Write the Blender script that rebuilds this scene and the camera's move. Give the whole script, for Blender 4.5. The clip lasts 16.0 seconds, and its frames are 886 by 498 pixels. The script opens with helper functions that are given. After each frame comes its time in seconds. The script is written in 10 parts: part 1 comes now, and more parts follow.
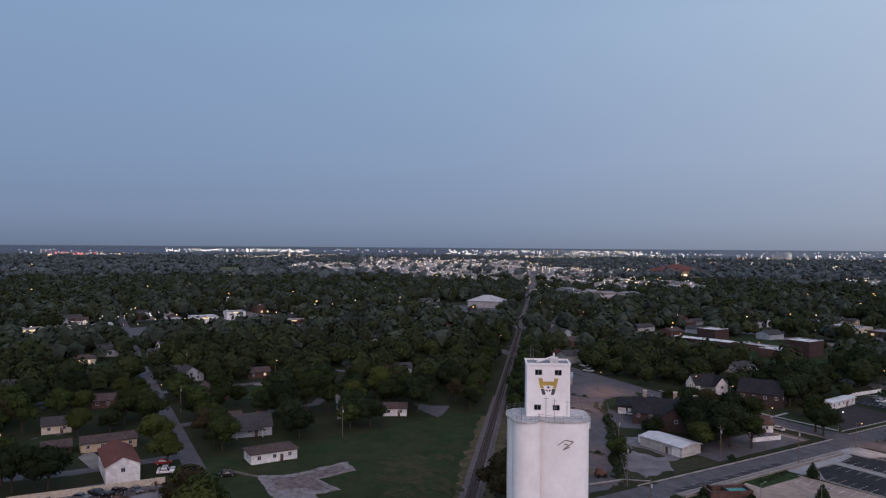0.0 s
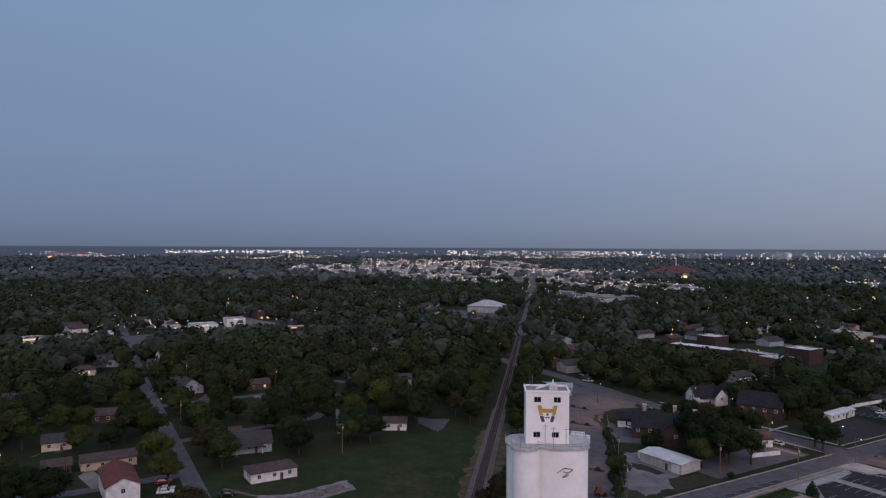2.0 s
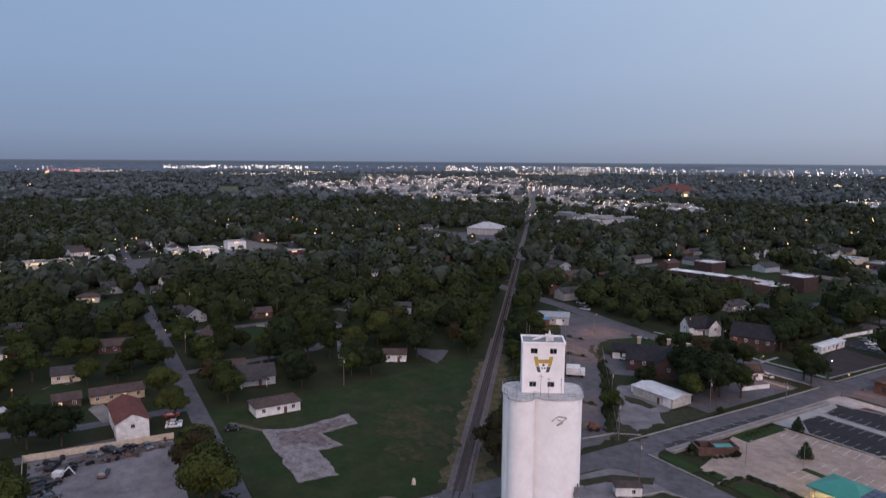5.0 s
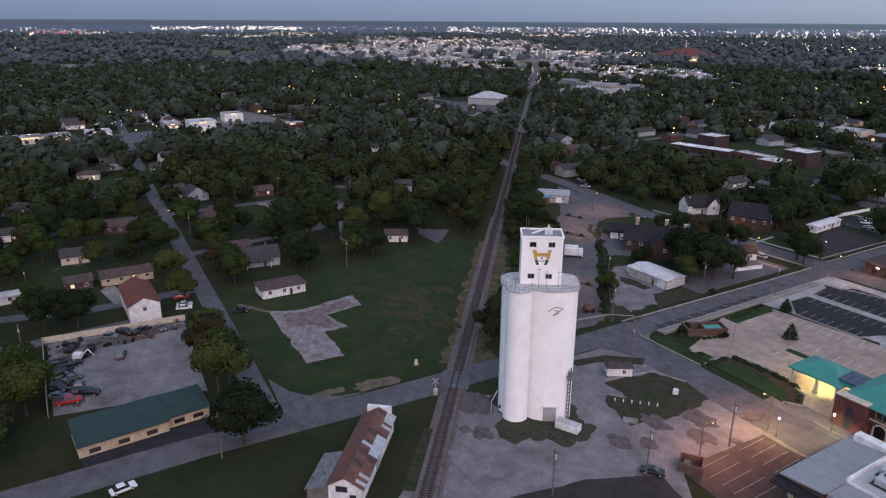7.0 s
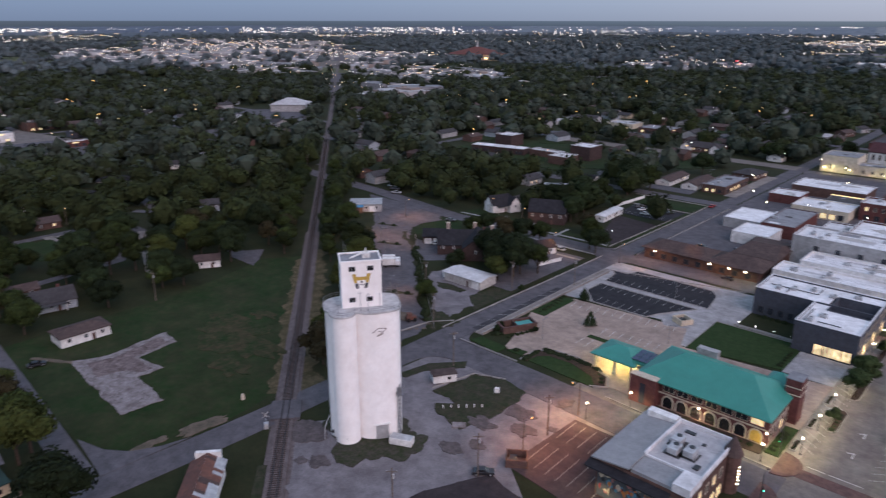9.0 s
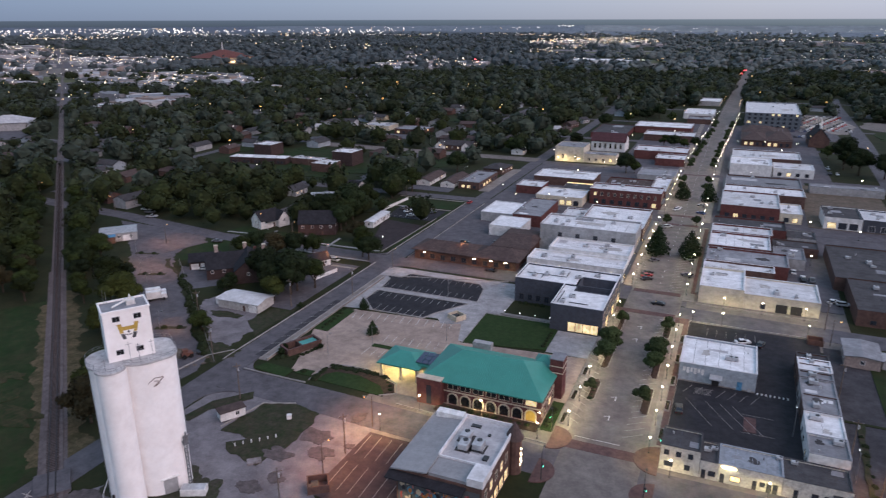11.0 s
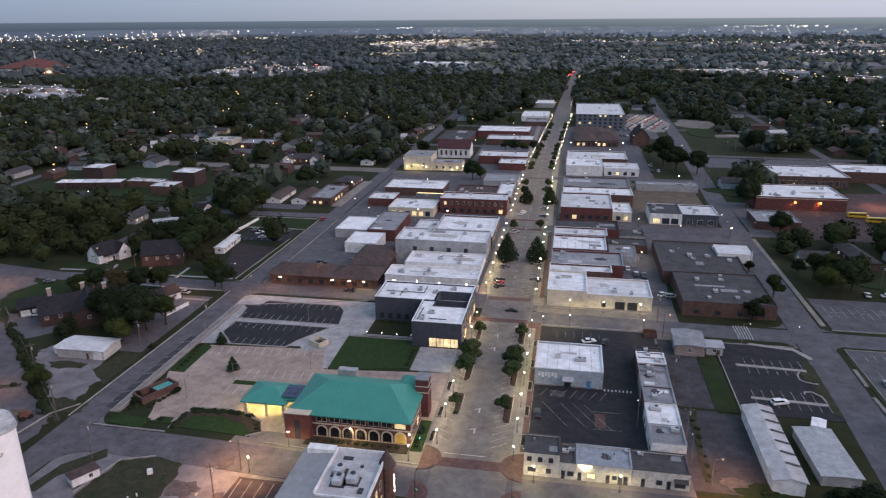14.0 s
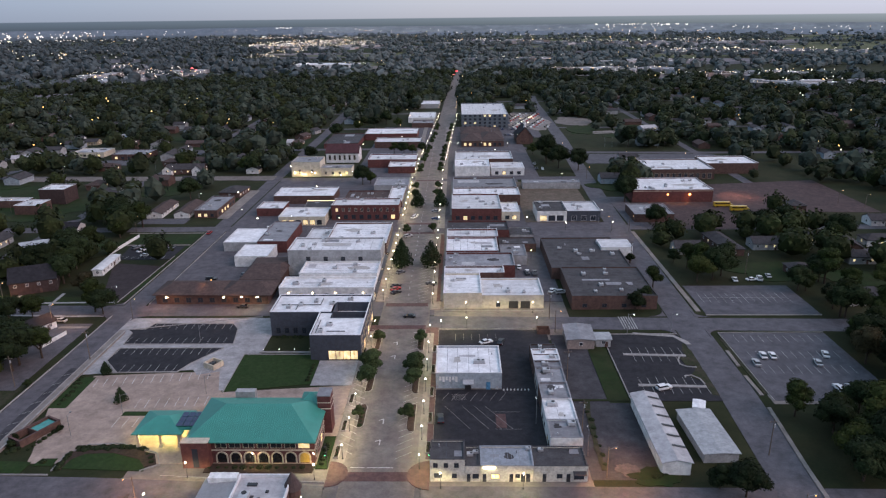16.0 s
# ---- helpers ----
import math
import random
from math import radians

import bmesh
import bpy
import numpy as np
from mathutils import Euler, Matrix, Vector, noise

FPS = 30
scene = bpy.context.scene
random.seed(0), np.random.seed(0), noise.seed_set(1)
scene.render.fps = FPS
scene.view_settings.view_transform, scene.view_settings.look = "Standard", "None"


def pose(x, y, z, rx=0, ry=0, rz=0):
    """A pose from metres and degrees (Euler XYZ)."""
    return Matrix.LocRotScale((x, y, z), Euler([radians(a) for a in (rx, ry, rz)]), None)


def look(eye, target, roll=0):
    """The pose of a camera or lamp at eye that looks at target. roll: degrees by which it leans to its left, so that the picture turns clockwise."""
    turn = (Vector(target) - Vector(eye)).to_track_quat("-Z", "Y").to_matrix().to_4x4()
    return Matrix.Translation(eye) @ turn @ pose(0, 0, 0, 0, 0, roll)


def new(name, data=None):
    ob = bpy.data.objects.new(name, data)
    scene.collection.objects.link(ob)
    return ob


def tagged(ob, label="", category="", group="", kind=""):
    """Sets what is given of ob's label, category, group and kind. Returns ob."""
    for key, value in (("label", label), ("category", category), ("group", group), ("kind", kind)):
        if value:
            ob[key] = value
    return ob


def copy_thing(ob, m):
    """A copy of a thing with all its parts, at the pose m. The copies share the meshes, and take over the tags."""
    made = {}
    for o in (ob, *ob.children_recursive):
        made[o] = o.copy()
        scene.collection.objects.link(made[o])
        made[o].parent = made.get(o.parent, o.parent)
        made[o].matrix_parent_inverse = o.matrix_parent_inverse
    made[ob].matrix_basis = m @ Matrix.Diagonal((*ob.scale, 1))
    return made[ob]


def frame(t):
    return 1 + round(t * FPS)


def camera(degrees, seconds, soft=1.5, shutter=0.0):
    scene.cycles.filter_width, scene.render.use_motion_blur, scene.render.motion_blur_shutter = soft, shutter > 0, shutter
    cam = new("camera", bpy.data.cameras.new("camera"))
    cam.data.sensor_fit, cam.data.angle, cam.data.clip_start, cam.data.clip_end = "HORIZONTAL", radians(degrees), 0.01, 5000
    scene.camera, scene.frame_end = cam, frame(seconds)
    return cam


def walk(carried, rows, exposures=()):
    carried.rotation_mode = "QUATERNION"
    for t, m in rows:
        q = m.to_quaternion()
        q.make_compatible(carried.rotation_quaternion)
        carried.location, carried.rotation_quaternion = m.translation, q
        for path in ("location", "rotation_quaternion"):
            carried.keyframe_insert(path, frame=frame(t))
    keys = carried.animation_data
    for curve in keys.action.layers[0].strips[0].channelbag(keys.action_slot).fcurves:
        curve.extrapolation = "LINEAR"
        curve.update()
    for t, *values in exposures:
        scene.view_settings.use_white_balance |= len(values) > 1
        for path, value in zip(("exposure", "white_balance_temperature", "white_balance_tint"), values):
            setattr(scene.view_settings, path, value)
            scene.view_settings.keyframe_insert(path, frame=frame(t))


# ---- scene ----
EXPOSURES = ((0, -0.40, 6420, 13), (0.4, -0.56, 6420, 14), (1.5, -0.62, 6420, 14), (3.2, -0.58, 6450, 14), (5.3, -0.06, 6580, 13), (6, -0.01, 6500, 12), (7, -0.02, 6350, 12), (9, -0.05, 6300, 12), (12, -0.01, 6450, 10), (14, 0.04, 6550, 10), (16, 0.10, 6600, 10))
cam = camera(65.08, 16.0, soft=1.2, shutter=0.4)


def aimed(x, y, z, heading, down, lean):
    """A pose from the place, the compass heading, the downward tilt and the lean, in degrees."""
    h, d = radians(heading), radians(down)
    way = Vector((math.sin(h) * math.cos(d), math.cos(h) * math.cos(d), -math.sin(d)))
    return look((x, y, z), Vector((x, y, z)) + 100 * way, lean)


walk(cam, [
    (0, aimed(110.55, -83.88, 64.67, -58.510, 0.179, 0.43)),
    (0.5, aimed(110.64, -83.90, 66.05, -58.489, 0.165, 0.36)),
    (1, aimed(110.72, -83.89, 67.43, -58.496, 0.169, 0.34)),
    (1.5, aimed(110.76, -83.85, 68.82, -58.508, 0.217, 0.33)),
    (2, aimed(110.75, -83.80, 70.22, -58.503, 0.191, 0.28)),
    (2.5, aimed(110.70, -83.73, 71.61, -58.452, 0.161, 0.24)),
    (3, aimed(110.60, -83.67, 72.96, -58.436, 0.204, 0.26)),
    (3.2, aimed(110.56, -83.64, 73.49, -58.443, 0.212, 0.30)),
    (5.3, aimed(110.08, -83.15, 78.88, -58.443, 10.018, 0.40)),
    (5.5, aimed(110.00, -83.11, 79.47, -58.439, 12.262, 0.40)),
    (6, aimed(109.81, -83.06, 80.98, -58.416, 17.652, 0.36)),
    (6.5, aimed(109.73, -83.04, 82.47, -58.404, 18.192, 0.34)),
    (7, aimed(109.77, -83.05, 83.95, -58.417, 18.234, 0.35)),
    (7.5, aimed(109.90, -83.08, 85.45, -57.926, 18.248, 0.33)),
    (8, aimed(110.04, -83.15, 86.94, -54.650, 18.259, 0.27)),
    (8.5, aimed(110.10, -83.28, 88.38, -49.498, 18.266, 0.16)),
    (9, aimed(110.06, -83.47, 89.81, -42.650, 18.267, 0.03)),
    (9.5, aimed(109.96, -83.71, 91.27, -36.252, 18.338, -0.12)),
    (9.7, aimed(109.91, -83.82, 91.85, -34.733, 18.350, -0.18)),
    (11.8, aimed(108.73, -84.11, 96.81, -18.428, 18.326, -0.15)),
    (12, aimed(108.70, -84.11, 97.31, -18.201, 18.329, -0.19)),
    (12.5, aimed(108.70, -84.22, 98.57, -17.580, 18.335, -0.24)),
    (13, aimed(108.74, -84.43, 99.82, -15.530, 18.315, -0.28)),
    (13.5, aimed(108.79, -84.67, 101.10, -12.995, 18.317, -0.34)),
    (14, aimed(108.85, -84.84, 102.45, -10.418, 18.336, -0.40)),
    (14.5, aimed(108.89, -84.93, 103.72, -7.775, 18.390, -0.47)),
    (15, aimed(108.85, -84.94, 104.71, -5.136, 18.425, -0.53)),
    (15.5, aimed(108.76, -84.89, 105.32, -2.519, 18.467, -0.58)),
    (16, aimed(108.62, -84.82, 105.69, -1.202, 18.487, -0.63)),
], EXPOSURES)

# ---- world and light ----
world = bpy.data.worlds.new("dusk_sky")
scene.world = world
world.use_nodes = True
wn, wl = world.node_tree.nodes, world.node_tree.links
sky = wn.new("ShaderNodeTexSky")
sky.sky_type, sky.sun_disc = "NISHITA", False
sky.sun_elevation, sky.sun_rotation = radians(8.0), radians(75)
sky.altitude, sky.air_density, sky.dust_density, sky.ozone_density = 200, 1.0, 0.6, 3.0
dim = wn.new("ShaderNodeMix")
dim.data_type = "RGBA"
tone = wn.new("ShaderNodeHueSaturation")
tone.inputs["Saturation"].default_value, tone.inputs["Value"].default_value = 0.45, 0.12
wl.new(sky.outputs["Color"], tone.inputs["Color"])
# the haze of the dusk: blue above, mauve grey at the horizon, paler towards the afterglow
where = wn.new("ShaderNodeTexCoord")
apart = wn.new("ShaderNodeSeparateXYZ")
wl.new(where.outputs["Generated"], apart.inputs[0])
rise = wn.new("ShaderNodeValToRGB")
rise.color_ramp.elements[0].position, rise.color_ramp.elements[0].color = 0.0, (0.195, 0.255, 0.375, 1)
rise.color_ramp.elements[1].position, rise.color_ramp.elements[1].color = 0.70, (0.22, 0.37, 0.62, 1)
for at, c in ((0.035, (0.240, 0.322, 0.472, 1)), (0.12, (0.285, 0.395, 0.578, 1)), (0.30, (0.325, 0.475, 0.680, 1))):
    rise.color_ramp.elements.new(at).color = c
wl.new(apart.outputs["Z"], rise.inputs["Fac"])
turned = wn.new("ShaderNodeVectorMath")
turned.operation = "DOT_PRODUCT"
turned.inputs[1].default_value = (math.sin(radians(80)), math.cos(radians(80)), 0)
wl.new(where.outputs["Generated"], turned.inputs[0])
side = wn.new("ShaderNodeValToRGB")
side.color_ramp.elements[0].position, side.color_ramp.elements[0].color = 0.0, (0.87, 0.94, 1.03, 1)
side.color_ramp.elements[1].position, side.color_ramp.elements[1].color = 1.0, (2.95, 2.38, 2.1, 1)
for at, c in ((0.14, (1.13, 1.14, 1.16, 1)), (0.34, (1.66, 1.50, 1.36, 1)), (0.58, (2.5, 1.98, 1.60, 1))):
    side.color_ramp.elements.new(at).color = c
half = wn.new("ShaderNodeMapRange")
half.inputs["From Min"].default_value, half.inputs["From Max"].default_value = -1, 1
wl.new(turned.outputs["Value"], half.inputs["Value"])
wl.new(half.outputs["Result"], side.inputs["Fac"])
mult = wn.new("ShaderNodeMix")
mult.data_type, mult.blend_type = "RGBA", "MULTIPLY"
mult.inputs["Factor"].default_value = 1.0
# land beyond the last hills: haze painted into the world colour, paler towards afterglow
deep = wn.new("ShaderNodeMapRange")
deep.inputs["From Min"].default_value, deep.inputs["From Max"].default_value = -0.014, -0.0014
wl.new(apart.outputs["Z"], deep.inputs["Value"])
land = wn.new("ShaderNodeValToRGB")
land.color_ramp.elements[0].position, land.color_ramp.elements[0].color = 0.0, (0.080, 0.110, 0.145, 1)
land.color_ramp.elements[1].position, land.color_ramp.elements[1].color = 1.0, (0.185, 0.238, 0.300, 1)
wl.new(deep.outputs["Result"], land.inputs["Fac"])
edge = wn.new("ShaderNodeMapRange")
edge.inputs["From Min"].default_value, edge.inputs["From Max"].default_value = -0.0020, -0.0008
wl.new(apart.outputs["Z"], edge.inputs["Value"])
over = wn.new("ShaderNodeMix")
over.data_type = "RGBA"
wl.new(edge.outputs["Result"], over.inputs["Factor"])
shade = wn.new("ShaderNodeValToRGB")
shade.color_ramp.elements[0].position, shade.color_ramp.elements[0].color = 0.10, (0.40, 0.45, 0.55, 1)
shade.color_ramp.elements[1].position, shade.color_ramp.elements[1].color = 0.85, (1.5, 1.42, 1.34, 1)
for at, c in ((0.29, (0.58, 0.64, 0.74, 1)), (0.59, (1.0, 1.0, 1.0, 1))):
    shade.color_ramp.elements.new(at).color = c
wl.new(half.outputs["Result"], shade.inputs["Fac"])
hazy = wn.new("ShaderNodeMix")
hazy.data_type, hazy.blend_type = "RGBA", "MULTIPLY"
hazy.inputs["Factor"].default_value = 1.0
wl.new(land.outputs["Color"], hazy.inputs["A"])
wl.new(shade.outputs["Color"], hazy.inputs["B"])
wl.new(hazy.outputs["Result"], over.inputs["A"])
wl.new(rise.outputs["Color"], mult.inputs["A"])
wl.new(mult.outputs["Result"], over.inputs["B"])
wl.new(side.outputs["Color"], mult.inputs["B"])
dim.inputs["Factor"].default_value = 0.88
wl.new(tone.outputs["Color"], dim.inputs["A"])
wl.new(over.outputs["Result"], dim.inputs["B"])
wl.new(dim.outputs["Result"], wn["Background"].inputs["Color"])
wn["Background"].inputs["Strength"].default_value = 1.0

sun = new("sun", bpy.data.lights.new("sun", "SUN"))
sun.data.energy, sun.data.angle, sun.data.color = 1.75, radians(48), (1.0, 0.68, 0.66)
sun.matrix_world = look((60 * math.sin(radians(112)), 60 * math.cos(radians(112)), 44), (0, 0, 0))

# ---- materials ----
MATS = {}


def material(name, base, rough=0.8, other=None, scale=0.6, fine=9.0, bump=0.15, metal=0.0, amount=0.5, spread=0.0, shine=0.5, worn=1.0):
    """A surface of two tones mixed by coarse and fine noise, with a fine relief. spread: how much single objects differ."""
    if name in MATS:
        return MATS[name]
    m = MATS[name] = bpy.data.materials.new(name)
    m.use_nodes = True
    n, l = m.node_tree.nodes, m.node_tree.links
    b = n["Principled BSDF"]
    b.inputs["Roughness"].default_value, b.inputs["Metallic"].default_value = rough, metal
    b.inputs["Specular IOR Level"].default_value = shine if rough < 0.84 else 0.12
    if other is None:
        other = tuple(c * 0.62 for c in base)
    tc = n.new("ShaderNodeTexCoord")
    geo = n.new("ShaderNodeNewGeometry")
    big, small = n.new("ShaderNodeTexNoise"), n.new("ShaderNodeTexNoise")
    big.inputs["Scale"].default_value, small.inputs["Scale"].default_value = scale, fine
    big.inputs["Detail"].default_value, small.inputs["Detail"].default_value = 10, 5
    big.inputs["Roughness"].default_value = 0.66
    for t in (big, small):
        l.new(geo.outputs["Position"], t.inputs["Vector"])
    mixf = n.new("ShaderNodeMath")
    mixf.operation = "MULTIPLY_ADD"
    l.new(small.outputs["Fac"], mixf.inputs[0])
    mixf.inputs[1].default_value = 0.45
    l.new(big.outputs["Fac"], mixf.inputs[2])
    ramp = n.new("ShaderNodeMapRange")
    ramp.inputs["From Min"].default_value, ramp.inputs["From Max"].default_value = 0.52, 0.90
    ramp.inputs["To Max"].default_value = min(1.0, amount * 2)
    l.new(mixf.outputs[0], ramp.inputs["Value"])
    mix = n.new("ShaderNodeMix")
    mix.data_type = "RGBA"
    mix.inputs["A"].default_value, mix.inputs["B"].default_value = (*base, 1), (*other, 1)
    l.new(ramp.outputs["Result"], mix.inputs["Factor"])
    blot, tint, span = n.new("ShaderNodeTexNoise"), n.new("ShaderNodeHueSaturation"), n.new("ShaderNodeMapRange")
    blot.inputs["Scale"].default_value, blot.inputs["Detail"].default_value = scale * 2.7, 8
    blot.inputs["Roughness"].default_value = 0.72
    l.new(geo.outputs["Position"], blot.inputs["Vector"])
    span.inputs["From Min"].default_value, span.inputs["From Max"].default_value = 0.30, 0.70
    span.inputs["To Min"].default_value, span.inputs["To Max"].default_value = 1 - 0.34 * worn, 1 + 0.26 * worn
    l.new(blot.outputs["Fac"], span.inputs["Value"])
    l.new(span.outputs["Result"], tint.inputs["Value"])
    l.new(mix.outputs["Result"], tint.inputs["Color"])
    colour = tint.outputs["Color"]
    if spread:
        info, hsv, val = n.new("ShaderNodeObjectInfo"), n.new("ShaderNodeHueSaturation"), n.new("ShaderNodeMapRange")
        val.inputs["To Min"].default_value, val.inputs["To Max"].default_value = 1 - spread, 1 + spread
        l.new(info.outputs["Random"], val.inputs["Value"])
        l.new(val.outputs["Result"], hsv.inputs["Value"])
        l.new(colour, hsv.inputs["Color"])
        colour = hsv.outputs["Color"]
    l.new(colour, b.inputs["Base Color"])
    if bump:
        bp = n.new("ShaderNodeBump")
        bp.inputs["Strength"].default_value, bp.inputs["Distance"].default_value = bump, 0.05
        l.new(small.outputs["Fac"], bp.inputs["Height"])
        l.new(bp.outputs["Normal"], b.inputs["Normal"])
    return m


def glow(name, colour, strength):
    if name in MATS:
        return MATS[name]
    m = MATS[name] = bpy.data.materials.new(name)
    m.use_nodes = True
    b = m.node_tree.nodes["Principled BSDF"]
    b.inputs["Base Color"].default_value = (*colour, 1)
    b.inputs["Emission Color"].default_value = (*colour, 1)
    b.inputs["Emission Strength"].default_value = strength
    return m


def glass(name, tint, rough=0.08):
    if name in MATS:
        return MATS[name]
    m = MATS[name] = bpy.data.materials.new(name)
    m.use_nodes = True
    b = m.node_tree.nodes["Principled BSDF"]
    b.inputs["Base Color"].default_value = (*tint, 1)
    b.inputs["Roughness"].default_value, b.inputs["Specular IOR Level"].default_value = rough, 0.7
    return m


GRASS = material("grass", (0.015, 0.023, 0.009), 0.95, (0.030, 0.030, 0.014), 0.035, 1.3, 0.4)
ROUGH = material("rough_grass", (0.020, 0.031, 0.012), 0.95, (0.052, 0.044, 0.032), 0.25, 1.6, 0.4, amount=0.5)
LAWN = material("mown_lawn", (0.013, 0.031, 0.008), 0.95, (0.026, 0.031, 0.013), 0.06, 0.9, 0.4)
FIELD = material("field_grass", (0.012, 0.031, 0.008), 0.95, (0.052, 0.040, 0.023), 0.055, 0.5, 0.4, amount=0.28)
WORNTURF = material("worn_turf", (0.062, 0.046, 0.026), 0.95, (0.014, 0.031, 0.009), 0.16, 0.8, 0.4, amount=0.6)
TURF = material("tended_turf", (0.017, 0.036, 0.010), 0.95, (0.026, 0.044, 0.015), 0.3, 3.0, 0.3)
DRYGRASS = material("dry_grass", (0.125, 0.092, 0.055), 0.95, (0.040, 0.040, 0.018), 0.3, 1.8, 0.5, amount=0.55)
EARTH = material("bare_earth", (0.16, 0.12, 0.095), 0.95, (0.085, 0.075, 0.055), 0.2, 2.5, 0.4)
STREETCONC = material("street_concrete", (0.185, 0.165, 0.150), 0.85, (0.132, 0.116, 0.106), 0.1, 1.8, 0.15)
KERB = material("kerb_concrete", (0.33, 0.31, 0.295), 0.85, (0.23, 0.215, 0.205), 0.4, 3.0, 0.1)
DAMP = material("damp_gravel", (0.120, 0.102, 0.102), 0.9, (0.070, 0.060, 0.060), 0.3, 2.6, 0.4)
BACKLOT = material("dark_gravel", (0.068, 0.066, 0.072), 0.92, (0.036, 0.035, 0.039), 0.16, 2.4, 0.4)
EASTPAVE = material("grey_asphalt", (0.112, 0.110, 0.122), 0.9, (0.078, 0.076, 0.084), 0.12, 2.2, 0.2)
LOTPAVE = material("brown_asphalt", (0.082, 0.056, 0.054), 0.9, (0.055, 0.040, 0.040), 0.15, 2.2, 0.2)
LOTDARK = material("dark_asphalt", (0.046, 0.037, 0.038), 0.9, (0.032, 0.026, 0.028), 0.15, 2.2, 0.2)
ASPHALT = material("asphalt", (0.114, 0.108, 0.118), 0.9, (0.080, 0.075, 0.082), 0.12, 2.2, 0.2)
NEWASPHALT = material("fresh_asphalt", (0.022, 0.022, 0.026), 0.9, (0.033, 0.032, 0.036), 0.15, 2.2, 0.2)
GRAVEL = material("gravel", (0.205, 0.190, 0.200), 0.95, (0.128, 0.116, 0.122), 0.09, 2.6, 0.5)
BALLAST = material("ballast", (0.150, 0.126, 0.124), 0.95, (0.098, 0.080, 0.078), 0.3, 4.0, 0.6)
CONCRETE = material("concrete", (0.245, 0.220, 0.200), 0.85, (0.175, 0.155, 0.142), 0.1, 1.8, 0.15)
CREAM = material("warm_concrete", (0.34, 0.265, 0.222), 0.85, (0.25, 0.195, 0.165), 0.09, 1.8, 0.15)
OLDSLAB = material("weathered_slab", (0.285, 0.260, 0.262), 0.9, (0.120, 0.096, 0.092), 0.35, 2.6, 0.3, amount=0.5)
PINKSLAB = material("reddish_slab", (0.215, 0.172, 0.168), 0.9, (0.080, 0.060, 0.056), 0.4, 2.6, 0.3)
WEEDY = material("weedy_soil", (0.024, 0.034, 0.013), 0.95, (0.060, 0.052, 0.044), 0.5, 2.2, 0.4, amount=0.6)
PALEPAVE = material("new_concrete", (0.35, 0.34, 0.34), 0.85, (0.24, 0.23, 0.23), 0.12, 1.8, 0.15)
BRICKPAVE = material("brick_paving", (0.120, 0.070, 0.066), 0.85, (0.08, 0.05, 0.047), 0.3, 5.0, 0.3)
FADEDPAINT = material("faded_marking", (0.46, 0.46, 0.44), 0.75, (0.28, 0.28, 0.27), 0.5, 3.0, 0.0)
PAINTWHITE = material("white_marking", (0.62, 0.62, 0.60), 0.7, (0.42, 0.42, 0.40), 0.5, 4.0, 0.0)
SILO = material("white_painted_concrete", (0.90, 0.88, 0.86), 0.75, (0.82, 0.78, 0.75), 0.12, 0.9, 0.1, worn=0.25)
WHITEWALL = material("white_wall", (0.72, 0.71, 0.69), 0.8, (0.58, 0.57, 0.55), 0.2, 2.0, 0.1)
CREAMWALL = material("cream_wall", (0.58, 0.52, 0.40), 0.8, (0.47, 0.42, 0.33), 0.2, 2.0, 0.1)
TANWALL = material("tan_wall", (0.46, 0.36, 0.24), 0.8, (0.38, 0.30, 0.20), 0.2, 2.0, 0.1)
GREYWALL = material("grey_wall", (0.36, 0.36, 0.36), 0.8, (0.25, 0.25, 0.25), 0.2, 1.5, 0.1)
DARKWALL = material("dark_brick", (0.035, 0.040, 0.055), 0.75, (0.050, 0.055, 0.070), 0.3, 4.0, 0.2)
REDBRICK = material("red_brick", (0.140, 0.056, 0.050), 0.85, (0.095, 0.040, 0.037), 0.3, 5.0, 0.3)
UMBERBRICK = material("umber_brick", (0.070, 0.046, 0.043), 0.85, (0.048, 0.033, 0.031), 0.3, 5.0, 0.3)
BROWNBRICK = material("brown_brick", (0.120, 0.072, 0.060), 0.85, (0.08, 0.05, 0.042), 0.3, 5.0, 0.3)
APTWALL = material("slate_wall", (0.115, 0.135, 0.155), 0.8, (0.085, 0.10, 0.115), 0.3, 3.0, 0.1)
STONE = material("pale_stone", (0.55, 0.47, 0.36), 0.8, (0.42, 0.36, 0.28), 0.4, 4.0, 0.2)
BLUEWALL = material("grey_blue_wall", (0.33, 0.37, 0.40), 0.8, (0.25, 0.28, 0.31), 0.3, 3.0, 0.1)
WHITEROOF = material("white_membrane_roof", (0.70, 0.70, 0.71), 0.7, (0.50, 0.49, 0.49), 0.16, 1.8, 0.1, spread=0.16, worn=0.7)
GREYROOF = material("grey_membrane_roof", (0.23, 0.23, 0.245), 0.75, (0.155, 0.155, 0.165), 0.16, 1.8, 0.1, spread=0.2)
DARKROOF = material("gravel_roof", (0.082, 0.079, 0.082), 0.9, (0.05, 0.048, 0.05), 0.14, 2.4, 0.3)
MURALBLUE = material("bright_blue_paint", (0.08, 0.25, 0.42), 0.6)
SHEDMETAL = material("pale_grey_metal_roof", (0.27, 0.29, 0.32), 0.6, (0.20, 0.215, 0.24), 0.3, 3.0, 0.05)
TEALROOF = material("teal_metal_roof", (0.040, 0.235, 0.185), 0.5, (0.034, 0.20, 0.158), 0.2, 3.0, 0.05, worn=0.3)
GREENROOF = material("dark_green_roof", (0.012, 0.036, 0.030), 0.7, (0.010, 0.027, 0.023), 0.2, 3.0, 0.1)
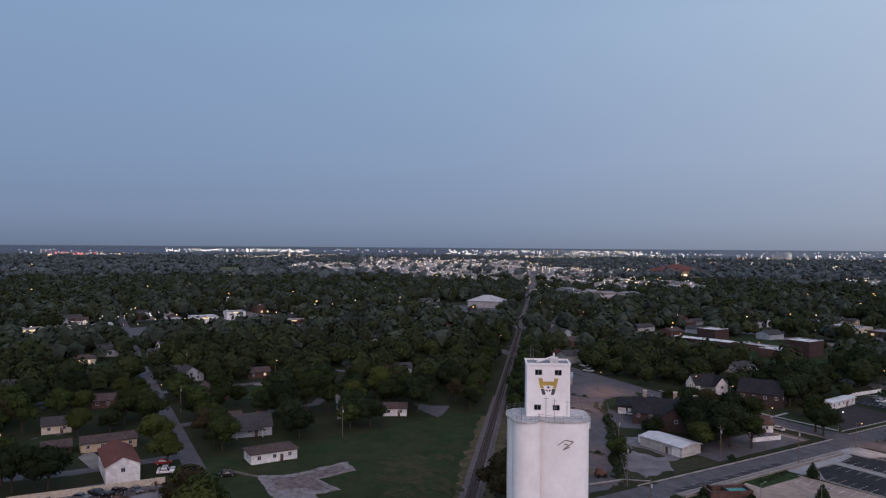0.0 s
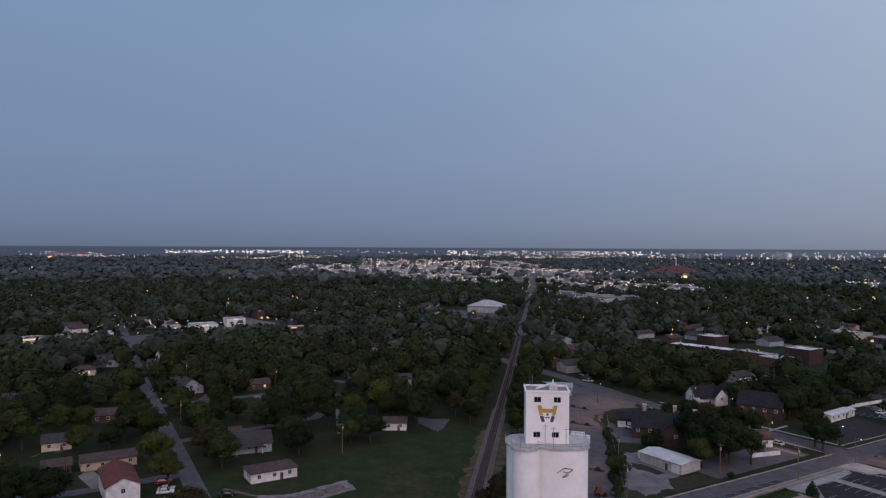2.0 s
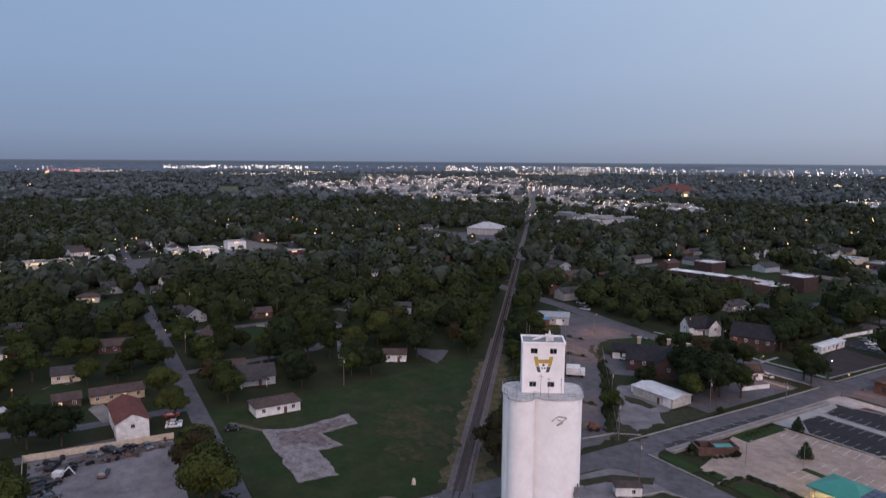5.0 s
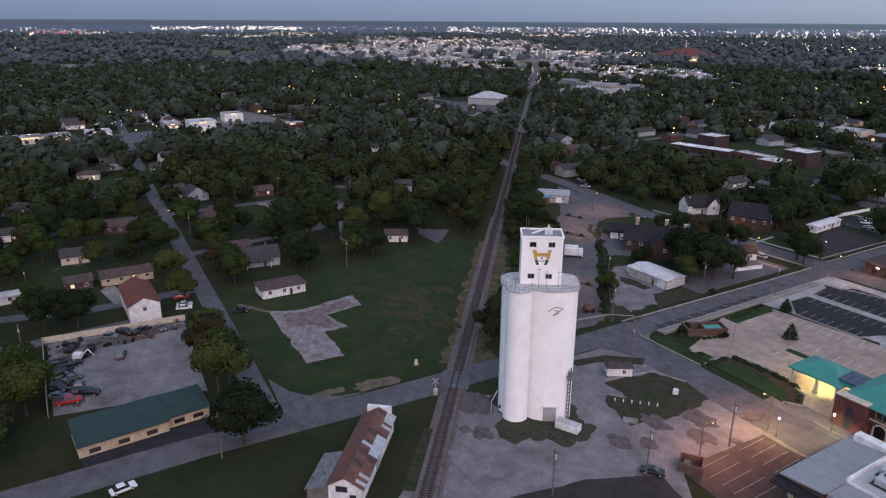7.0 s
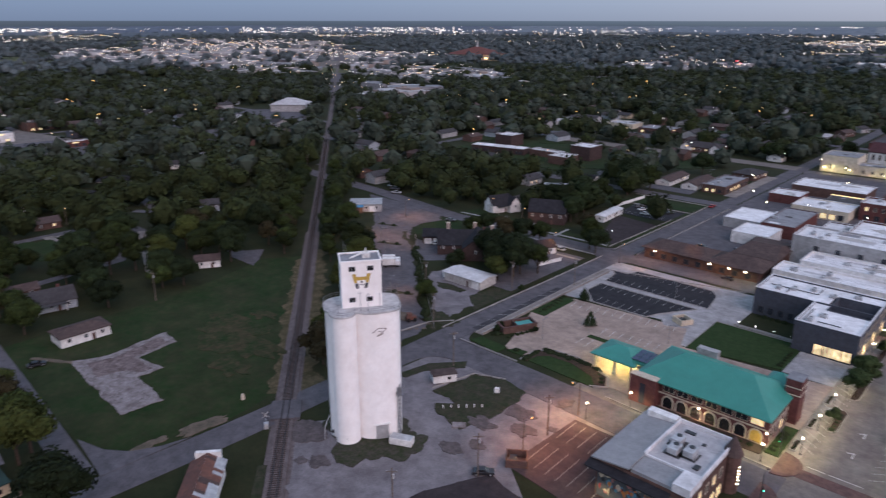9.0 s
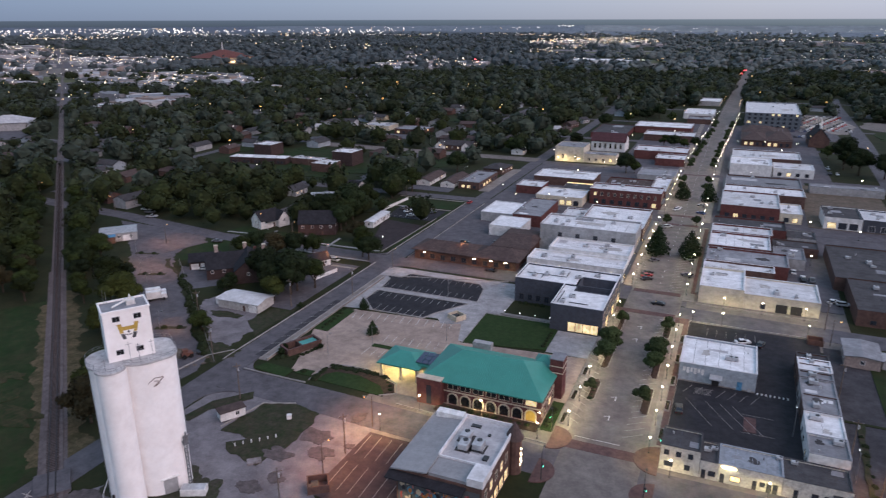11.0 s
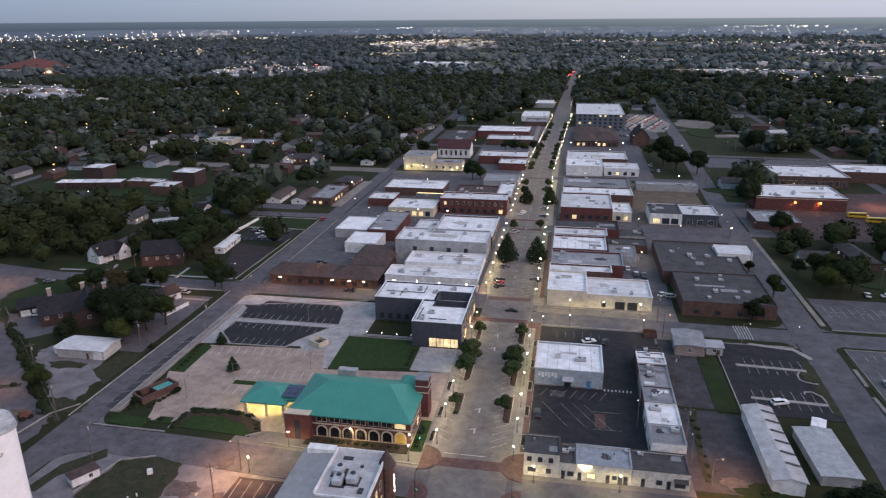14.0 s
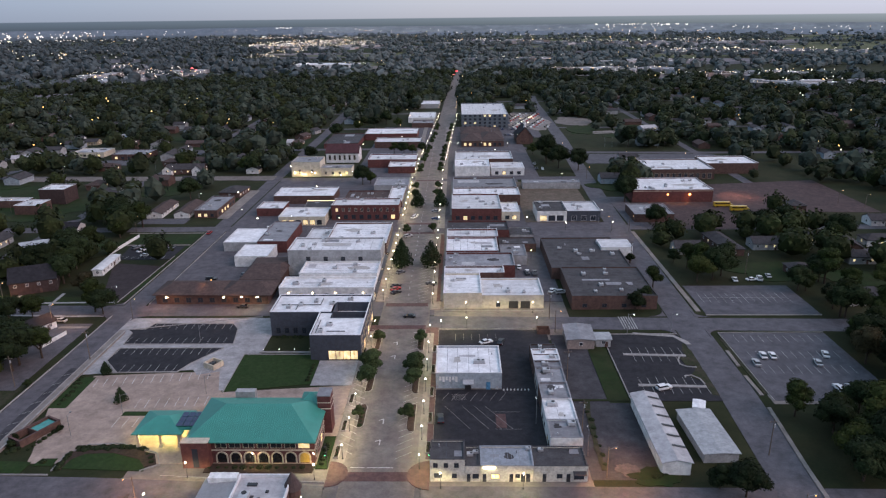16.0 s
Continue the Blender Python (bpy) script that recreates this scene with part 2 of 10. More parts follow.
SHINGLE = material("grey_shingles", (0.066, 0.062, 0.064), 0.9, (0.042, 0.039, 0.041), 0.3, 5.0, 0.4)
BLACKSHINGLE = material("black_shingles", (0.030, 0.029, 0.033), 0.9, (0.020, 0.019, 0.022), 0.3, 5.0, 0.4)
FARROOF = material("distant_pale_roof", (0.40, 0.39, 0.39), 0.75, (0.30, 0.29, 0.29), 0.03, 0.3, 0.0)
PALEROOF = material("pale_grey_roof", (0.44, 0.43, 0.435), 0.75, (0.33, 0.32, 0.325), 0.12, 1.6, 0.1)
BROWNSHINGLE = material("brown_shingles", (0.092, 0.066, 0.060), 0.9, (0.062, 0.045, 0.042), 0.3, 5.0, 0.4)
REDSHINGLE = material("red_brown_shingles", (0.16, 0.062, 0.05), 0.9, (0.11, 0.045, 0.038), 0.3, 5.0, 0.4)
RUST = material("rusted_sheet", (0.165, 0.066, 0.042), 0.8, (0.085, 0.038, 0.030), 0.4, 3.0, 0.2)
ZINC = material("galvanised_sheet", (0.48, 0.49, 0.50), 0.5, (0.36, 0.36, 0.37), 0.3, 3.0, 0.1, metal=0.3)
STEEL = material("steel", (0.30, 0.30, 0.31), 0.5, None, 0.8, 6.0, 0.05, metal=0.6)
DARKMETAL = material("dark_metal", (0.025, 0.025, 0.028), 0.5, None, 0.8, 6.0, 0.0)
RAILSTEEL = material("rail_steel", (0.026, 0.022, 0.022), 0.5, (0.04, 0.03, 0.028), 0.5, 3.0, 0.0, metal=0.3)
TIMBER = material("sleeper_timber", (0.075, 0.060, 0.056), 0.9)
POLEWOOD = material("pole_timber", (0.17, 0.135, 0.11), 0.9, None, 0.5, 6.0, 0.1)
BARK = material("bark", (0.075, 0.055, 0.042), 0.95, None, 0.8, 8.0, 0.4)
LEAF = material("leaves", (0.031, 0.044, 0.011), 0.85, (0.015, 0.022, 0.006), 0.5, 3.0, 0.0, spread=0.45)
LEAFDARK = material("dark_leaves", (0.018, 0.027, 0.010), 0.85, (0.009, 0.015, 0.005), 0.5, 3.0, 0.0, spread=0.35)
# blue-grey haze of distance put into this ridge colour
LOWHILLS = material("haze_tinted_ridge", (0.095, 0.115, 0.130), 0.9, (0.072, 0.090, 0.104), 0.02, 0.25, 0.0)
GREENGLOW = glow("green_signal_glow", (0.1, 1.0, 0.55), 7)
# hill colour blued to paint in the haze of distance
WOODS = material("haze_tinted_far_hills", (0.105, 0.130, 0.165), 0.9, (0.088, 0.108, 0.140), 0.02, 0.25, 0.0)
RUBBER = material("tyre_rubber", (0.02, 0.02, 0.02), 0.9)
PANE = glass("window_glass", (0.03, 0.035, 0.045))
DARKPANE = glass("dark_glass", (0.012, 0.013, 0.016))
GOLD = material("gold_paint", (0.50, 0.33, 0.06), 0.6, (0.42, 0.28, 0.06), 0.6, 3.0, 0.0)
SOLAR = glass("solar_glass", (0.012, 0.018, 0.06))
POOL = material("teal_box_lining", (0.08, 0.36, 0.33), 0.5)
MULCH = material("mulch", (0.055, 0.038, 0.030), 0.95)
LAMPWARM = glow("warm_lamp_glow", (1.0, 0.80, 0.48), 22)
LAMPWHITE = glow("white_lamp_glow", (1.0, 0.95, 0.85), 10)
LAMPORANGE = glow("sodium_lamp_glow", (1.0, 0.46, 0.12), 5.5)
LITPANE = glow("lit_window", (1.0, 0.76, 0.40), 0.6)
# rooms behind the lit panes are unevenly bright
ln, ll = LITPANE.node_tree.nodes, LITPANE.node_tree.links
room, lift, where_ = ln.new("ShaderNodeTexNoise"), ln.new("ShaderNodeMapRange"), ln.new("ShaderNodeNewGeometry")
room.inputs["Scale"].default_value, room.inputs["Detail"].default_value = 0.9, 3
lift.inputs["From Min"].default_value, lift.inputs["From Max"].default_value = 0.35, 0.68
lift.inputs["To Min"].default_value, lift.inputs["To Max"].default_value = 0.12, 1.3
ll.new(where_.outputs["Position"], room.inputs["Vector"])
ll.new(room.outputs["Fac"], lift.inputs["Value"])
ll.new(lift.outputs["Result"], ln["Principled BSDF"].inputs["Emission Strength"])
SOFFIT = glow("lit_soffit_lamp", (1.0, 0.76, 0.30), 165)
STRIPGLOW = glow("strip_light", (1.0, 0.74, 0.34), 2.2)
REDGLOW = glow("red_sign_glow", (1.0, 0.08, 0.10), 8)
FARWHITE = glow("distant_white_lamps", (1.0, 0.88, 0.74), 4)
FARWARM = glow("distant_warm_lamps", (1.0, 0.62, 0.28), 5)

# ---- building helpers ----
rng = random.Random(11)


def box(bm, x0, y0, z0, x1, y1, z1, m=None):
    """A box with its own six faces; m: a matrix that is applied to it."""
    v = [bm.verts.new((x, y, z)) for z in (z0, z1) for x, y in ((x0, y0), (x1, y0), (x1, y1), (x0, y1))]
    if m is not None:
        for a in v:
            a.co = m @ a.co
    for f in ((3, 2, 1, 0), (4, 5, 6, 7), (0, 1, 5, 4), (1, 2, 6, 5), (2, 3, 7, 6), (3, 0, 4, 7)):
        bm.faces.new([v[i] for i in f])
    return v


def prism(bm, outline, z0, z1, m=None):
    """An upright prism over a closed outline, counter-clockwise."""
    lo = [bm.verts.new((x, y, z0)) for x, y in outline]
    hi = [bm.verts.new((x, y, z1)) for x, y in outline]
    if m is not None:
        for a in lo + hi:
            a.co = m @ a.co
    n = len(outline)
    bm.faces.new(hi)
    bm.faces.new(lo[::-1])
    for i in range(n):
        bm.faces.new((lo[i], lo[(i + 1) % n], hi[(i + 1) % n], hi[i]))


def rod(bm, a, b, r0, r1=None, sides=8):
    """A tapered round bar from a to b."""
    r1 = r0 if r1 is None else r1
    a, b = Vector(a), Vector(b)
    q = (b - a).to_track_quat("Z", "Y")
    rings = []
    for c, r in ((a, r0), (b, r1)):
        rings.append([bm.verts.new(c + q @ Vector((r * math.cos(2 * math.pi * k / sides), r * math.sin(2 * math.pi * k / sides), 0))) for k in range(sides)])
    for k in range(sides):
        bm.faces.new((rings[0][k], rings[0][(k + 1) % sides], rings[1][(k + 1) % sides], rings[1][k]))
    bm.faces.new(rings[1])
    bm.faces.new(rings[0][::-1])


def ball(bm, c, r, squash=1.0, level=1):
    made = bmesh.ops.create_icosphere(bm, subdivisions=level, radius=r)
    for v in made["verts"]:
        v.co = Vector((v.co.x, v.co.y, v.co.z * squash)) + Vector(c)


def part(name, bm, mat, parent=None, label="", smooth=False):
    me = bpy.data.meshes.new(name)
    bm.normal_update()
    bm.to_mesh(me)
    bm.free()
    me.materials.append(mat)
    if smooth:
        me.shade_smooth()
    ob = new(name, me)
    ob.parent = parent
    if label:
        ob["label"] = label
    return ob


def thing(name, label, category, x=0, y=0, z=0, turn=0, group="", kind=""):
    ob = new(name)
    ob.empty_display_size = 0.5
    ob.matrix_basis = pose(x, y, z, 0, 0, turn)
    return tagged(ob, label, category, group, kind)


LAYER = [0]
TAKEN = []


def take(outline, margin=0.0):
    xs, ys = [p[0] for p in outline], [p[1] for p in outline]
    TAKEN.append((min(xs) - margin, min(ys) - margin, max(xs) + margin, max(ys) + margin, outline, margin))


def is_free(x, y, r=1.0):
    """Whether no road, lot or building lies within about r of the place."""
    for x0, y0, x1, y1, outline, margin in TAKEN:
        if x0 - r < x < x1 + r and y0 - r < y < y1 + r:
            if margin:
                return False
            for px, py in ((x, y), (x + r, y), (x - r, y), (x, y + r), (x, y - r)):
                inside = False
                for i in range(len(outline)):
                    (ax, ay), (bx, by) = outline[i - 1], outline[i]
                    if (ay > py) != (by > py) and px < (bx - ax) * (py - ay) / (by - ay) + ax:
                        inside = not inside
                if inside:
                    return False
    return True


def patch(name, outline, mat, label, height=0.02, category="ground", kind="structure"):
    """A flat piece of ground over the outline, each laid a little above the one before."""
    LAYER[0] += 1
    take(outline)
    bm = bmesh.new()
    prism(bm, outline, -0.25, height + 0.0008 * LAYER[0])
    return tagged(part(name, bm, mat), label, category, "", kind)


def rect(x0, y0, x1, y1):
    return [(x0, y0), (x1, y0), (x1, y1), (x0, y1)]


def blob(cx, cy, rx, ry, seed, n=26, rough=0.35):
    """An uneven round outline."""
    out = []
    for k in range(n):
        a = 2 * math.pi * k / n
        q = 1 + rough * noise.noise(Vector((math.cos(a) * 1.3 + seed * 7.1, math.sin(a) * 1.3, seed)))
        q += 0.5 * rough * noise.noise(Vector((math.cos(a) * 4 + seed, math.sin(a) * 4, seed * 3)))
        out.append((cx + rx * q * math.cos(a), cy + ry * q * math.sin(a)))
    return out


def fillet(x, y, sx, sy, r, n=8):
    """The corner piece between two streets that meet at (x, y); sx, sy: the side on which it lies."""
    out = [(x, y)] + [(x + sx * r * (1 - math.sin(math.pi / 2 * k / n)), y + sy * r * (1 - math.cos(math.pi / 2 * k / n))) for k in range(n + 1)]
    return out if sx * sy < 0 else out[::-1]


def ragged(points, width, seed, step=1.6):
    """A band along a line of points with an uneven edge."""
    left, right = [], []
    for (ax, ay), (bx, by) in zip(points, points[1:]):
        n = int(math.hypot(bx - ax, by - ay) / step)
        d = Vector((bx - ax, by - ay)).normalized()
        for k in range(n):
            p = Vector((ax, ay)).lerp(Vector((bx, by)), k / n)
            for out, s in ((left, 1), (right, -1)):
                q = width / 2 * max(.15, .75 + .9 * noise.noise(Vector((p.x * .17, p.y * .17, seed + s))) + .6 * noise.noise(Vector((p.x * .6, p.y * .6, seed - s))))
                out.append(tuple(p + Vector((-d.y, d.x)) * s * q))
    return right + left[::-1]


def worn_edge(points, amount, seed, step=1.2):
    """The outline with every side broken into short uneven pieces."""
    out = []
    for (ax, ay), (bx, by) in zip(points, points[1:] + points[:1]):
        n = max(1, int(math.hypot(bx - ax, by - ay) / step))
        d = Vector((bx - ax, by - ay)).normalized()
        for k in range(n):
            p = Vector((ax, ay)).lerp(Vector((bx, by)), k / n)
            q = amount * (noise.noise(Vector((p.x * .21, p.y * .21, seed))) + .7 * noise.noise(Vector((p.x * .8, p.y * .8, seed + 5))))
            out.append(tuple(p + Vector((d.y, -d.x)) * q))
    return out


def strip(points, width):
    """The outline of a band along a line of points."""
    left, right = [], []
    for i, p in enumerate(points):
        a, b = Vector(points[max(0, i - 1)]), Vector(points[min(len(points) - 1, i + 1)])
        d = (b - a).normalized()
        n = Vector((-d.y, d.x)) * width / 2
        left.append(tuple(Vector(p) + n))
        right.append(tuple(Vector(p) - n))
    return right + left[::-1]

# ---- ground, roads, pavements ----
bm = bmesh.new()
STEPS = [-4900, -2600, -1400, -700, -300, 0, 300, 700, 1400, 2600, 4900]
grid = [[bm.verts.new((x, y, 0)) for x in STEPS] for y in STEPS]
for j in range(len(STEPS) - 1):
    for i in range(len(STEPS) - 1):
        bm.faces.new((grid[j][i], grid[j][i + 1], grid[j + 1][i + 1], grid[j + 1][i]))
tagged(part("ground", bm, GRASS), "dark grass and undergrowth between houses and trees", "ground", "", "structure")

patch("paved_ground", rect(27, 43, 141, 63), STREETCONC, "worn concrete forecourts round the crossing", 0.0, "pavement")
patch("paved_ground", rect(-12, 153, 150, 380), ASPHALT, "worn asphalt yards behind the shops", 0.0, "pavement")
patch("paved_ground", rect(100, 132, 150, 166), STREETCONC, "worn concrete beside the street", 0.0, "pavement")
patch("paved_ground", rect(146, 196, 190, 276), ASPHALT, "worn asphalt yards between the blocks", 0.0, "pavement")
patch("paved_ground", rect(36, 380, 166, 620), ASPHALT, "worn asphalt yards behind the far shops", 0.0, "pavement")
patch("field", [(-106, -37), (-30, -41), (-26, -36), (-24, -15), (-27, 6), (-108, 74), (-118, 60), (-112, 38), (-108, 20)], FIELD, "mown field with worn brown spots beside the tracks", 0.0, "grass")
patch("field_edge", ragged([(-26.5, 2), (-68, 36.4), (-108, 69.6)], 4.4, 4, .9), DRYGRASS, "dry straw-coloured grass beside the railway bank", 0.0, "grass")
patch("field_edge", ragged([(-20, 6.6), (-40, 23.2), (-78, 54.8), (-112, 83)], 6.5, 9, .9), DRYGRASS, "dry weeds and rubble beside the railway bank", 0.0, "grass")
patch("gravel_yard", [(-14, -7), (8, -26), (24, -46), (60, -46), (46, 10), (36, 18), (36, 44), (28, 50), (2, 50), (-12, 47), (-14, 20), (-4, 8)], GRAVEL, "pale grey gravel yard round the grain elevator", 0.0)
patch("gravel_yard", worn_edge([(-24, 44), (-26.5, 57), (-96, 118.5), (-106, 131), (-128, 134), (-120, 119), (-90, 93), (-60, 67), (-36, 46)], 1.4, 3), ASPHALT, "worn grey lot beside the tracks", 0.0)
patch("gravel_yard", worn_edge([(-26, 62), (-52, 85), (-60, 94), (-53, 101), (-43, 101), (-27, 84)], 1.6, 8), GRAVEL, "gravel apron round the metal shed", 0.0)
patch("gravel_yard", worn_edge([(-106, 130), (-118, 119), (-150, 145), (-168, 160), (-112, 158), (-108, 152)], 1.0, 61), ASPHALT, "wide paved apron at the street end", 0.0)
patch("fence_verge", ragged([(-23, 57), (-40, 70), (-57, 86.6), (-83, 109.5), (-97, 117), (-105, 125)], 2.2, 12), ROUGH, "rough grass along a wire fence", 0.01, "grass")
patch("grass_verge", worn_edge([(-33, 85), (-24, 77), (-23.5, 103), (-30, 103)], .8, 14), ROUGH, "rough grass beside the metal shed", 0.01, "grass")
patch("grass_verge", worn_edge([(-103, 126), (-98, 124), (-84, 137), (-96, 154), (-106, 152), (-108, 140)], .8, 16), LAWN, "mown verge at the street corner", 0.01, "grass")
patch("street_lawn", [(-108, 164.5), (-26, 164.5), (-26, 171), (-50, 172), (-104, 176)], LAWN, "mown lawns before the houses", 0.0, "grass")
for pts in ([(-107, 165.5), (-82, 167.4), (-67, 165.6), (-27, 166.6)], [(-82, 164), (-86, 175)], [(-67, 163), (-69, 175)], [(-51, 163), (-52, 176)], [(-62, 154.2), (-37, 153), (-24, 153.4)]):
    patch("path", strip(pts, 1.3), PALEPAVE, "pale concrete footpath before the houses", 0.03, "pavement")
patch("driveway", worn_edge([(-92, 119), (-80, 104), (-70, 101), (-62, 109), (-74, 120)], .3, 17), EASTPAVE, "grey driveway before the garages", 0.01)
for (ax, ay), (bx, by) in (((-122, 124), (-112, 127)), ((-101, 105), (-91, 109)), ((-57, 69), (-48, 73)), ((-92, 83), (-89, 86)), ((-114, 102), (-111, 104))):
    patch("grass_island", worn_edge(strip([(ax, ay), (bx, by)], 1.9), .25, int(-ax)), ROUGH, "narrow kerbed island of rough grass in the lot", 0.09, "grass")
patch("gravel_yard", rect(140.8, 56, 152.5, 136), BACKLOT, "gravel back lane", 0.0)
patch("gravel_yard", rect(145, 56, 158, 91), BACKLOT, "dark rough gravel strip with puddles behind the shops", 0.0)
patch("storage_yard", [(-92, -85), (-50, -86), (-44, -54), (-88, -50)], GRAVEL, "gravel storage yard inside a pale fence", 0.0)
RAIL_A, RAIL_B = Vector((5.3, -19.9)), Vector((-1500, 1229.3))
RD = (RAIL_B - RAIL_A).normalized()
patch("railway_bed", strip([tuple(RAIL_A - RD * 160), tuple(RAIL_B + RD * 2000)], 4.2), BALLAST, "railway bed of dull brown ballast", 0.36, "railway")
patch("railway_verge", strip([tuple(RAIL_A - RD * 40), tuple(RAIL_A + RD * 180)], 6.0), BALLAST, "greyish gravel verge beside the railway bed", 0.01)

FARSTREETS = []
road = lambda pts, w, mat=ASPHALT, label="worn grey asphalt street", h=0.03: patch("road", strip(pts, w), mat, label, h, "road")
road([(-21.5, -300), (-21.5, -60), (-19, -16), (-17.5, 40), (-17, 120), (-17, 700)], 8.5)
road([(-26, -45), (-80, -41), (-193, -33.7), (-276, -28.4), (-478, -12), (-900, 20)], 5.8)
road([(-17.5, 52), (20, 51), (77, 48), (140, 48), (260, 47)], 11.0, ASPHALT, "wide grey asphalt street")
road([(-470, 200), (-225, 172), (-175, 168), (-106, 158), (-60, 159), (-17, 158), (80, 157)], 9.0)
road([(80, 147.5), (146, 146), (192, 145), (420, 140)], 10.5, EASTPAVE)
road([(-430, 262), (-17, 266), (80, 266), (192, 266), (640, 262)], 8.5)
road([(-500, 402), (-180, 394), (-62, 390), (-17, 384), (80, 384), (200, 384)], 8.5)
road([(-540, 500), (-17, 498), (192, 498), (206, 478), (290, 473), (660, 470)], 8.0)
patch("bare_lot", [(-50, 496), (-29, 499), (-22, 464), (-37, 452)], EARTH, "reddish bare earth lot", 0.01)
patch("far_lawn", [(219, 614), (245, 625), (237, 572), (217, 570)], LAWN, "mown lawn beside the side street", 0.01, "grass")
road([(238, 573), (262, 579), (290, 574)], 7, CONCRETE, "pale concrete drive")
for pts in ([(-560, 612), (640, 610)], [(-420, 722), (700, 724)], [(-380, 838), (720, 836)], [(-104, 200), (-106, 700)], [(-252, 190), (-256, 560)], [(-334, 230), (-338, 780)], [(300, 146), (302, 900)], [(404, 100), (408, 960)], [(520, 240), (524, 980)], [(-400, 240), (-404, 420)], [(-520, -260), (-526, 330)], [(-650, -300), (-654, 420)], [(-780, -300), (-786, 600)], [(-404, 104), (-960, 112)], [(-404, 210), (-980, 222)], [(-406, 320), (-1000, 330)], [(-404, -130), (-960, -118)], [(-404, -230), (-900, -226)], [(-30, -140), (-404, -128)], [(-20, 640), (-24, 900)]):
    road(pts, 6.5)
    FARSTREETS.append(pts)
road([(184, -200), (184, -20), (188.2, 50), (190.8, 100), (191.5, 150), (192.5, 240), (194, 300), (197, 390), (200, 480), (203, 546), (205.5, 670), (208, 822), (213, 900)], 11.0, EASTPAVE, "worn grey asphalt street")
road([(-118, 121), (-108, 150)], 9.0, ASPHALT)
road([(-95, -60), (-92, -110), (-90, -160)], 5.0, ASPHALT)
road([(-112, -40), (-111, -71), (-117, -100), (-122, -150)], 5.0, ASPHALT)
road([(-117, -85), (-133, -85.5), (-145, -83), (-155, -78), (-162, -68)], 4.0, ASPHALT, "narrow grey lane")
road([(-227, 57), (-213, 66), (-190, 73)], 4.5, EASTPAVE, "grey asphalt lane")
road([(-213, 34), (-210, 16), (-193, 16), (-175, 15)], 3.5, CONCRETE, "pale concrete drive")
road([(-213, -36), (-216, -60), (-196, -88), (-190, -120)], 4.5)
road([(-112, -63), (-129, -66)], 5.0, CONCRETE, "pale concrete drive")
road([(-212, -38), (-222, -170)], 6.0, ASPHALT)
road([(-300, -27), (-305, -190)], 6.0, ASPHALT)
road([(-428, -260), (-432, 0), (-436, 240)], 15.0, ASPHALT, "wide arterial road")
patch("shop_lot", [(-410, 60), (-402, 96), (-480, 122), (-560, 108), (-552, 90), (-500, 62)], STREETCONC, "pale paved lot beside the arterial road", 0.02, "car park")
patch("shop_lot", [(-440, -110), (-440, 110), (-482, 110), (-486, 60), (-470, -30), (-452, -110)], ASPHALT, "grey paved lot before the roadside shops", 0.02, "car park")
road([(-212, -38), (-213, 34)], 5.0)
road([(-212, 12), (-170, 11)], 4.0, CONCRETE, "pale concrete drive")
road([(-270, 75), (-200, 62)], 5.0)
road([(-150, -36), (-158, 20), (-190, 44), (-240, 44)], 4.5, ASPHALT)
road([(-130, 20), (-190, 44)], 4.0, CONCRETE, "pale concrete lane")
patch("main_street", rect(80.2, -80, 98.4, 400), STREETCONC, "pale concrete main street with angled parking", 0.05, "road")
patch("main_street", strip([(89.3, 395), (98, 640), (109, 1192), (120, 1800)], 17.5), STREETCONC, "main street running on into the woods", 0.05, "road")
for y0, y1 in ((62, 140), (166, 259), (274, 378), (391, 492), (506, 620)):
    patch("pavement", rect(76.6, y0, 80.2, y1), CONCRETE, "pale concrete pavement with a raised kerb", 0.16, "pavement")
    patch("pavement", rect(98.4, y0 - (6 if y0 < 70 else 8), 102.2, y1 - (0 if y0 < 70 else 3)), CONCRETE, "pale concrete pavement with a raised kerb", 0.14, "pavement")
for pts in ([(197.6, 123.4), (197.4, 113)], [(196.9, 106.6), (197.3, 95)], [(196.4, 88.2), (195.2, 75), (193.9, 60), (193.2, 48), (190, 10), (188, -60)]):
    patch("kerb_wall", strip(pts, 1.1), CONCRETE, "broad pale concrete kerb beside the street", 0.30, "kerb")
patch("pavement", rect(199, 90.4, 222, 95.4), CONCRETE, "pale concrete drive along the car park", 0.06, "pavement")
patch("grass_verge", worn_edge([(183.2, 95), (185.2, 95), (185.6, 110), (186, 124), (184.6, 129), (183, 124)], .2, 71), ROUGH, "narrow grass verge beside the car park", 0.07, "grass")
patch("grass_verge", rect(198.4, 96, 200, 133), ROUGH, "narrow grass verge beside the street", 0.07, "grass")
patch("pavement", [(170, 137.6), (183.5, 135.6), (187, 130.6), (187.4, 128), (185.8, 128.4), (183, 134), (170, 136.2)], KERB, "pale rounded kerb at the car park corner", 0.16, "kerb")
patch("pavement", rect(198, 156, 199.8, 258), CONCRETE, "narrow concrete pavement", 0.12, "pavement")
patch("pavement", rect(-12.4, 64, -10.2, 140), CONCRETE, "pale concrete pavement beside a low wall", 0.12, "pavement")
patch("pavement", rect(-36, 142, -25, 143.6), CONCRETE, "narrow concrete pavement", 0.12, "pavement")
for y, h in ((57, 3.6), (142.5, 3.2), (163, 3.2), (257, 3), (274, 3), (378, 3)):
    patch("crosswalk", rect(81, y - h / 2, 97.4, y + h / 2), BRICKPAVE, "dull red brick crosswalk across the street", 0.052, "crosswalk")
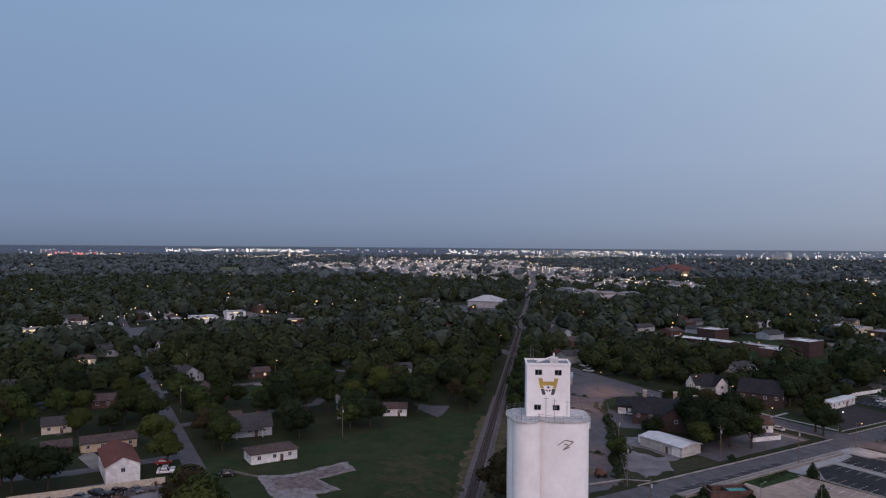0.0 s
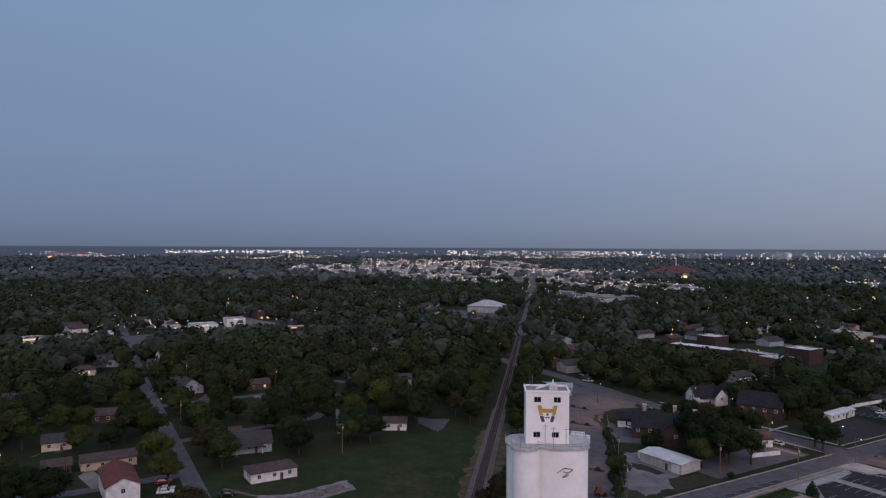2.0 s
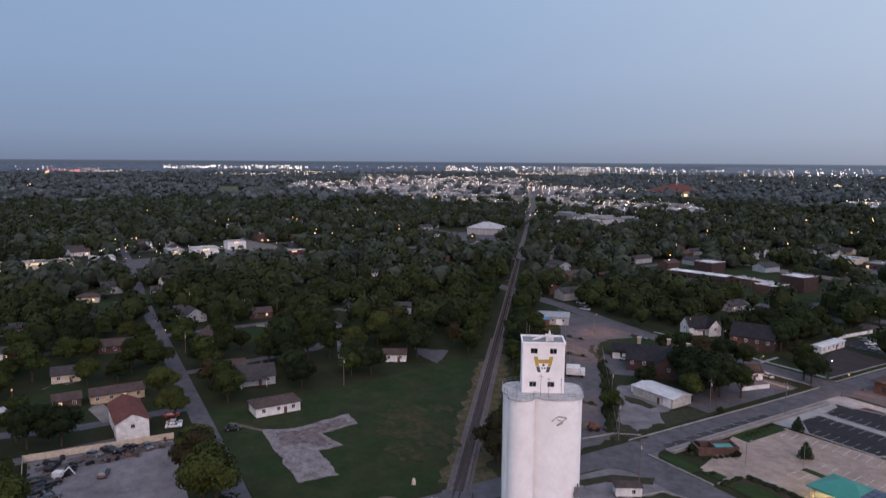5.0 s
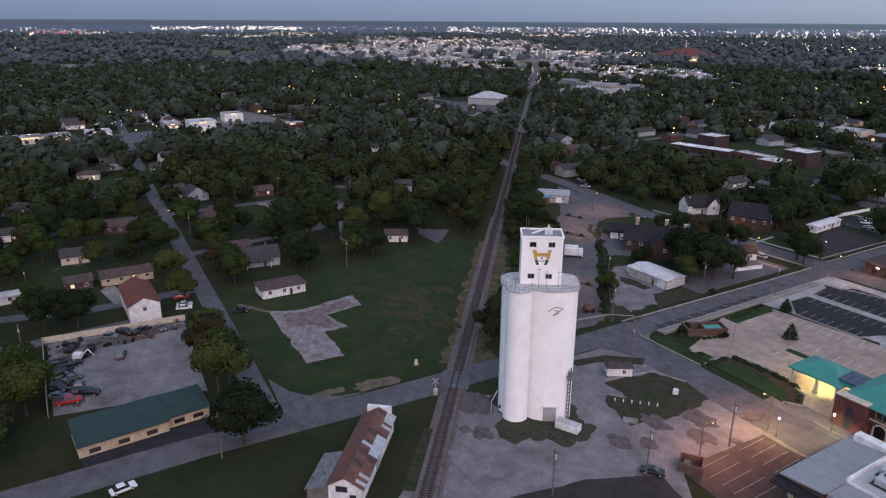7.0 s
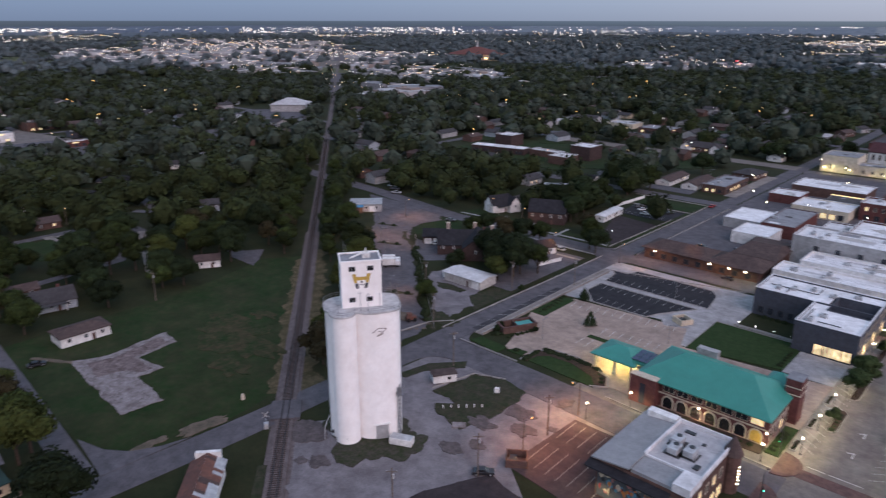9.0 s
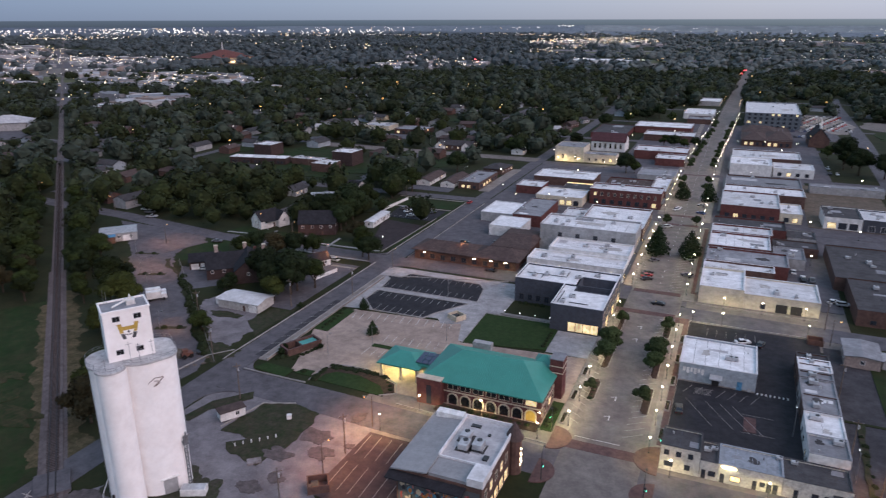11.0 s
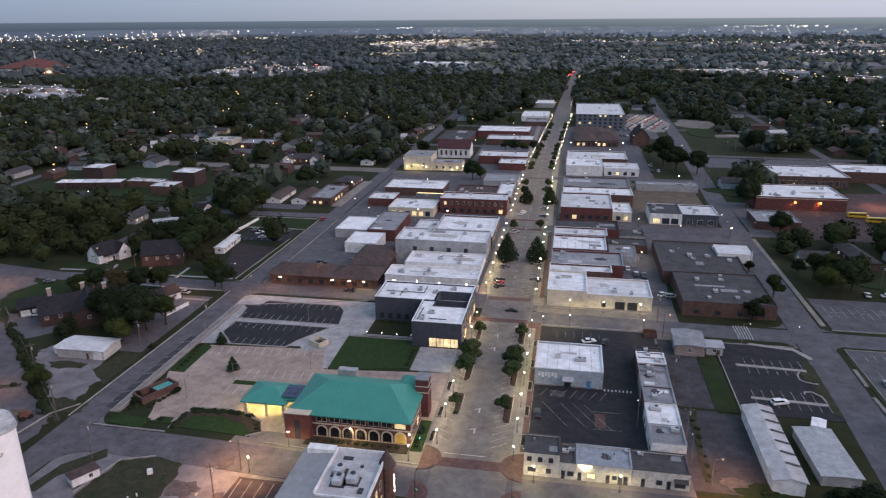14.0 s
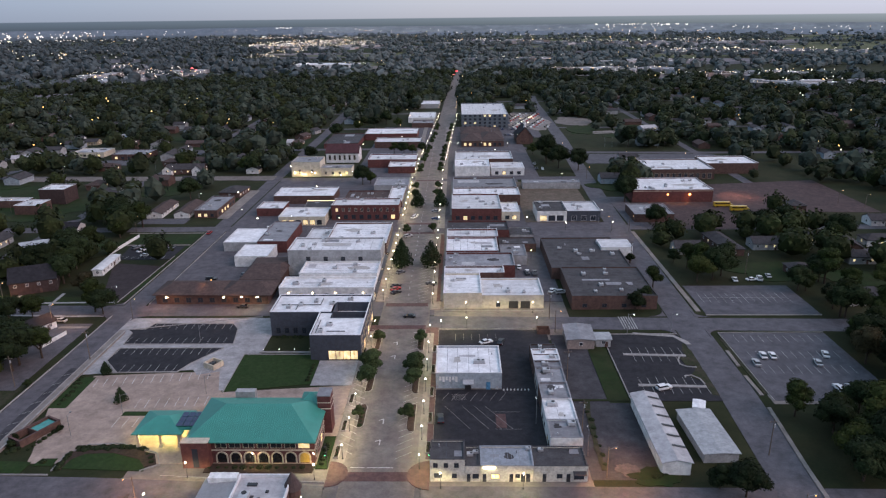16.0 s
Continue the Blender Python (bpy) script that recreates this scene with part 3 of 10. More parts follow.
for x0, y0, x1, y1 in ((76.6, 139, 81, 144), (97.6, 137.5, 102, 142)):
    patch("corner_pavement", rect(x0, y0, x1, y1), BRICKPAVE, "red brick street corner", 0.15, "pavement")
for cx, cy, r, a0 in ((76.8, 58, 5.0, -90), (101.8, 57.6, 5.6, 90), (76.6, 44, 4.6, -90), (102, 44, 4.8, 90)):
    patch("corner_pavement", [(cx + r * math.cos(radians(a0 + 15 * k)), cy + r * math.sin(radians(a0 + 15 * k))) for k in range(13)], BRICKPAVE, "rounded red brick street corner", 0.15, "pavement")
patch("brick_band", rect(100.5, 64, 102.1, 139), BRICKPAVE, "red brick band along the pavement", 0.15, "pavement")
patch("brick_band", rect(100.6, 166, 102.4, 254), BRICKPAVE, "red brick band along the pavement", 0.15, "pavement")
# drive and lots
patch("bank_lot", [(0, 62), (41, 62), (76.5, 62), (76.5, 101), (38, 97), (33.5, 110), (-5, 107), (-9, 88), (-1, 66)], CREAM, "warm beige concrete car park of the bank", 0.04, "car park")
patch("plaza", [(-12.6, 107.5), (-4, 108.5), (12, 109.8), (24.6, 111), (27, 107.5), (33.5, 109.8), (37, 98), (38.4, 98), (38.4, 122), (43.4, 122), (43.4, 150.8), (-13, 150.8)], PALEPAVE, "pale new concrete plaza round the car park", 0.05, "pavement")
patch("car_park", [(-10, 141), (-3.4, 141), (-2, 146), (27, 145.6), (30, 141), (32, 129), (-6, 129), (-7, 138)], NEWASPHALT, "fresh dark asphalt car park with white stalls", 0.05, "car park")
patch("car_park", [(-6, 126), (29.6, 126.2), (22.4, 115), (20, 109.4), (1, 109), (-6, 117)], NEWASPHALT, "fresh dark asphalt car park with white stalls", 0.05, "car park")
patch("parking_bay", rect(-15.2, 66, -12.7, 112), BACKLOT, "dark asphalt parking bays along the kerb", 0.032, "car park")

patch("plaza", rect(64, 101, 76.6, 117), PALEPAVE, "pale concrete forecourt of the dark building", 0.06, "pavement")
patch("green", [(38.8, 97), (64, 102), (64, 116), (61, 121), (38, 121)], TURF, "trimmed dark green lawn beside the plaza", 0.08, "lawn")
patch("shop_lot", rect(102.2, 62.5, 140, 140), NEWASPHALT, "dark asphalt car park behind the shops", 0.04, "car park")
patch("car_park", rect(159, 92, 185, 136), NEWASPHALT, "dark asphalt car park with white hatched islands", 0.04, "car park")
patch("car_park", rect(200, 92, 236, 137), EASTPAVE, "grey asphalt car park with white stalls", 0.04, "car park")
patch("car_park", rect(201, 153, 243, 182), EASTPAVE, "grey asphalt car park with white stalls", 0.04, "car park")
patch("car_park", [(212, 262), (262, 262), (262, 330), (212, 318)], LOTPAVE, "dark asphalt yard behind the red brick block", 0.04, "car park")
patch("car_park", [(262, 296), (345, 292), (345, 372), (262, 360)], LOTPAVE, "large asphalt school car park", 0.04, "car park")
patch("brick_lot", [(35, 18), (62, 15), (62, 42), (36, 43)], LOTPAVE, "brown-grey asphalt car park with pale stall lines", 0.03, "car park")
patch("slab", worn_edge([(-82, -26), (-79, -18), (-81.4, .8), (-72.8, -.3), (-71, -12.6), (-60.4, -10.5), (-60.2, -17.6), (-43.8, -18.6), (-45, -28.8), (-73, -27.5)], .8, 21, .9), OLDSLAB, "broken concrete slab of a vanished building", 0.03)
patch("slab_patch", worn_edge([(-78, -24), (-76, -17), (-79, -2), (-74, -2.4), (-72, -13), (-62, -13), (-62, -16), (-66, -18), (-68, -25)], .9, 41, .8), PINKSLAB, "reddish stained concrete of the old slab", 0.03)
patch("driveway", ragged([(-80, -25), (-94, -34)], 1.8, 31), EARTH, "worn earth path across the grass", 0.0)
patch("worn_field", blob(-64, 14, 16, 9, 5, 60, .9), WORNTURF, "reddish-brown worn turf in the field", 0.0, "grass")
patch("worn_field", blob(-72, 28, 5, 3, 7, 40, .9), WORNTURF, "reddish-brown worn turf beside the tracks", 0.0, "grass")
patch("driveway", worn_edge([(-139, 56), (-129, 52), (-114, 52), (-118, 57), (-128, 66), (-132, 60)], .6, 81), ASPHALT, "worn grey drive behind the cottage", 0.0)
patch("worn_field", blob(-46, 2, 6, 4, 6, 50, .8), WORNTURF, "reddish-brown worn turf in the field", 0.0, "grass")
patch("grass_island", worn_edge([(2, 30), (10, 29.4), (6.5, 26), (9.3, 23.1), (18.4, 21.5), (21, 29.5), (21.4, 38.8), (20.2, 45.4), (12, 47), (4.4, 44.4), (3, 36)], .9, 23), ROUGH, "rough grass island in the yard", 0.03, "grass")
patch("grass_verge", [(-11, 30), (-9, 40), (-2, 48), (0, 45), (-7, 36), (-8, 30)], ROUGH, "narrow grass verge beside the street", 0.03, "grass")
patch("grass_verge", [(-10.5, 59), (-9, 63), (1, 62.5), (.6, 57.6)], TURF, "trimmed grass median", 0.08, "grass")
patch("grass_verge", [(9, 60), (12, 67), (20, 67.5), (30, 63), (31, 59)], TURF, "trimmed grass bed in front of the car park", 0.08, "grass")
patch("grass_verge", [(2, 61), (3, 64), (7, 64), (7, 61)], TURF, "small trimmed grass bed", 0.08, "grass")
patch("grass_verge", rect(-9.5, 88, -4, 106), TURF, "grass strip beside the car park", 0.08, "grass")
patch("grass_verge", [(14, 84), (24, 84), (24, 86.2), (14, 86.2)], TURF, "narrow planted island in the car park", 0.08, "grass")
patch("grass_verge", rect(-60, 240, -22.5, 258), LAWN, "tended lawn beside the car park", 0.05, "grass")
patch("grass_verge", rect(-24.6, 167, -21.9, 208), LAWN, "mown verge beside the street", 0.06, "grass")
patch("grass_verge", rect(-24.6, 210, -21.9, 237), LAWN, "mown verge beside the street", 0.06, "grass")
patch("path", rect(-62, 258.2, -23, 259.4), CONCRETE, "pale concrete path across the lawn", 0.06, "pavement")
patch("path", rect(-56, 238.4, -23, 239.5), CONCRETE, "pale concrete path across the lawn", 0.06, "pavement")
patch("car_park", [(-25, 168), (-37, 180), (-46, 205), (-46, 212), (-24.8, 208)], LOTDARK, "dark car park beside a mown verge", 0.04, "car park")
patch("car_park", [(-49, 217), (-24.8, 217.5), (-24.8, 237), (-52, 238)], NEWASPHALT, "dark car park beside a mown verge", 0.04, "car park")
patch("car_park", rect(-12, 172, 36, 214), ASPHALT, "grey car park behind the brown hall", 0.04, "car park")
patch("car_park", rect(133, 166, 150, 258), ASPHALT, "grey asphalt yard behind the shops", 0.04, "car park")
patch("car_park", rect(146, 276, 186, 372), EARTH, "bare earth lot beside the street", 0.03)
patch("car_park", rect(10, 276, 42, 300), ASPHALT, "grey asphalt forecourt", 0.04, "car park")
patch("car_park", rect(-40, 98, -25, 146), ASPHALT, "grey asphalt car park beside the street", 0.04, "car park")
patch("grass_verge", rect(140.6, 92, 158.5, 93), GRASS, "weedy strip", 0.03, "grass")
patch("grass_verge", rect(152, 93, 158, 134), LAWN, "green strip beside the car park", 0.05, "grass")


patch("car_park", rect(161, 552, 188, 700), ASPHALT, "grey asphalt car parks behind the apartment block", 0.03, "car park")
patch("open_lot", worn_edge([(207, 432), (318, 428), (312, 466), (207, 470)], 1.0, 77), EASTPAVE, "grey paved yard behind the school wing", 0.0, "car park")
patch("green", rect(-44, 506, -22, 546), LAWN, "mown lawn beside the street", 0.02, "lawn")
patch("car_park", rect(200, 268, 211, 330), ASPHALT, "asphalt strip beside the street", 0.03, "car park")
patch("road_corner", [(-24.4, -42), (-24, -22), (-25.6, -28.5), (-28.6, -34), (-33.5, -37.6), (-42, -40)], ASPHALT, "rounded asphalt street corner", 0.03, "road")
# uneven stains, worn spots and damp gravel
for i, (x, y, rx, ry, mt, lab) in enumerate(((-6.5, -3, 5, 4.2, DAMP, "dark cinder heap spread on the gravel"), (4.5, -8, 2.6, 2, DAMP, "dark damp patch in the gravel"), (1.5, -10.5, 1.4, 1.2, DAMP, "dark damp patch in the gravel"), (22, 14.5, 3.2, 2, DAMP, "dark damp patch in the gravel"), (25.5, 19.5, 2, 1.6, DAMP, "dark damp patch in the gravel"), (25.5, 36.5, 3.6, 3, DAMP, "dark damp patch in the gravel"), (29.5, 31, 3.2, 2.4, DAMP, "dark damp patch in the gravel"), (30.5, 47.5, 1.6, 2.6, DAMP, "dark damp patch in the gravel"), (34.5, 36, 1.2, 1, DAMP, "dark damp patch in the gravel"), (20.5, 27, 3.4, 2.2, DAMP, "dark damp patch in the gravel"),
                                         (-26.4, -18, 2.2, 7, EARTH, "bare earth worn along the roadside"), (-28, -30, 1.6, 4, EARTH, "bare earth worn along the roadside"), 
                                         (150, 60, 3, 2.5, DAMP, "pale scraped spot in the gravel"), (12, -15, 7, 5, GRAVEL, "pale gravel"), (-60, -70, 10, 7, GRAVEL, "pale scraped gravel"), (-85, -66, 4, 12, DAMP, "oil-stained gravel"), (-62, -82, 10, 3, DAMP, "oil-stained gravel"), (-27.5, 64, 6.5, 4.4, ROUGH, "weeds at the corner of the gravel lot"), (-43, 86.6, 6, 2.4, ROUGH, "rough grass before the metal shed"), (-37, 58, 4, 3, EARTH, "bare reddish earth beside the lot"), (5, 5.6, 10.2, 9.2, WEEDY, "weeds and dark soil round the foot of the elevator"), (13.5, 10, 4.5, 4, WEEDY, "weeds beside the white box"), (156, 57, 6, 3.5, LAWN, "rough grass beside the barn"))):
    patch("ground_patch", blob(x, y, rx, ry, i + 1, 60, 0.5), mt, lab, 0.005)
patch("apron", worn_edge([(23, -23), (28, 0), (34.6, 13.6), (39, 12), (62, 10), (66, -20), (60, -50), (34, -50)], .4, 51), LOTDARK, "dark asphalt apron beside the gravel yard", 0.01)
patch("grass_verge", strip([(-2, -16), (14, -30)], 5), ROUGH, "rough grass between the tracks and the warehouse", 0.0, "grass")
patch("apron", [(-30, -83), (-26, -82), (-25.4, -56), (-31, -56)], NEWASPHALT, "dark asphalt parking strip before the depot", 0.035, "car park")
for q in ((-25.5, -49, -1, -1, 8), (-12.8, 57, 1, 1, 7), (-13.2, 46, 1, -1, 8), (-21.5, 163, -1, 1, 6), (-12.7, 153, 1, -1, 6), (185.3, 140, -1, -1, 6), (196, 140, 1, -1, 6), (185.6, 151.5, -1, 1, 6), (196, 151, 1, 1, 6), (-21.6, 153.8, -1, -1, 6)):
    patch("road_corner", fillet(*q), ASPHALT, "rounded asphalt street corner", 0.03, "road")
patch("mulch_bed", [(8, 59.5), (8.6, 66), (12, 69.5), (20, 70), (31, 66), (33, 62), (30.5, 60.5), (28, 63.6), (20, 66.4), (13, 66), (10.5, 63.6), (10, 59.5)], MULCH, "dark mulch bed with shrubs round the lawn", 0.07, "planting bed")
patch("mulch_bed", rect(46, 58.4, 73, 62), MULCH, "dark mulch bed before the bank", 0.07, "planting bed")
patch("mulch_bed", rect(73.4, 60, 76.4, 74), TURF, "narrow lawn beside the bank", 0.07, "grass")


def kerb(points, width=0.28, h=0.17):
    return patch("kerb", strip(points, width), KERB, "pale concrete kerb", h, "kerb")


for pts in (((-12.4, 64), (-12.6, 140)), ((-12.4, 140), (36, 152)), ((-22.2, 60), (-21.4, 120), (-21.3, 153)), ((-23, 66), (-28, 60), (-30, 48)), ((8, 59), (8.2, 66), (12, 70), (20, 70.6), (31.5, 66.4), (34, 61.6), (30, 59)), ((38.6, 96.6), (38, 121.2), (61, 121.3)), ((158.8, 92), (158.8, 136.4), (185, 136.4)), ((199.6, 92), (199.6, 137.4), (236, 137.6)), ((200.6, 152.6), (243, 152.4)), ((-12.8, 57.5), (8, 57.4)), ((36, 57), (76.6, 54.6)), ((102.2, 141), (140, 141)), ((103, 156.8), (141, 156.6)), ((-25.4, 166), (-24.2, 222)), ((-22, 164), (-21.8, 260)), ((-11.9, 164), (-12, 260)), ((1, 31), (4, 44), (12, 47.2))):
    kerb(list(pts))


def markings(name, lines, width, mat, label, z):
    bm = bmesh.new()
    for (x0, y0), (x1, y1) in lines:
        a = math.atan2(y1 - y0, x1 - x0)
        n = math.hypot(x1 - x0, y1 - y0)
        box(bm, 0, -width / 2, z - 0.02, n, width / 2, z, pose(x0, y0, 0, 0, 0, math.degrees(a)))
    return tagged(part(name, bm, mat), label, "road marking", "", "stuff")


def stalls(x0, y0, n, step, length, turn=0, along=0):
    c, s, d = math.cos(radians(along)), math.sin(radians(along)), radians(along + 90 + turn)
    return [((x0 + c * step * k, y0 + s * step * k), (x0 + c * step * k + length * math.cos(d), y0 + s * step * k + length * math.sin(d))) for k in range(n)]


top = 0.05 + 0.0008 * (LAYER[0] + 2) + 0.02
markings("stall_marking", stalls(81.6, 66, 25, 3, 5.2, -35, 90) + stalls(81.6, 170, 27, 3.2, 5.2, -35, 90), 0.10, FADEDPAINT, "white angled parking lines on the main street", top)
markings("stall_marking", [((97, y), (92.8, y - 3)) for y in [67 + 3 * k for k in range(24)] + [168 + 3.2 * k for k in range(27)]], 0.10, FADEDPAINT, "white angled parking lines on the main street", top)
markings("lane_marking", [((89.3, y), (89.3, y + 2)) for y in range(172, 620, 7)] + [((86.2, 60.4), (92.6, 60.4)), ((82, 60.4), (85.6, 60.4)), ((93, 138), (97, 138))], 0.16, PAINTWHITE, "white lane dashes and stop lines", top)
markings("turn_marking", [((88.2, y), (88.2, y + 2.4)) for y in (70, 80, 118, 128)] + [((88.2, y + 2.2), (86.9, y + 1.6)) for y in (70, 80, 118, 128)], 0.28, PAINTWHITE, "white turn arrows on the main street", top)
markings("stall_marking", stalls(-5.4, 121.2, 12, 2.8, 4.6, 0, 0) + stalls(1.6, 109.6, 7, 2.8, 4.6, 0, 0) + stalls(-5.4, 129.4, 13, 2.8, 4.6, 0, 0) + stalls(-1, 141, 11, 2.8, 4.4, 0, 0) + [((-15.4, 68 + 5.5 * k), (-12.8, 70 + 5.5 * k)) for k in range(8)], 0.09, FADEDPAINT, "white stall lines on dark asphalt", top)
markings("stall_marking", [((-49 + 2.9 * k, 218), (-49 + 2.9 * k, 222.4)) for k in range(8)] + [((-50 + 2.9 * k, 233), (-50 + 2.9 * k, 237)) for k in range(8)], 0.09, FADEDPAINT, "faded stall lines on the dark lots beside the lawn", top)
for loop in ([(-10, 141), (-3.4, 141), (-2, 146), (27, 145.6), (30, 141), (32, 129), (-6, 129), (-7, 138), (-10, 141)], [(-6, 126), (29.6, 126.2), (22.4, 115), (20, 109.4), (1, 109), (-6, 117), (-6, 126)]):
    for a, b in zip(loop, loop[1:]):
        kerb([a, b], .3, .16)
for y in (121, 101):
    patch("lot_island", strip([(163, y), (183, y - 1)], 1.3), KERB, "narrow raised concrete island between the stalls", 0.14, "kerb")
for pts in ([(181, 119.6), (179.6, 117), (179.4, 114), (181, 112.6), (184, 112)], [(183, 101.6), (182.6, 104.6), (180.6, 107), (178.6, 106.6), (178.4, 105.4)]):
    patch("lot_kerb", strip(pts, .45), KERB, "pale curved kerb round a planted end bed", 0.18, "kerb")
for pts in ([(180.6, 119), (183.6, 118.6), (184.4, 113), (181, 113.4)], [(180, 106), (183, 103.4), (184, 110), (183.4, 111)]):
    patch("end_bed", pts, ROUGH, "weedy end bed of the car park", 0.09, "planting bed")
patch("weed_strip", ragged([(145.7, 92), (144.8, 75), (144.3, 58)], 1.8, 33), ROUGH, "weeds along the gravel lane", 0.05, "grass")
markings("stall_marking", stalls(-2, 100, 13, 2.8, 5, 0, 8) + stalls(14, 78, 5, 2.8, 5, 0, 0) + stalls(16, 88, 8, 2.8, 5, 0, 4), 0.11, PAINTWHITE, "pale stall lines on beige concrete", top)
markings("stall_marking", stalls(37, 42, 9, 2.8, -8.5, 4, -3) + stalls(37, 30.5, 9, 2.8, -9.5, 4, -3), 0.12, KERB, "pale worn stall lines on brown paving", top)
markings("stall_marking", stalls(104, 92, 7, 2.8, 5, -25, 0) + [((x, 89), (x + 7, 77.5)) for x in (105, 110, 113.5, 116.5)] + [((107, 92.5 + .5 * k), (111, 92.5 + .5 * k)) for k in range(7)] + [((118.6, 86), (126, 86)), ((118.6, 77.4), (126, 77.4))] + stalls(108, 131.5, 6, 2.8, 5, 0, 0), 0.08, KERB, "thin white stall lines on dark asphalt", top)
markings("stall_marking", stalls(166, 116, 7, 2.7, 10, 0, 0) + stalls(164, 96, 8, 2.7, 10, 0, 0), 0.09, FADEDPAINT, "white hatched stall lines on dark asphalt", top)
markings("stall_marking", stalls(204, 118, 11, 2.8, 5, 0, 0) + stalls(204, 108, 11, 2.8, 5, 0, 0) + stalls(204, 130, 11, 2.8, 5, 0, 0), 0.09, FADEDPAINT, "white stall lines", top)
markings("stall_marking", stalls(204, 164, 13, 2.8, 10, 0, 0) + [((204, 169), (238, 169))], 0.09, FADEDPAINT, "white stall lines", top)
markings("stall_marking", [((x, 43), (x + 3, 38)) for x in range(104, 140, 4)], 0.09, FADEDPAINT, "white angled stall lines before the shops", top)
lot_d = Vector((-68, 58.0)).normalized()
lot_n = Vector((-lot_d.y, lot_d.x))
markings("lot_marking", [((-48, 66), (-116, 124))] + [(tuple(Vector((-52, 69.4)) + lot_d * (2.9 * k)), tuple(Vector((-52, 69.4)) + lot_d * (2.9 * k) - lot_n * 4.6)) for k in range(18)], 0.09, STREETCONC, "nearly worn-off stall lines on the lot beside the tracks", top)
markings("crosswalk_bars", [((168 + k * .9, 140.5), (168 + k * .9, 151)) for k in range(6)], 0.3, FADEDPAINT, "white zebra bars", top)

# railway
for side in (-0.72, 0.72):
    n = Vector((-RD.y, RD.x)) * side
    bm = bmesh.new()
    a = math.degrees(math.atan2(RD.y, RD.x))
    box(bm, -160, -0.11, 0, 1500, 0.075, 0.17, pose(RAIL_A.x + n.x, RAIL_A.y + n.y, 0.50, 0, 0, a))
    tagged(part("rail", bm, RAILSTEEL), "brown steel rail on timber sleepers", "railway", "", "structure")
bm = bmesh.new()
for k in range(700):
    s = -70 + k * 0.72
    c = RAIL_A + RD * s
    box(bm, -0.12, -1.3, 0.1, 0.12, 1.3, 0.50, pose(c.x, c.y, 0, 0, 0, a))
tagged(part("sleepers", bm, TIMBER), "row of dark timber sleepers under the rails", "railway", "", "stuff")
bm = bmesh.new()
c = RAIL_A + RD * 29.5
for y0, y1 in ((-3.6, -0.9), (-0.55, 0.55), (0.9, 3.6)):
    box(bm, -4.2, y0, 0.0, 4.2, y1, 0.66, pose(c.x, c.y, 0, 0, 0, a))
tagged(part("level_crossing", bm, ASPHALT), "concrete panels of the level crossing", "level crossing", "", "structure")
road([(-192, 388), (-18, 389)], 13, STREETCONC, "pale concrete side street", 0.02)
road([(-222, 400), (-217, 430), (-208, 500)], 9, EASTPAVE, "narrow grey side street", 0.024)
patch("car_park", rect(-172, 436, -134, 456), EASTPAVE, "grey asphalt forecourt of the hall", 0.02, "car park")
patch("forecourt", rect(-25.2, 286, -19, 352), CONCRETE, "pale concrete forecourt beside the street", 0.02, "pavement")
patch("driveway", rect(-66, 276, -40, 286), EASTPAVE, "grey driveway before the ranch houses", 0.02)

# ---- grain elevator ----
elevator = thing("grain_elevator", "tall white painted concrete grain elevator with a headhouse on top", "grain elevator", 4.25, 6.05, 0, 55)


def arc(cx, cy, r, a0, a1, n):
    return [(cx + r * math.cos(radians(a0 + (a1 - a0) * k / n)), cy + r * math.sin(radians(a0 + (a1 - a0) * k / n))) for k in range(n + 1)]


def bins_outline(grow=0.0):
    g = grow
    out = arc(-4.3, -1.0, 2.8 + g, 166, 338, 26)
    out += arc(2.0, 2.6, 5.4 + g, 222, 282, 10)
    out += arc(5.2, 0.5, 2.8 + g, -80, 0, 12) + arc(5.2, 5.0, 2.8 + g, 0, 90, 12)
    out += arc(-4.2, 4.0, 3.8 + g, 90, 180, 14) + arc(-4.2, 2.2, 3.8 + g, 180, 212, 6)
    return out


CREASES = (26, 27, 0)


def tapered(bm, outline, z0, z1, rings):
    n, last = len(outline), None
    for k in range(rings + 1):
        ring = [bm.verts.new((x, y, z0 + (z1 - z0) * k / rings)) for x, y in outline]
        if last:
            for i in range(n):
                bm.faces.new((last[i], last[(i + 1) % n], ring[(i + 1) % n], ring[i]))
        else:
            bm.faces.new(ring[::-1])
        last = ring
    bm.faces.new(last)


SLABGREY = material("pale_grey_slab", (0.52, 0.505, 0.50), 0.85, (0.38, 0.37, 0.365), 0.3, 1.6, 0.15)
bm = bmesh.new()
tapered(bm, bins_outline(), 0, 30.6, 6)
bins = part("silo_shaft", bm, SILO, elevator)
for f in bins.data.polygons:
    f.use_smooth = abs(f.normal.z) < 0.5
ring_size = len(bins_outline())
for e in bins.data.edges:
    a, b = e.vertices
    if a % ring_size == b % ring_size and (a % ring_size in CREASES or a % ring_size == ring_size - 1):
        e.use_edge_sharp = True
bm = bmesh.new()
prism(bm, [(x * 1.04, 2 + (y - 2) * 1.045) for x, y in bins_outline()], 30.6, 30.95)
part("roof_slab", bm, SLABGREY, elevator, "grey slab roof with an overhanging edge")
rail = [(x * 1.03, 2 + (y - 2) * 1.035) for x, y in bins_outline()]
bm = bmesh.new()
for i in range(0, len(rail), 1):
    (x0, y0), (x1, y1) = rail[i], rail[(i + 1) % len(rail)]
    for z in (31.5, 31.95):
        rod(bm, (x0, y0, z), (x1, y1, z), 0.03, sides=4)
    if i % 3 == 0:
        rod(bm, (x0, y0, 30.95), (x0, y0, 31.95), 0.03, sides=4)
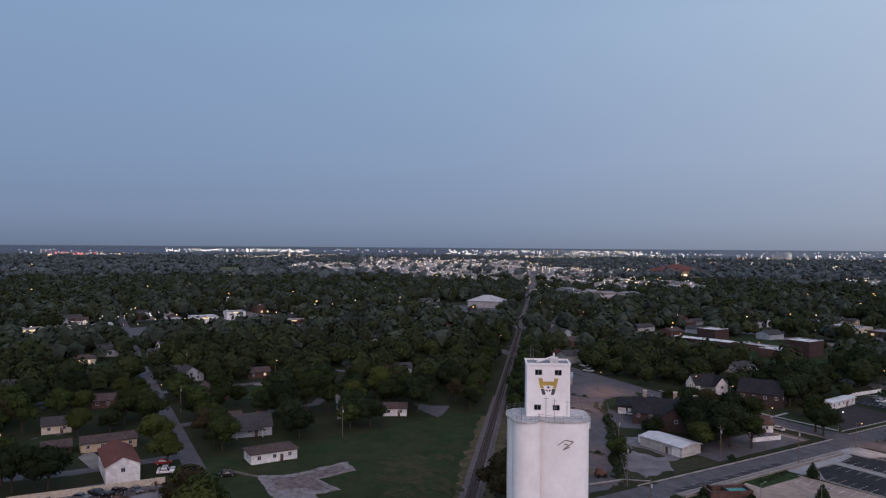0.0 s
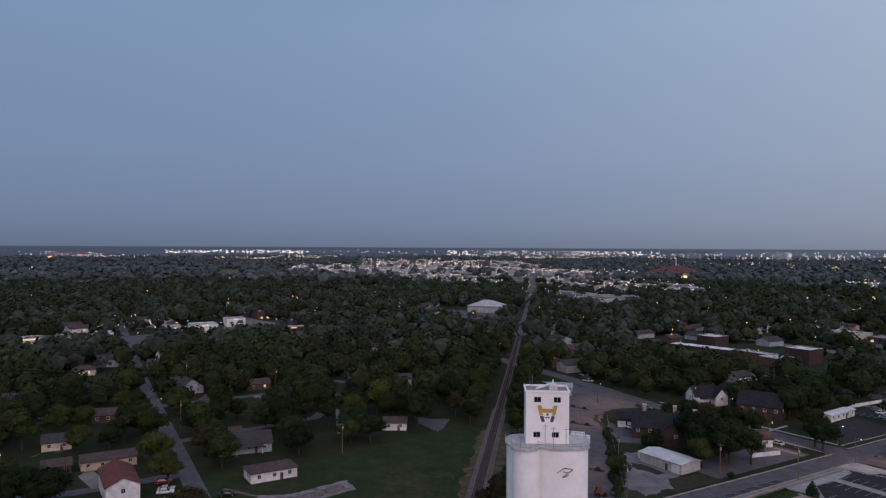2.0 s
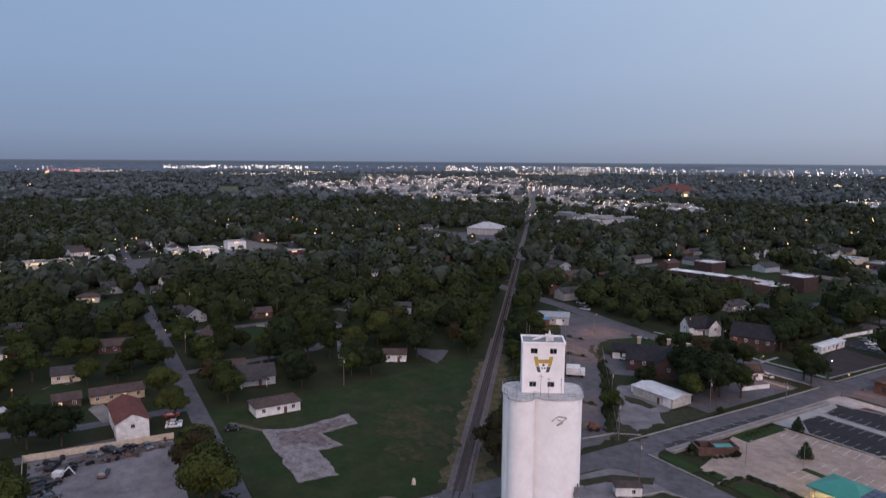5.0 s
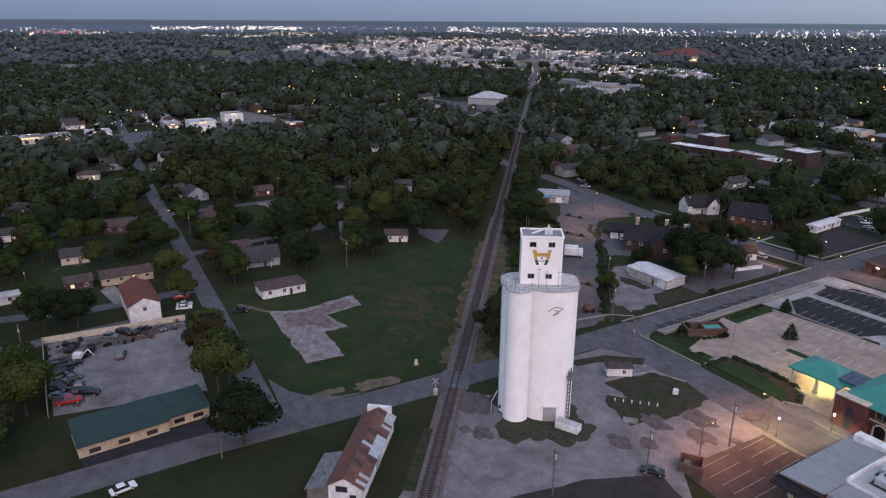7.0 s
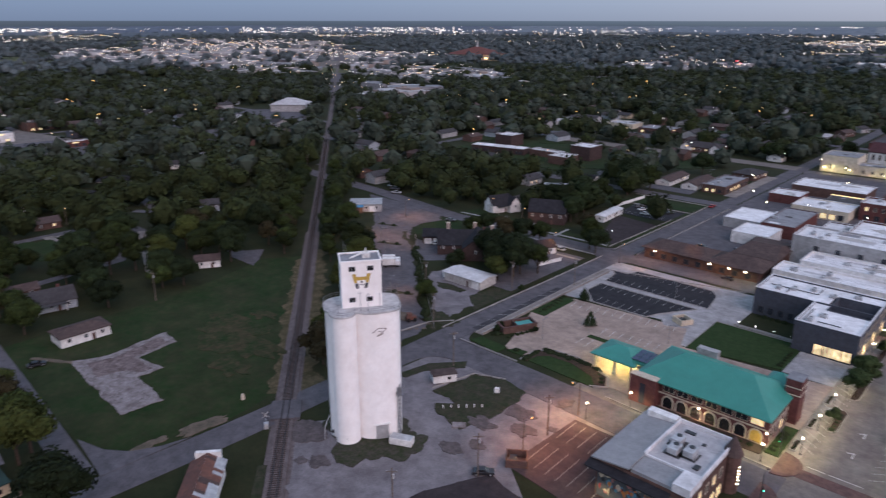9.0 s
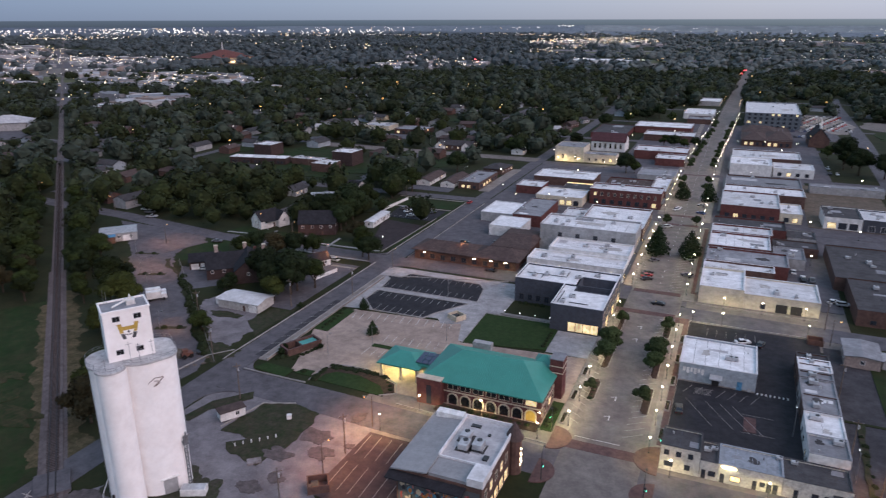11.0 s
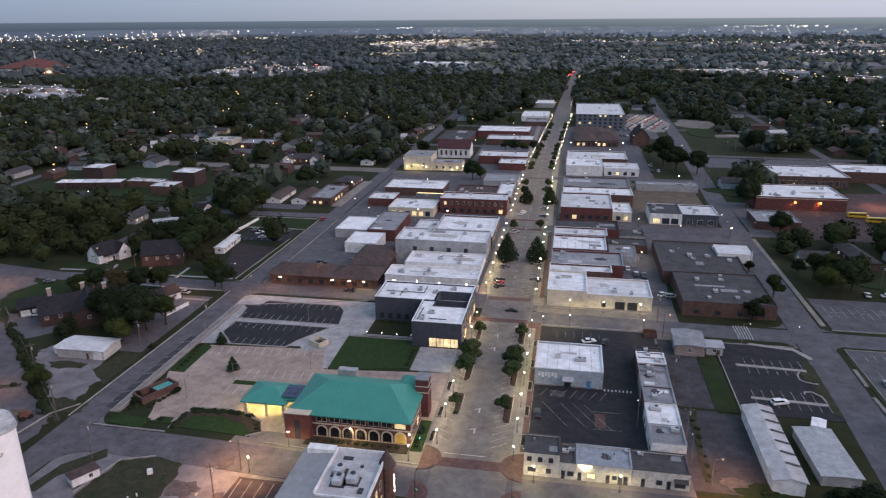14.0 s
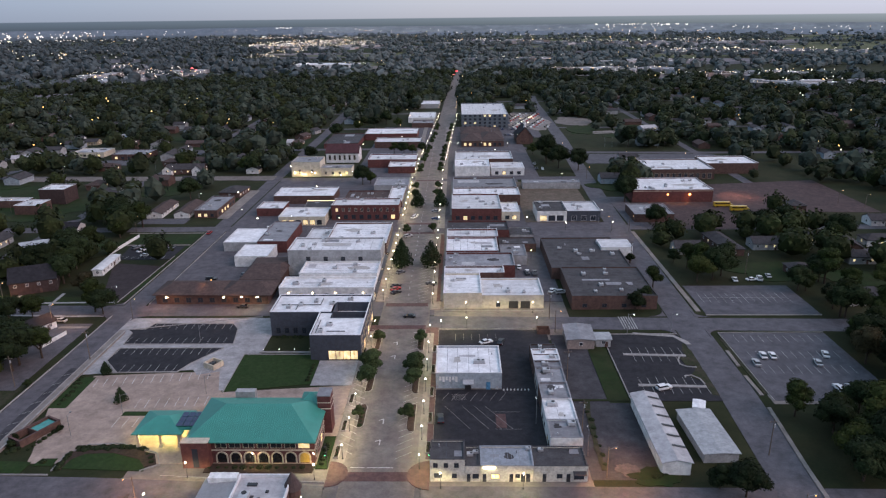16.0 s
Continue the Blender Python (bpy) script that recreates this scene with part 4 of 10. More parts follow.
part("railing", bm, STEEL, elevator)
bm = bmesh.new()
box(bm, -4.3, 0.8, 30.95, 4.3, 6.8, 41.2)
headhouse = part("headhouse", bm, SILO, elevator)
bm = bmesh.new()
for x0, y0, x1, y1 in ((-4.45, 0.65, 4.45, 0.95), (-4.45, 6.65, 4.45, 6.95), (-4.45, .95, -4.15, 6.65), (4.15, .95, 4.45, 6.65)):
    box(bm, x0, y0, 41.2, x1, y1, 41.6)
part("parapet", bm, SILO, headhouse)
bm = bmesh.new()
box(bm, -4.15, 0.95, 41.2, 4.15, 6.65, 41.28)
part("headhouse_roof", bm, GREYROOF, headhouse)
bm = bmesh.new()
box(bm, 0.6, 3.2, 41.28, 2.2, 5.0, 42.3)
part("roof_hatch", bm, WHITEWALL, headhouse)
bm = bmesh.new()
rod(bm, (-2.2, 3.0, 41.5), (1.2, 4.0, 42.4), 0.22)
rod(bm, (1.4, 4.2, 42.2), (1.4, 4.2, 43.2), 0.3, 0.12)
part("spout", bm, WHITEWALL, headhouse, "white spout pipe on the roof")
for x, z in ((-3.2, 44.5), (-2.7, 43.9)):
    bm = bmesh.new()
    rod(bm, (x, 5.8, 41.28), (x, 5.8, z), 0.05, sides=5)
    part("aerial", bm, STEEL, headhouse)


def opening(parent, x, y, z, w, h, name="window", bars=2, mat=DARKPANE):
    bm = bmesh.new()
    for x0, x1, z0, z1 in ((-w / 2 - .08, w / 2 + .08, -.08, 0), (-w / 2 - .08, w / 2 + .08, h, h + .08), (-w / 2 - .08, -w / 2, 0, h), (w / 2, w / 2 + .08, 0, h)):
        box(bm, x + x0, y - 0.06, z + z0, x + x1, y + 0.02, z + z1)
    for k in range(1, bars):
        box(bm, x - w / 2 + w * k / bars - .03, y - .05, z, x - w / 2 + w * k / bars + .03, y, z + h)
    o = part(name, bm, GREYWALL, parent)
    bm = bmesh.new()
    box(bm, x - w / 2, y - 0.025, z, x + w / 2, y + 0.02, z + h)
    part("pane", bm, mat, o, "dark glass pane")
    return o


for x, z in ((-1.95, 39.3), (1.95, 39.3), (-2.1, 32.3), (1.6, 32.3)):
    opening(headhouse, x, 0.8, z, 1.25, 0.95)
for x, y, z in ((-0.6, -1.2, 35.4), (1.0, -1.5, 35.0), (3.6, -0.4, 34.6), (-5.4, -2.2, 33.4)):
    bm = bmesh.new()
    rod(bm, (x, y, 30.95), (x, y, z), 0.05, sides=5)
    rod(bm, (x - .5, y, z - .4), (x + .5, y, z - .4), 0.04, sides=5)
    part("aerial", bm, STEEL, elevator)
EMBLEMGREY = material("charcoal_paint", (0.085, 0.085, 0.095), 0.7)
# painted emblem: plain gold and grey shapes
bm = bmesh.new()
m = pose(0, 0.79, 0, 90, 0, 0)
for pts in (((-2.0, 38.6), (-1.55, 36.6), (-0.85, 36.6), (-1.05, 37.15), (1.05, 37.15), (.85, 36.6), (1.55, 36.6), (2.0, 38.6), (1.2, 38.6), (1.05, 37.95), (-1.05, 37.95), (-1.2, 38.6)),):
    lo = [bm.verts.new((x, 0.79, z)) for x, z in pts]
    bm.faces.new(lo)
part("emblem", bm, GOLD, headhouse, "flat gold painted emblem")
bm = bmesh.new()
for pts in (((-1.5, 36.5), (-1.15, 35.3), (-.5, 35.3), (-.8, 36.5)), ((.8, 36.5), (.5, 35.3), (1.15, 35.3), (1.5, 36.5)), ((-.3, 36.8), (0, 36.5), (.3, 36.8), (0, 37.1)), ((-.7, 36.3), (-.1, 35.9), (-.1, 36.3)), ((.1, 35.9), (.7, 36.3), (.1, 36.3))):
    bm.faces.new([bm.verts.new((x, 0.785, z)) for x, z in pts])
part("emblem_shadow", bm, EMBLEMGREY, headhouse, "dark grey painted shapes of the emblem")
bm = bmesh.new()
for a, b in (((1.6, 26.3), (3.0, 27.3)), ((3.0, 27.3), (4.6, 27.0)), ((4.6, 27.0), (2.6, 25.4)), ((2.6, 25.4), (3.9, 25.9)), ((2.8, 26.6), (3.6, 26.4))):
    rod(bm, (a[0], -2.83, a[1]), (b[0], -2.80 + max(0, b[0] - 3.1) * .16, b[1]), 0.07, sides=4)
part("faded_lettering", bm, BROWNBRICK, bins, "faded brown painted strokes")
bm = bmesh.new()
box(bm, 1.7, -2.95, 0, 4.5, -2.25, 3.6)
part("door", bm, GREYWALL, elevator, "grey roll-up door at the foot")
bm = bmesh.new()
box(bm, 1.2, -3.15, 3.7, 4.9, -2.3, 3.85)
part("door_hood", bm, WHITEWALL, elevator)
for x, y, z, w in ((-7.55, 0.45, 1.0, .8), (-4.6, -3.6, 1.4, .5)):
    bm = bmesh.new()
    box(bm, x - w / 2, y - .15, z, x + w / 2, y + .1, z + w)
    part("vent", bm, DARKMETAL, elevator)
bm = bmesh.new()
rod(bm, (7.3, -2.2, 0), (7.3, -2.2, 13), 0.16)
rod(bm, (6.8, -2.3, 0), (6.8, -2.3, 11), 0.1)
for z in range(1, 13):
    box(bm, 6.7, -2.35, z, 7.4, -2.05, z + 0.12)
box(bm, 6.5, -2.9, 10.4, 7.9, -1.7, 10.6)
box(bm, 6.7, -2.7, 10.6, 7.6, -2.0, 12.2)
rod(bm, (6.4, -2.5, 11), (8.3, -2.3, 12.6), 0.15)
part("leg_ladder", bm, STEEL, elevator, "rusty conveyor leg and ladder up the wall")
bm = bmesh.new()
rod(bm, (-8.05, 2, 0.5), (-8.05, 2, 29), 0.09)
rod(bm, (-8.05, 2, 5), (-9.6, -0.2, 3), 0.09)
rod(bm, (-9.6, -0.2, 3), (-9.6, -0.2, 0), 0.09)
part("drain_pipe", bm, ZINC, elevator)

# ---- buildings ----
PANES = {}


def lattice(bm, w, h, mull):
    """A window frame with its mullions as one joined piece, open where the glass shows."""
    xs, zs = [-w / 2 - .1, -w / 2], [-.1, 0, h, h + .1]
    for k in range(1, mull + 1):
        c = -w / 2 + w * k / (mull + 1)
        xs += [c - .03, c + .03]
    xs += [w / 2, w / 2 + .1]
    front = [[bm.verts.new((x, -.08, z)) for x in xs] for z in zs]
    back = [[bm.verts.new((x, .02, z)) for x in xs] for z in zs]
    cols, rows = len(xs) - 1, 3
    solid = lambda i, j: 0 <= i < cols and 0 <= j < rows and (i % 2 == 0 or j != 1)
    for j in range(rows):
        for i in range(cols):
            if not solid(i, j):
                continue
            bm.faces.new((front[j][i], front[j][i + 1], front[j + 1][i + 1], front[j + 1][i]))
            bm.faces.new((back[j][i], back[j + 1][i], back[j + 1][i + 1], back[j][i + 1]))
            for di, dj, (p, q) in ((-1, 0, ((j + 1, i), (j, i))), (1, 0, ((j, i + 1), (j + 1, i + 1))), (0, -1, ((j, i), (j, i + 1))), (0, 1, ((j + 1, i + 1), (j + 1, i)))):
                if not solid(i + di, j + dj):
                    bm.faces.new((front[p[0]][p[1]], back[p[0]][p[1]], back[q[0]][q[1]], front[q[0]][q[1]]))


def window_unit(parent, x, y, z, w, h, face, mat=PANE, frame=WHITEWALL, mull=1):
    """A window on one face of a building: face 's', 'n', 'w' or 'e' in the building's own directions."""
    turn = {"s": 0, "e": 90, "n": 180, "w": 270}[face]
    key = (w, h, mat.name, frame.name, mull)
    if key not in PANES:
        bm = bmesh.new()
        lattice(bm, w, h, mull)
        f = part("window", bm, frame)
        bm = bmesh.new()
        box(bm, -w / 2, -.03, 0, w / 2, .02, h)
        p = part("pane", bm, mat)
        PANES[key] = (f.data, p.data)
        bpy.data.objects.remove(f), bpy.data.objects.remove(p)
    f = new("window", PANES[key][0])
    f.parent = parent
    f.matrix_basis = pose(x, y, z, 0, 0, turn)
    p = new("pane", PANES[key][1])
    p.parent = f
    return f


def row_of_windows(parent, w, d, face, z, n, ww, hh, lit=0.15, frame=WHITEWALL, mull=1, margin=1.2):
    span = w if face in "sn" else d
    for k in range(n):
        s = margin + (span - 2 * margin) * (k + 0.5) / n
        mat = LITPANE if rng.random() < lit else PANE
        x, y = {"s": (s, -.01), "n": (s, d + .01), "w": (-.01, s), "e": (w + .01, s)}[face]
        window_unit(parent, x, y, z, ww, hh, face, mat, frame, mull)


UNIT = [None]


def rooftop_unit(x, y, z, turn, size=1.0):
    if UNIT[0] is None:
        u = thing("rooftop_unit", "grey metal air-handling unit on a flat roof", "rooftop unit", group="rooftop units on the flat roofs")
        bm = bmesh.new()
        box(bm, -1.1, -0.8, 0.12, 1.1, 0.8, 1.15)
        bmesh.ops.bevel(bm, geom=bm.edges[:], offset=0.06, segments=1, affect="EDGES")
        c = part("casing", bm, ZINC, u)
        bm = bmesh.new()
        rod(bm, (0.5, 0, 1.15), (0.5, 0, 1.25), 0.45, sides=12)
        part("fan_guard", bm, DARKMETAL, c)
        bm = bmesh.new()
        box(bm, -1.2, -0.7, 0, 1.2, -0.5, 0.12)
        box(bm, -1.2, 0.5, 0, 1.2, 0.7, 0.12)
        part("curb", bm, DARKMETAL, u)
        UNIT[0] = u
        u.matrix_basis = pose(x, y, z, 0, 0, turn) @ Matrix.Diagonal((size, size, size, 1))
        return u
    o = copy_thing(UNIT[0], pose(x, y, z, 0, 0, turn))
    o.scale = (size, size, size)
    return o


ANNEXROOF = material("grey_sheet_roof", (0.27, 0.27, 0.275), 0.7, (0.21, 0.21, 0.215), 0.3, 3.0, 0.05, worn=0.5)
SEAM = material("roof_seam_tape", (0.24, 0.24, 0.25), 0.8, (0.15, 0.15, 0.155), 0.4, 3.0, 0.0)
STAIN = material("ponding_stain", (0.30, 0.28, 0.26), 0.8, (0.42, 0.40, 0.38), 0.5, 2.0, 0.0)
roof_rng = random.Random(77)


def roof_details(b, w, d, z, roof):
    """Membrane seams, repair patches, dirt and small vent pipes on a flat roof."""
    r = roof_rng
    bm = bmesh.new()
    step = r.uniform(2.6, 4.2)
    along = r.random() < .5
    for k in range(1, int((w if along else d) / step)):
        q = step * k + r.uniform(-.1, .1)
        if along:
            box(bm, q, .35, z, q + .10, d - .35, z + .008)
        else:
            box(bm, .35, q, z, w - .35, q + .10, z + .008)
    part("roof_seam", bm, SEAM if roof is not DARKROOF else DARKWALL, b)
    for k in range(r.choice((1, 2))):
        a, c = r.uniform(1.5, w * .35), r.uniform(1.2, d * .3)
        x, y = r.uniform(.6, w - a - .6), r.uniform(.6, d - c - .6)
        bm = bmesh.new()
        box(bm, x, y, z, x + a, y + c, z + .012 + .003 * k)
        part("roof_patch", bm, r.choice((PALEROOF, GREYROOF, WHITEROOF)) if roof is not DARKROOF else GREYROOF, b, "newer patch of roof membrane")
    for k in range(1):
        bm = bmesh.new()
        prism(bm, blob(r.uniform(w * .25, w * .75), r.uniform(d * .25, d * .75), r.uniform(1, w * .16), r.uniform(1, d * .16), r.randint(1, 99), 18, .6), z, z + .022 + .003 * k)
        part("ponding_stain", bm, STAIN if roof is WHITEROOF else DARKROOF, b, "dirty ponding stain")
    for k in range(1):
        x, y = r.uniform(1, w - 1), r.uniform(1, d - 1)
        bm = bmesh.new()
        rod(bm, (x, y, z), (x, y, z + r.uniform(.35, .8)), r.uniform(.08, .22), sides=7)
        part("vent_pipe", bm, r.choice((ZINC, DARKMETAL, ZINC)), b)


def block(name, label, category, x0, y0, x1, y1, h, wall, roof, parapet=0.7, units=0, coping=None, turn=0, slope=0.0):
    """A flat-roofed building with walls of 0.3 m that rise above its roof, and a coping."""
    b = thing(name, label, category, x0, y0, 0, turn)
    w, d = x1 - x0, y1 - y0
    take(rect(x0, y0, x1, y1), 0.5)
    t = 0.3
    bm = bmesh.new()
    for a in ((0, 0, w, t), (0, d - t, w, d), (0, t, t, d - t), (w - t, t, w, d - t)):
        box(bm, a[0], a[1], 0, a[2], a[3], h)
    part("wall", bm, wall, b)
    bm = bmesh.new()
    zr = h - parapet
    v = box(bm, t, t, zr - 0.3, w - t, d - t, zr)
    if slope:
        for a in v:
            if a.co.x < w / 2:
                a.co.z += slope
    part("roof", bm, roof, b)
    if not slope and w > 7 and d > 7 and parapet >= .3:
        roof_details(b, w, d, zr, roof)
    bm = bmesh.new()
    o = 0.06
    for a in ((-o, -o, w + o, t + o), (-o, d - t - o, w + o, d + o), (-o, t + o, t + o, d - t - o), (w - t - o, t + o, w + o, d - t - o)):
        box(bm, a[0], a[1], h, a[2], a[3], h + 0.1)
    part("coping", bm, coping or roof, b)
    for k in range(int(units * .65 + .5)):
        m = pose(x0, y0, 0, 0, 0, turn)
        c = m @ Vector((rng.uniform(2, max(2.1, w - 2)), rng.uniform(2, max(2.1, d - 2)), 0))
        rooftop_unit(c.x, c.y, zr, rng.choice((0, 90)), rng.uniform(0.7, 1.1))
    return b, w, d


def awning(parent, x0, y, x1, z, depth, mat):
    bm = bmesh.new()
    v = box(bm, x0, y - depth, z, x1, y, z + 0.12)
    for a in v:
        if a.co.y > y - depth / 2:
            a.co.z += 0.5
    return part("awning", bm, mat, parent)


def side_awning(parent, face, w, d, z, depth, mat, a=0.5, b=None):
    b = b if b is not None else d - 0.5
    bm = bmesh.new()
    if face == "e":
        v = box(bm, w, a, z, w + depth, b, z + 0.12)
        for q in v:
            q.co.z += 0.5 if q.co.x < w + depth / 2 else 0
    else:
        v = box(bm, -depth, a, z, 0, b, z + 0.12)
        for q in v:
            q.co.z += 0.5 if q.co.x > -depth / 2 else 0
    return part("awning", bm, mat, parent)


def shop(label, x0, y0, x1, y1, h, wall, roof, street, units=2, storeys=1, lit=0.5, front=None, coping=None):
    """A shop on the main street with a glazed front; street: the face that looks on the street."""
    b, w, d = block("shop", label, "shop", x0, y0, x1, y1, h, wall, roof, 0.7, units, coping)
    n = max(2, int(d / 4))
    row_of_windows(b, w, d, street, 0.5, n, 2.4, 2.2, lit, DARKMETAL, 2, 0.6)
    if storeys > 1:
        row_of_windows(b, w, d, street, 4.6, n, 1.2, 1.8, 0.1, STONE, 1, 0.6)
    side_awning(b, street, w, d, 2.9, 1.3, front or DARKMETAL)
    return b, w, d


# -- the dark modern building with a roof terrace
lofts = thing("office_building", "dark brick modern office building with white roofs and a roof terrace", "office building", 43.5, 117.5)
for a in ((0, 18.5, 34, 18.8, 9), (0, 34.2, 34, 34.5, 9), (0, 18.8, .3, 34.2, 9), (33.7, 0, 34, 18.5, 9), (33.7, 18.8, 34, 34.2, 9), (17.5, 0, 33.7, .3, 9), (17.5, .3, 17.8, 18.5, 9)):
    bm = bmesh.new()
    box(bm, a[0], a[1], 0, a[2], a[3], a[4])
    part("wall", bm, DARKWALL, lofts)
bm = bmesh.new()
box(bm, .3, 18.8, 8.2, 21, 34.2, 8.5)
box(bm, 21, 28, 8.2, 33.7, 34.2, 8.5)
box(bm, 17.8, .3, 8.2, 33.7, 14.5, 8.5)
box(bm, 17.8, 14.5, 8.2, 22, 18.8, 8.5)
box(bm, 22, 14.5, 5.0, 33.7, 28, 5.3)
part("roof", bm, WHITEROOF, lofts, "white membrane roof round a sunken terrace")
bm = bmesh.new()
for a in ((21.8, 14.4, 22.1, 28), (22.1, 27.8, 33.7, 28.1), (22.1, 14.3, 33.7, 14.6)):
    box(bm, a[0], a[1], 5.3, a[2], a[3], 8.7)
part("terrace_wall", bm, DARKWALL, lofts)
bm = bmesh.new()
for a in ((-.05, 34.15, 34.05, 34.55), (-.05, 18.45, .35, 34.15), (33.65, -.05, 34.05, 34.15), (17.45, -.05, 33.65, .35), (17.45, .35, 17.85, 18.45), (.35, 18.45, 17.45, 18.85)):
    box(bm, a[0], a[1], 9, a[2], a[3], 9.12)
part("coping", bm, WHITEROOF, lofts)
for k in range(4):
    window_unit(lofts, 24.5 + 2.4 * k, -.01, .4, 2.2, 3.0, "s", LITPANE, DARKMETAL, 1)
for k in range(6):
    window_unit(lofts, 34.01, 3 + 5.4 * k, .6, 3.2, 2.8, "e", LITPANE if k % 2 else PANE, STONE, 2)
    window_unit(lofts, 34.01, 3 + 5.4 * k, 5, 2.4, 2.2, "e", PANE, STONE, 2)
for k in range(5):
    window_unit(lofts, 2.5 + 3 * k, 18.49, 1.0, 1.4, 2.0, "s", PANE, DARKMETAL, 1)
for x, y in ((49, 141), (53, 143), (58, 146), (64, 144), (66, 126), (64, 121), (70, 148)):
    rooftop_unit(x, y, 8.5, rng.choice((0, 90)), 0.9)

for k, (x0, y0, x1, y1) in enumerate(((46, 143, 60, 143), (60, 143, 60, 149), (62.5, 120, 62.5, 130), (52, 138.5, 52, 143), (66, 121, 72, 121))):
    bm = bmesh.new()
    rod(bm, (x0 - 43.5, y0 - 117.5, 8.75), (x1 - 43.5, y1 - 117.5, 8.75), .14, sides=6)
    part("roof_pipe", bm, DARKMETAL, lofts, "dark pipe run on the roof")
pw = thing("garden_wall", "low pale wall with path lights beside the lawn", "wall", 42.6, 122.4)
bm = bmesh.new()
box(bm, 0, 0, 0, 22, .35, .55)
part("wall", bm, PALEPAVE, pw)
bm = bmesh.new()
box(bm, -.05, -.05, .55, 22.05, .4, .62)
part("coping", bm, KERB, pw)
# -- the bank with the teal roof
bank = thing("bank_building", "two-storey red brick bank with a teal hipped metal roof", "bank", 42, 62.5)
bm = bmesh.new()
for a in ((0, 0, 31, .35), (0, 18.2, 31, 18.55), (0, .35, .35, 18.2), (30.65, .35, 31, 18.2)):
    box(bm, a[0], a[1], 0, a[2], a[3], 6.6)
part("wall", bm, REDBRICK, bank)
bm = bmesh.new()
for a in ((-.06, -.06, 31.06, 0), (-.06, 18.55, 31.06, 18.6), (31, 0, 31.06, 18.55), (-.06, 0, 0, 18.55)):
    box(bm, a[0], a[1], 3.6, a[2], a[3], 4.0)
part("band", bm, STONE, bank, "pale stone band round the walls")


def hip(bm, x0, y0, x1, y1, z0, z1, inset, thick=0.25):
    lo = [bm.verts.new(p) for p in ((x0, y0, z0), (x1, y0, z0), (x1, y1, z0), (x0, y1, z0))]
    hi = [bm.verts.new(p) for p in ((x0, y0, z0 + thick), (x1, y0, z0 + thick), (x1, y1, z0 + thick), (x0, y1, z0 + thick))]
    ym = (y0 + y1) / 2
    r0, r1 = bm.verts.new((x0 + inset, ym, z1)), bm.verts.new((x1 - inset, ym, z1))
    bm.faces.new(lo[::-1])
    for i in range(4):
        bm.faces.new((lo[i], lo[(i + 1) % 4], hi[(i + 1) % 4], hi[i]))
    bm.faces.new((hi[0], hi[1], r1, r0))
    bm.faces.new((hi[2], hi[3], r0, r1))
    bm.faces.new((hi[1], hi[2], r1))
    bm.faces.new((hi[3], hi[0], r0))


bm = bmesh.new()
hip(bm, -1.2, -1.3, 31.6, 20, 6.6, 11.4, 8.0)
teal = part("roof", bm, TEALROOF, bank, "teal hipped roof with standing seams")
bm = bmesh.new()
for k in range(1, 56):
    x = -1.2 + 32.8 * k / 56
    for s in (0, 1):
        t0 = min(1.0, (x + 1.2) / 8.0, (31.6 - x) / 8.0)
        ya, yb = (-1.3, -1.3 + 10.65 * t0) if s == 0 else (20, 20 - 10.65 * t0)
        rod(bm, (x, ya, 6.86), (x, yb, 6.86 + 4.55 * t0), 0.035, sides=4)
tagged(part("standing_seams", bm, TEALROOF, teal), kind="stuff")
for k in range(7):
    window_unit(bank, 7.7 + 3.46 * k, -.01, 4.5, 2.7, 1.6, "s", LITPANE if k == 6 else DARKPANE, STONE, 1)
for k in range(7):
    x = 7.7 + 3.46 * k
    bm = bmesh.new()
    pts = arc(x, 0, 1.55, 0, 180, 10) + arc(x, 0, 1.2, 180, 0, 10)
    prism(bm, pts, 0, 0.16, pose(0, -.001, 1.9, 90, 0, 0))
    for s in (-1, 1):
        box(bm, x + s * 1.375 - .175, -.16, .2, x + s * 1.375 + .175, 0, 1.9)
    a = part("arch_window", bm, STONE, bank, "arched window with a pale stone surround")
    bm = bmesh.new()
    prism(bm, arc(x, 0, 1.2, 0, 180, 10) + [(x - 1.2, -1.6), (x + 1.2, -1.6)], 0, 0.06, pose(0, -.001, 1.9, 90, 0, 0))
    part("pane", bm, DARKPANE if k < 6 else GOLD, a)
for k in range(5):
    window_unit(bank, 31.01, 2.2 + 3.2 * k, 4.5, 1.9, 1.5, "e", PANE, STONE, 1)
    window_unit(bank, 31.01, 2.2 + 3.2 * k, 1.0, 1.9, 1.8, "e", LITPANE if k == 2 else PANE, STONE, 1)
bm = bmesh.new()
box(bm, -1.5, -2.2, 0, 5.2, 0, 7.2)
corner = part("entrance_wing", bm, REDBRICK, bank, "red brick entrance wing with a pale coping")
bm = bmesh.new()
box(bm, -1.6, -2.3, 7.2, 5.3, 0, 7.4)
part("coping", bm, STONE, corner)
bm = bmesh.new()
box(bm, 1.2, -2.3, .3, 2.6, -2.2, 5.6)
part("tall_window", bm, PANE, corner)
bm = bmesh.new()
box(bm, 29.6, 13.2, 0, 33, 17.4, 11.2)
tower = part("tower", bm, REDBRICK, bank, "square red brick corner tower")
for z in (7.4, 9.2, 11.2):
    bm = bmesh.new()
    box(bm, 29.5, 13.1, z, 33.1, 17.5, z + .22)
    part("band", bm, STONE if z < 11 else GREYROOF, tower)
bm = bmesh.new()
hip(bm, 24.5, 14, 30.2, 20.5, 8.2, 10.2, 2.5)
part("side_roof", bm, TEALROOF, bank)
bm = bmesh.new()
box(bm, 5.6, 20.0, 0, 11, 22, 8.6)
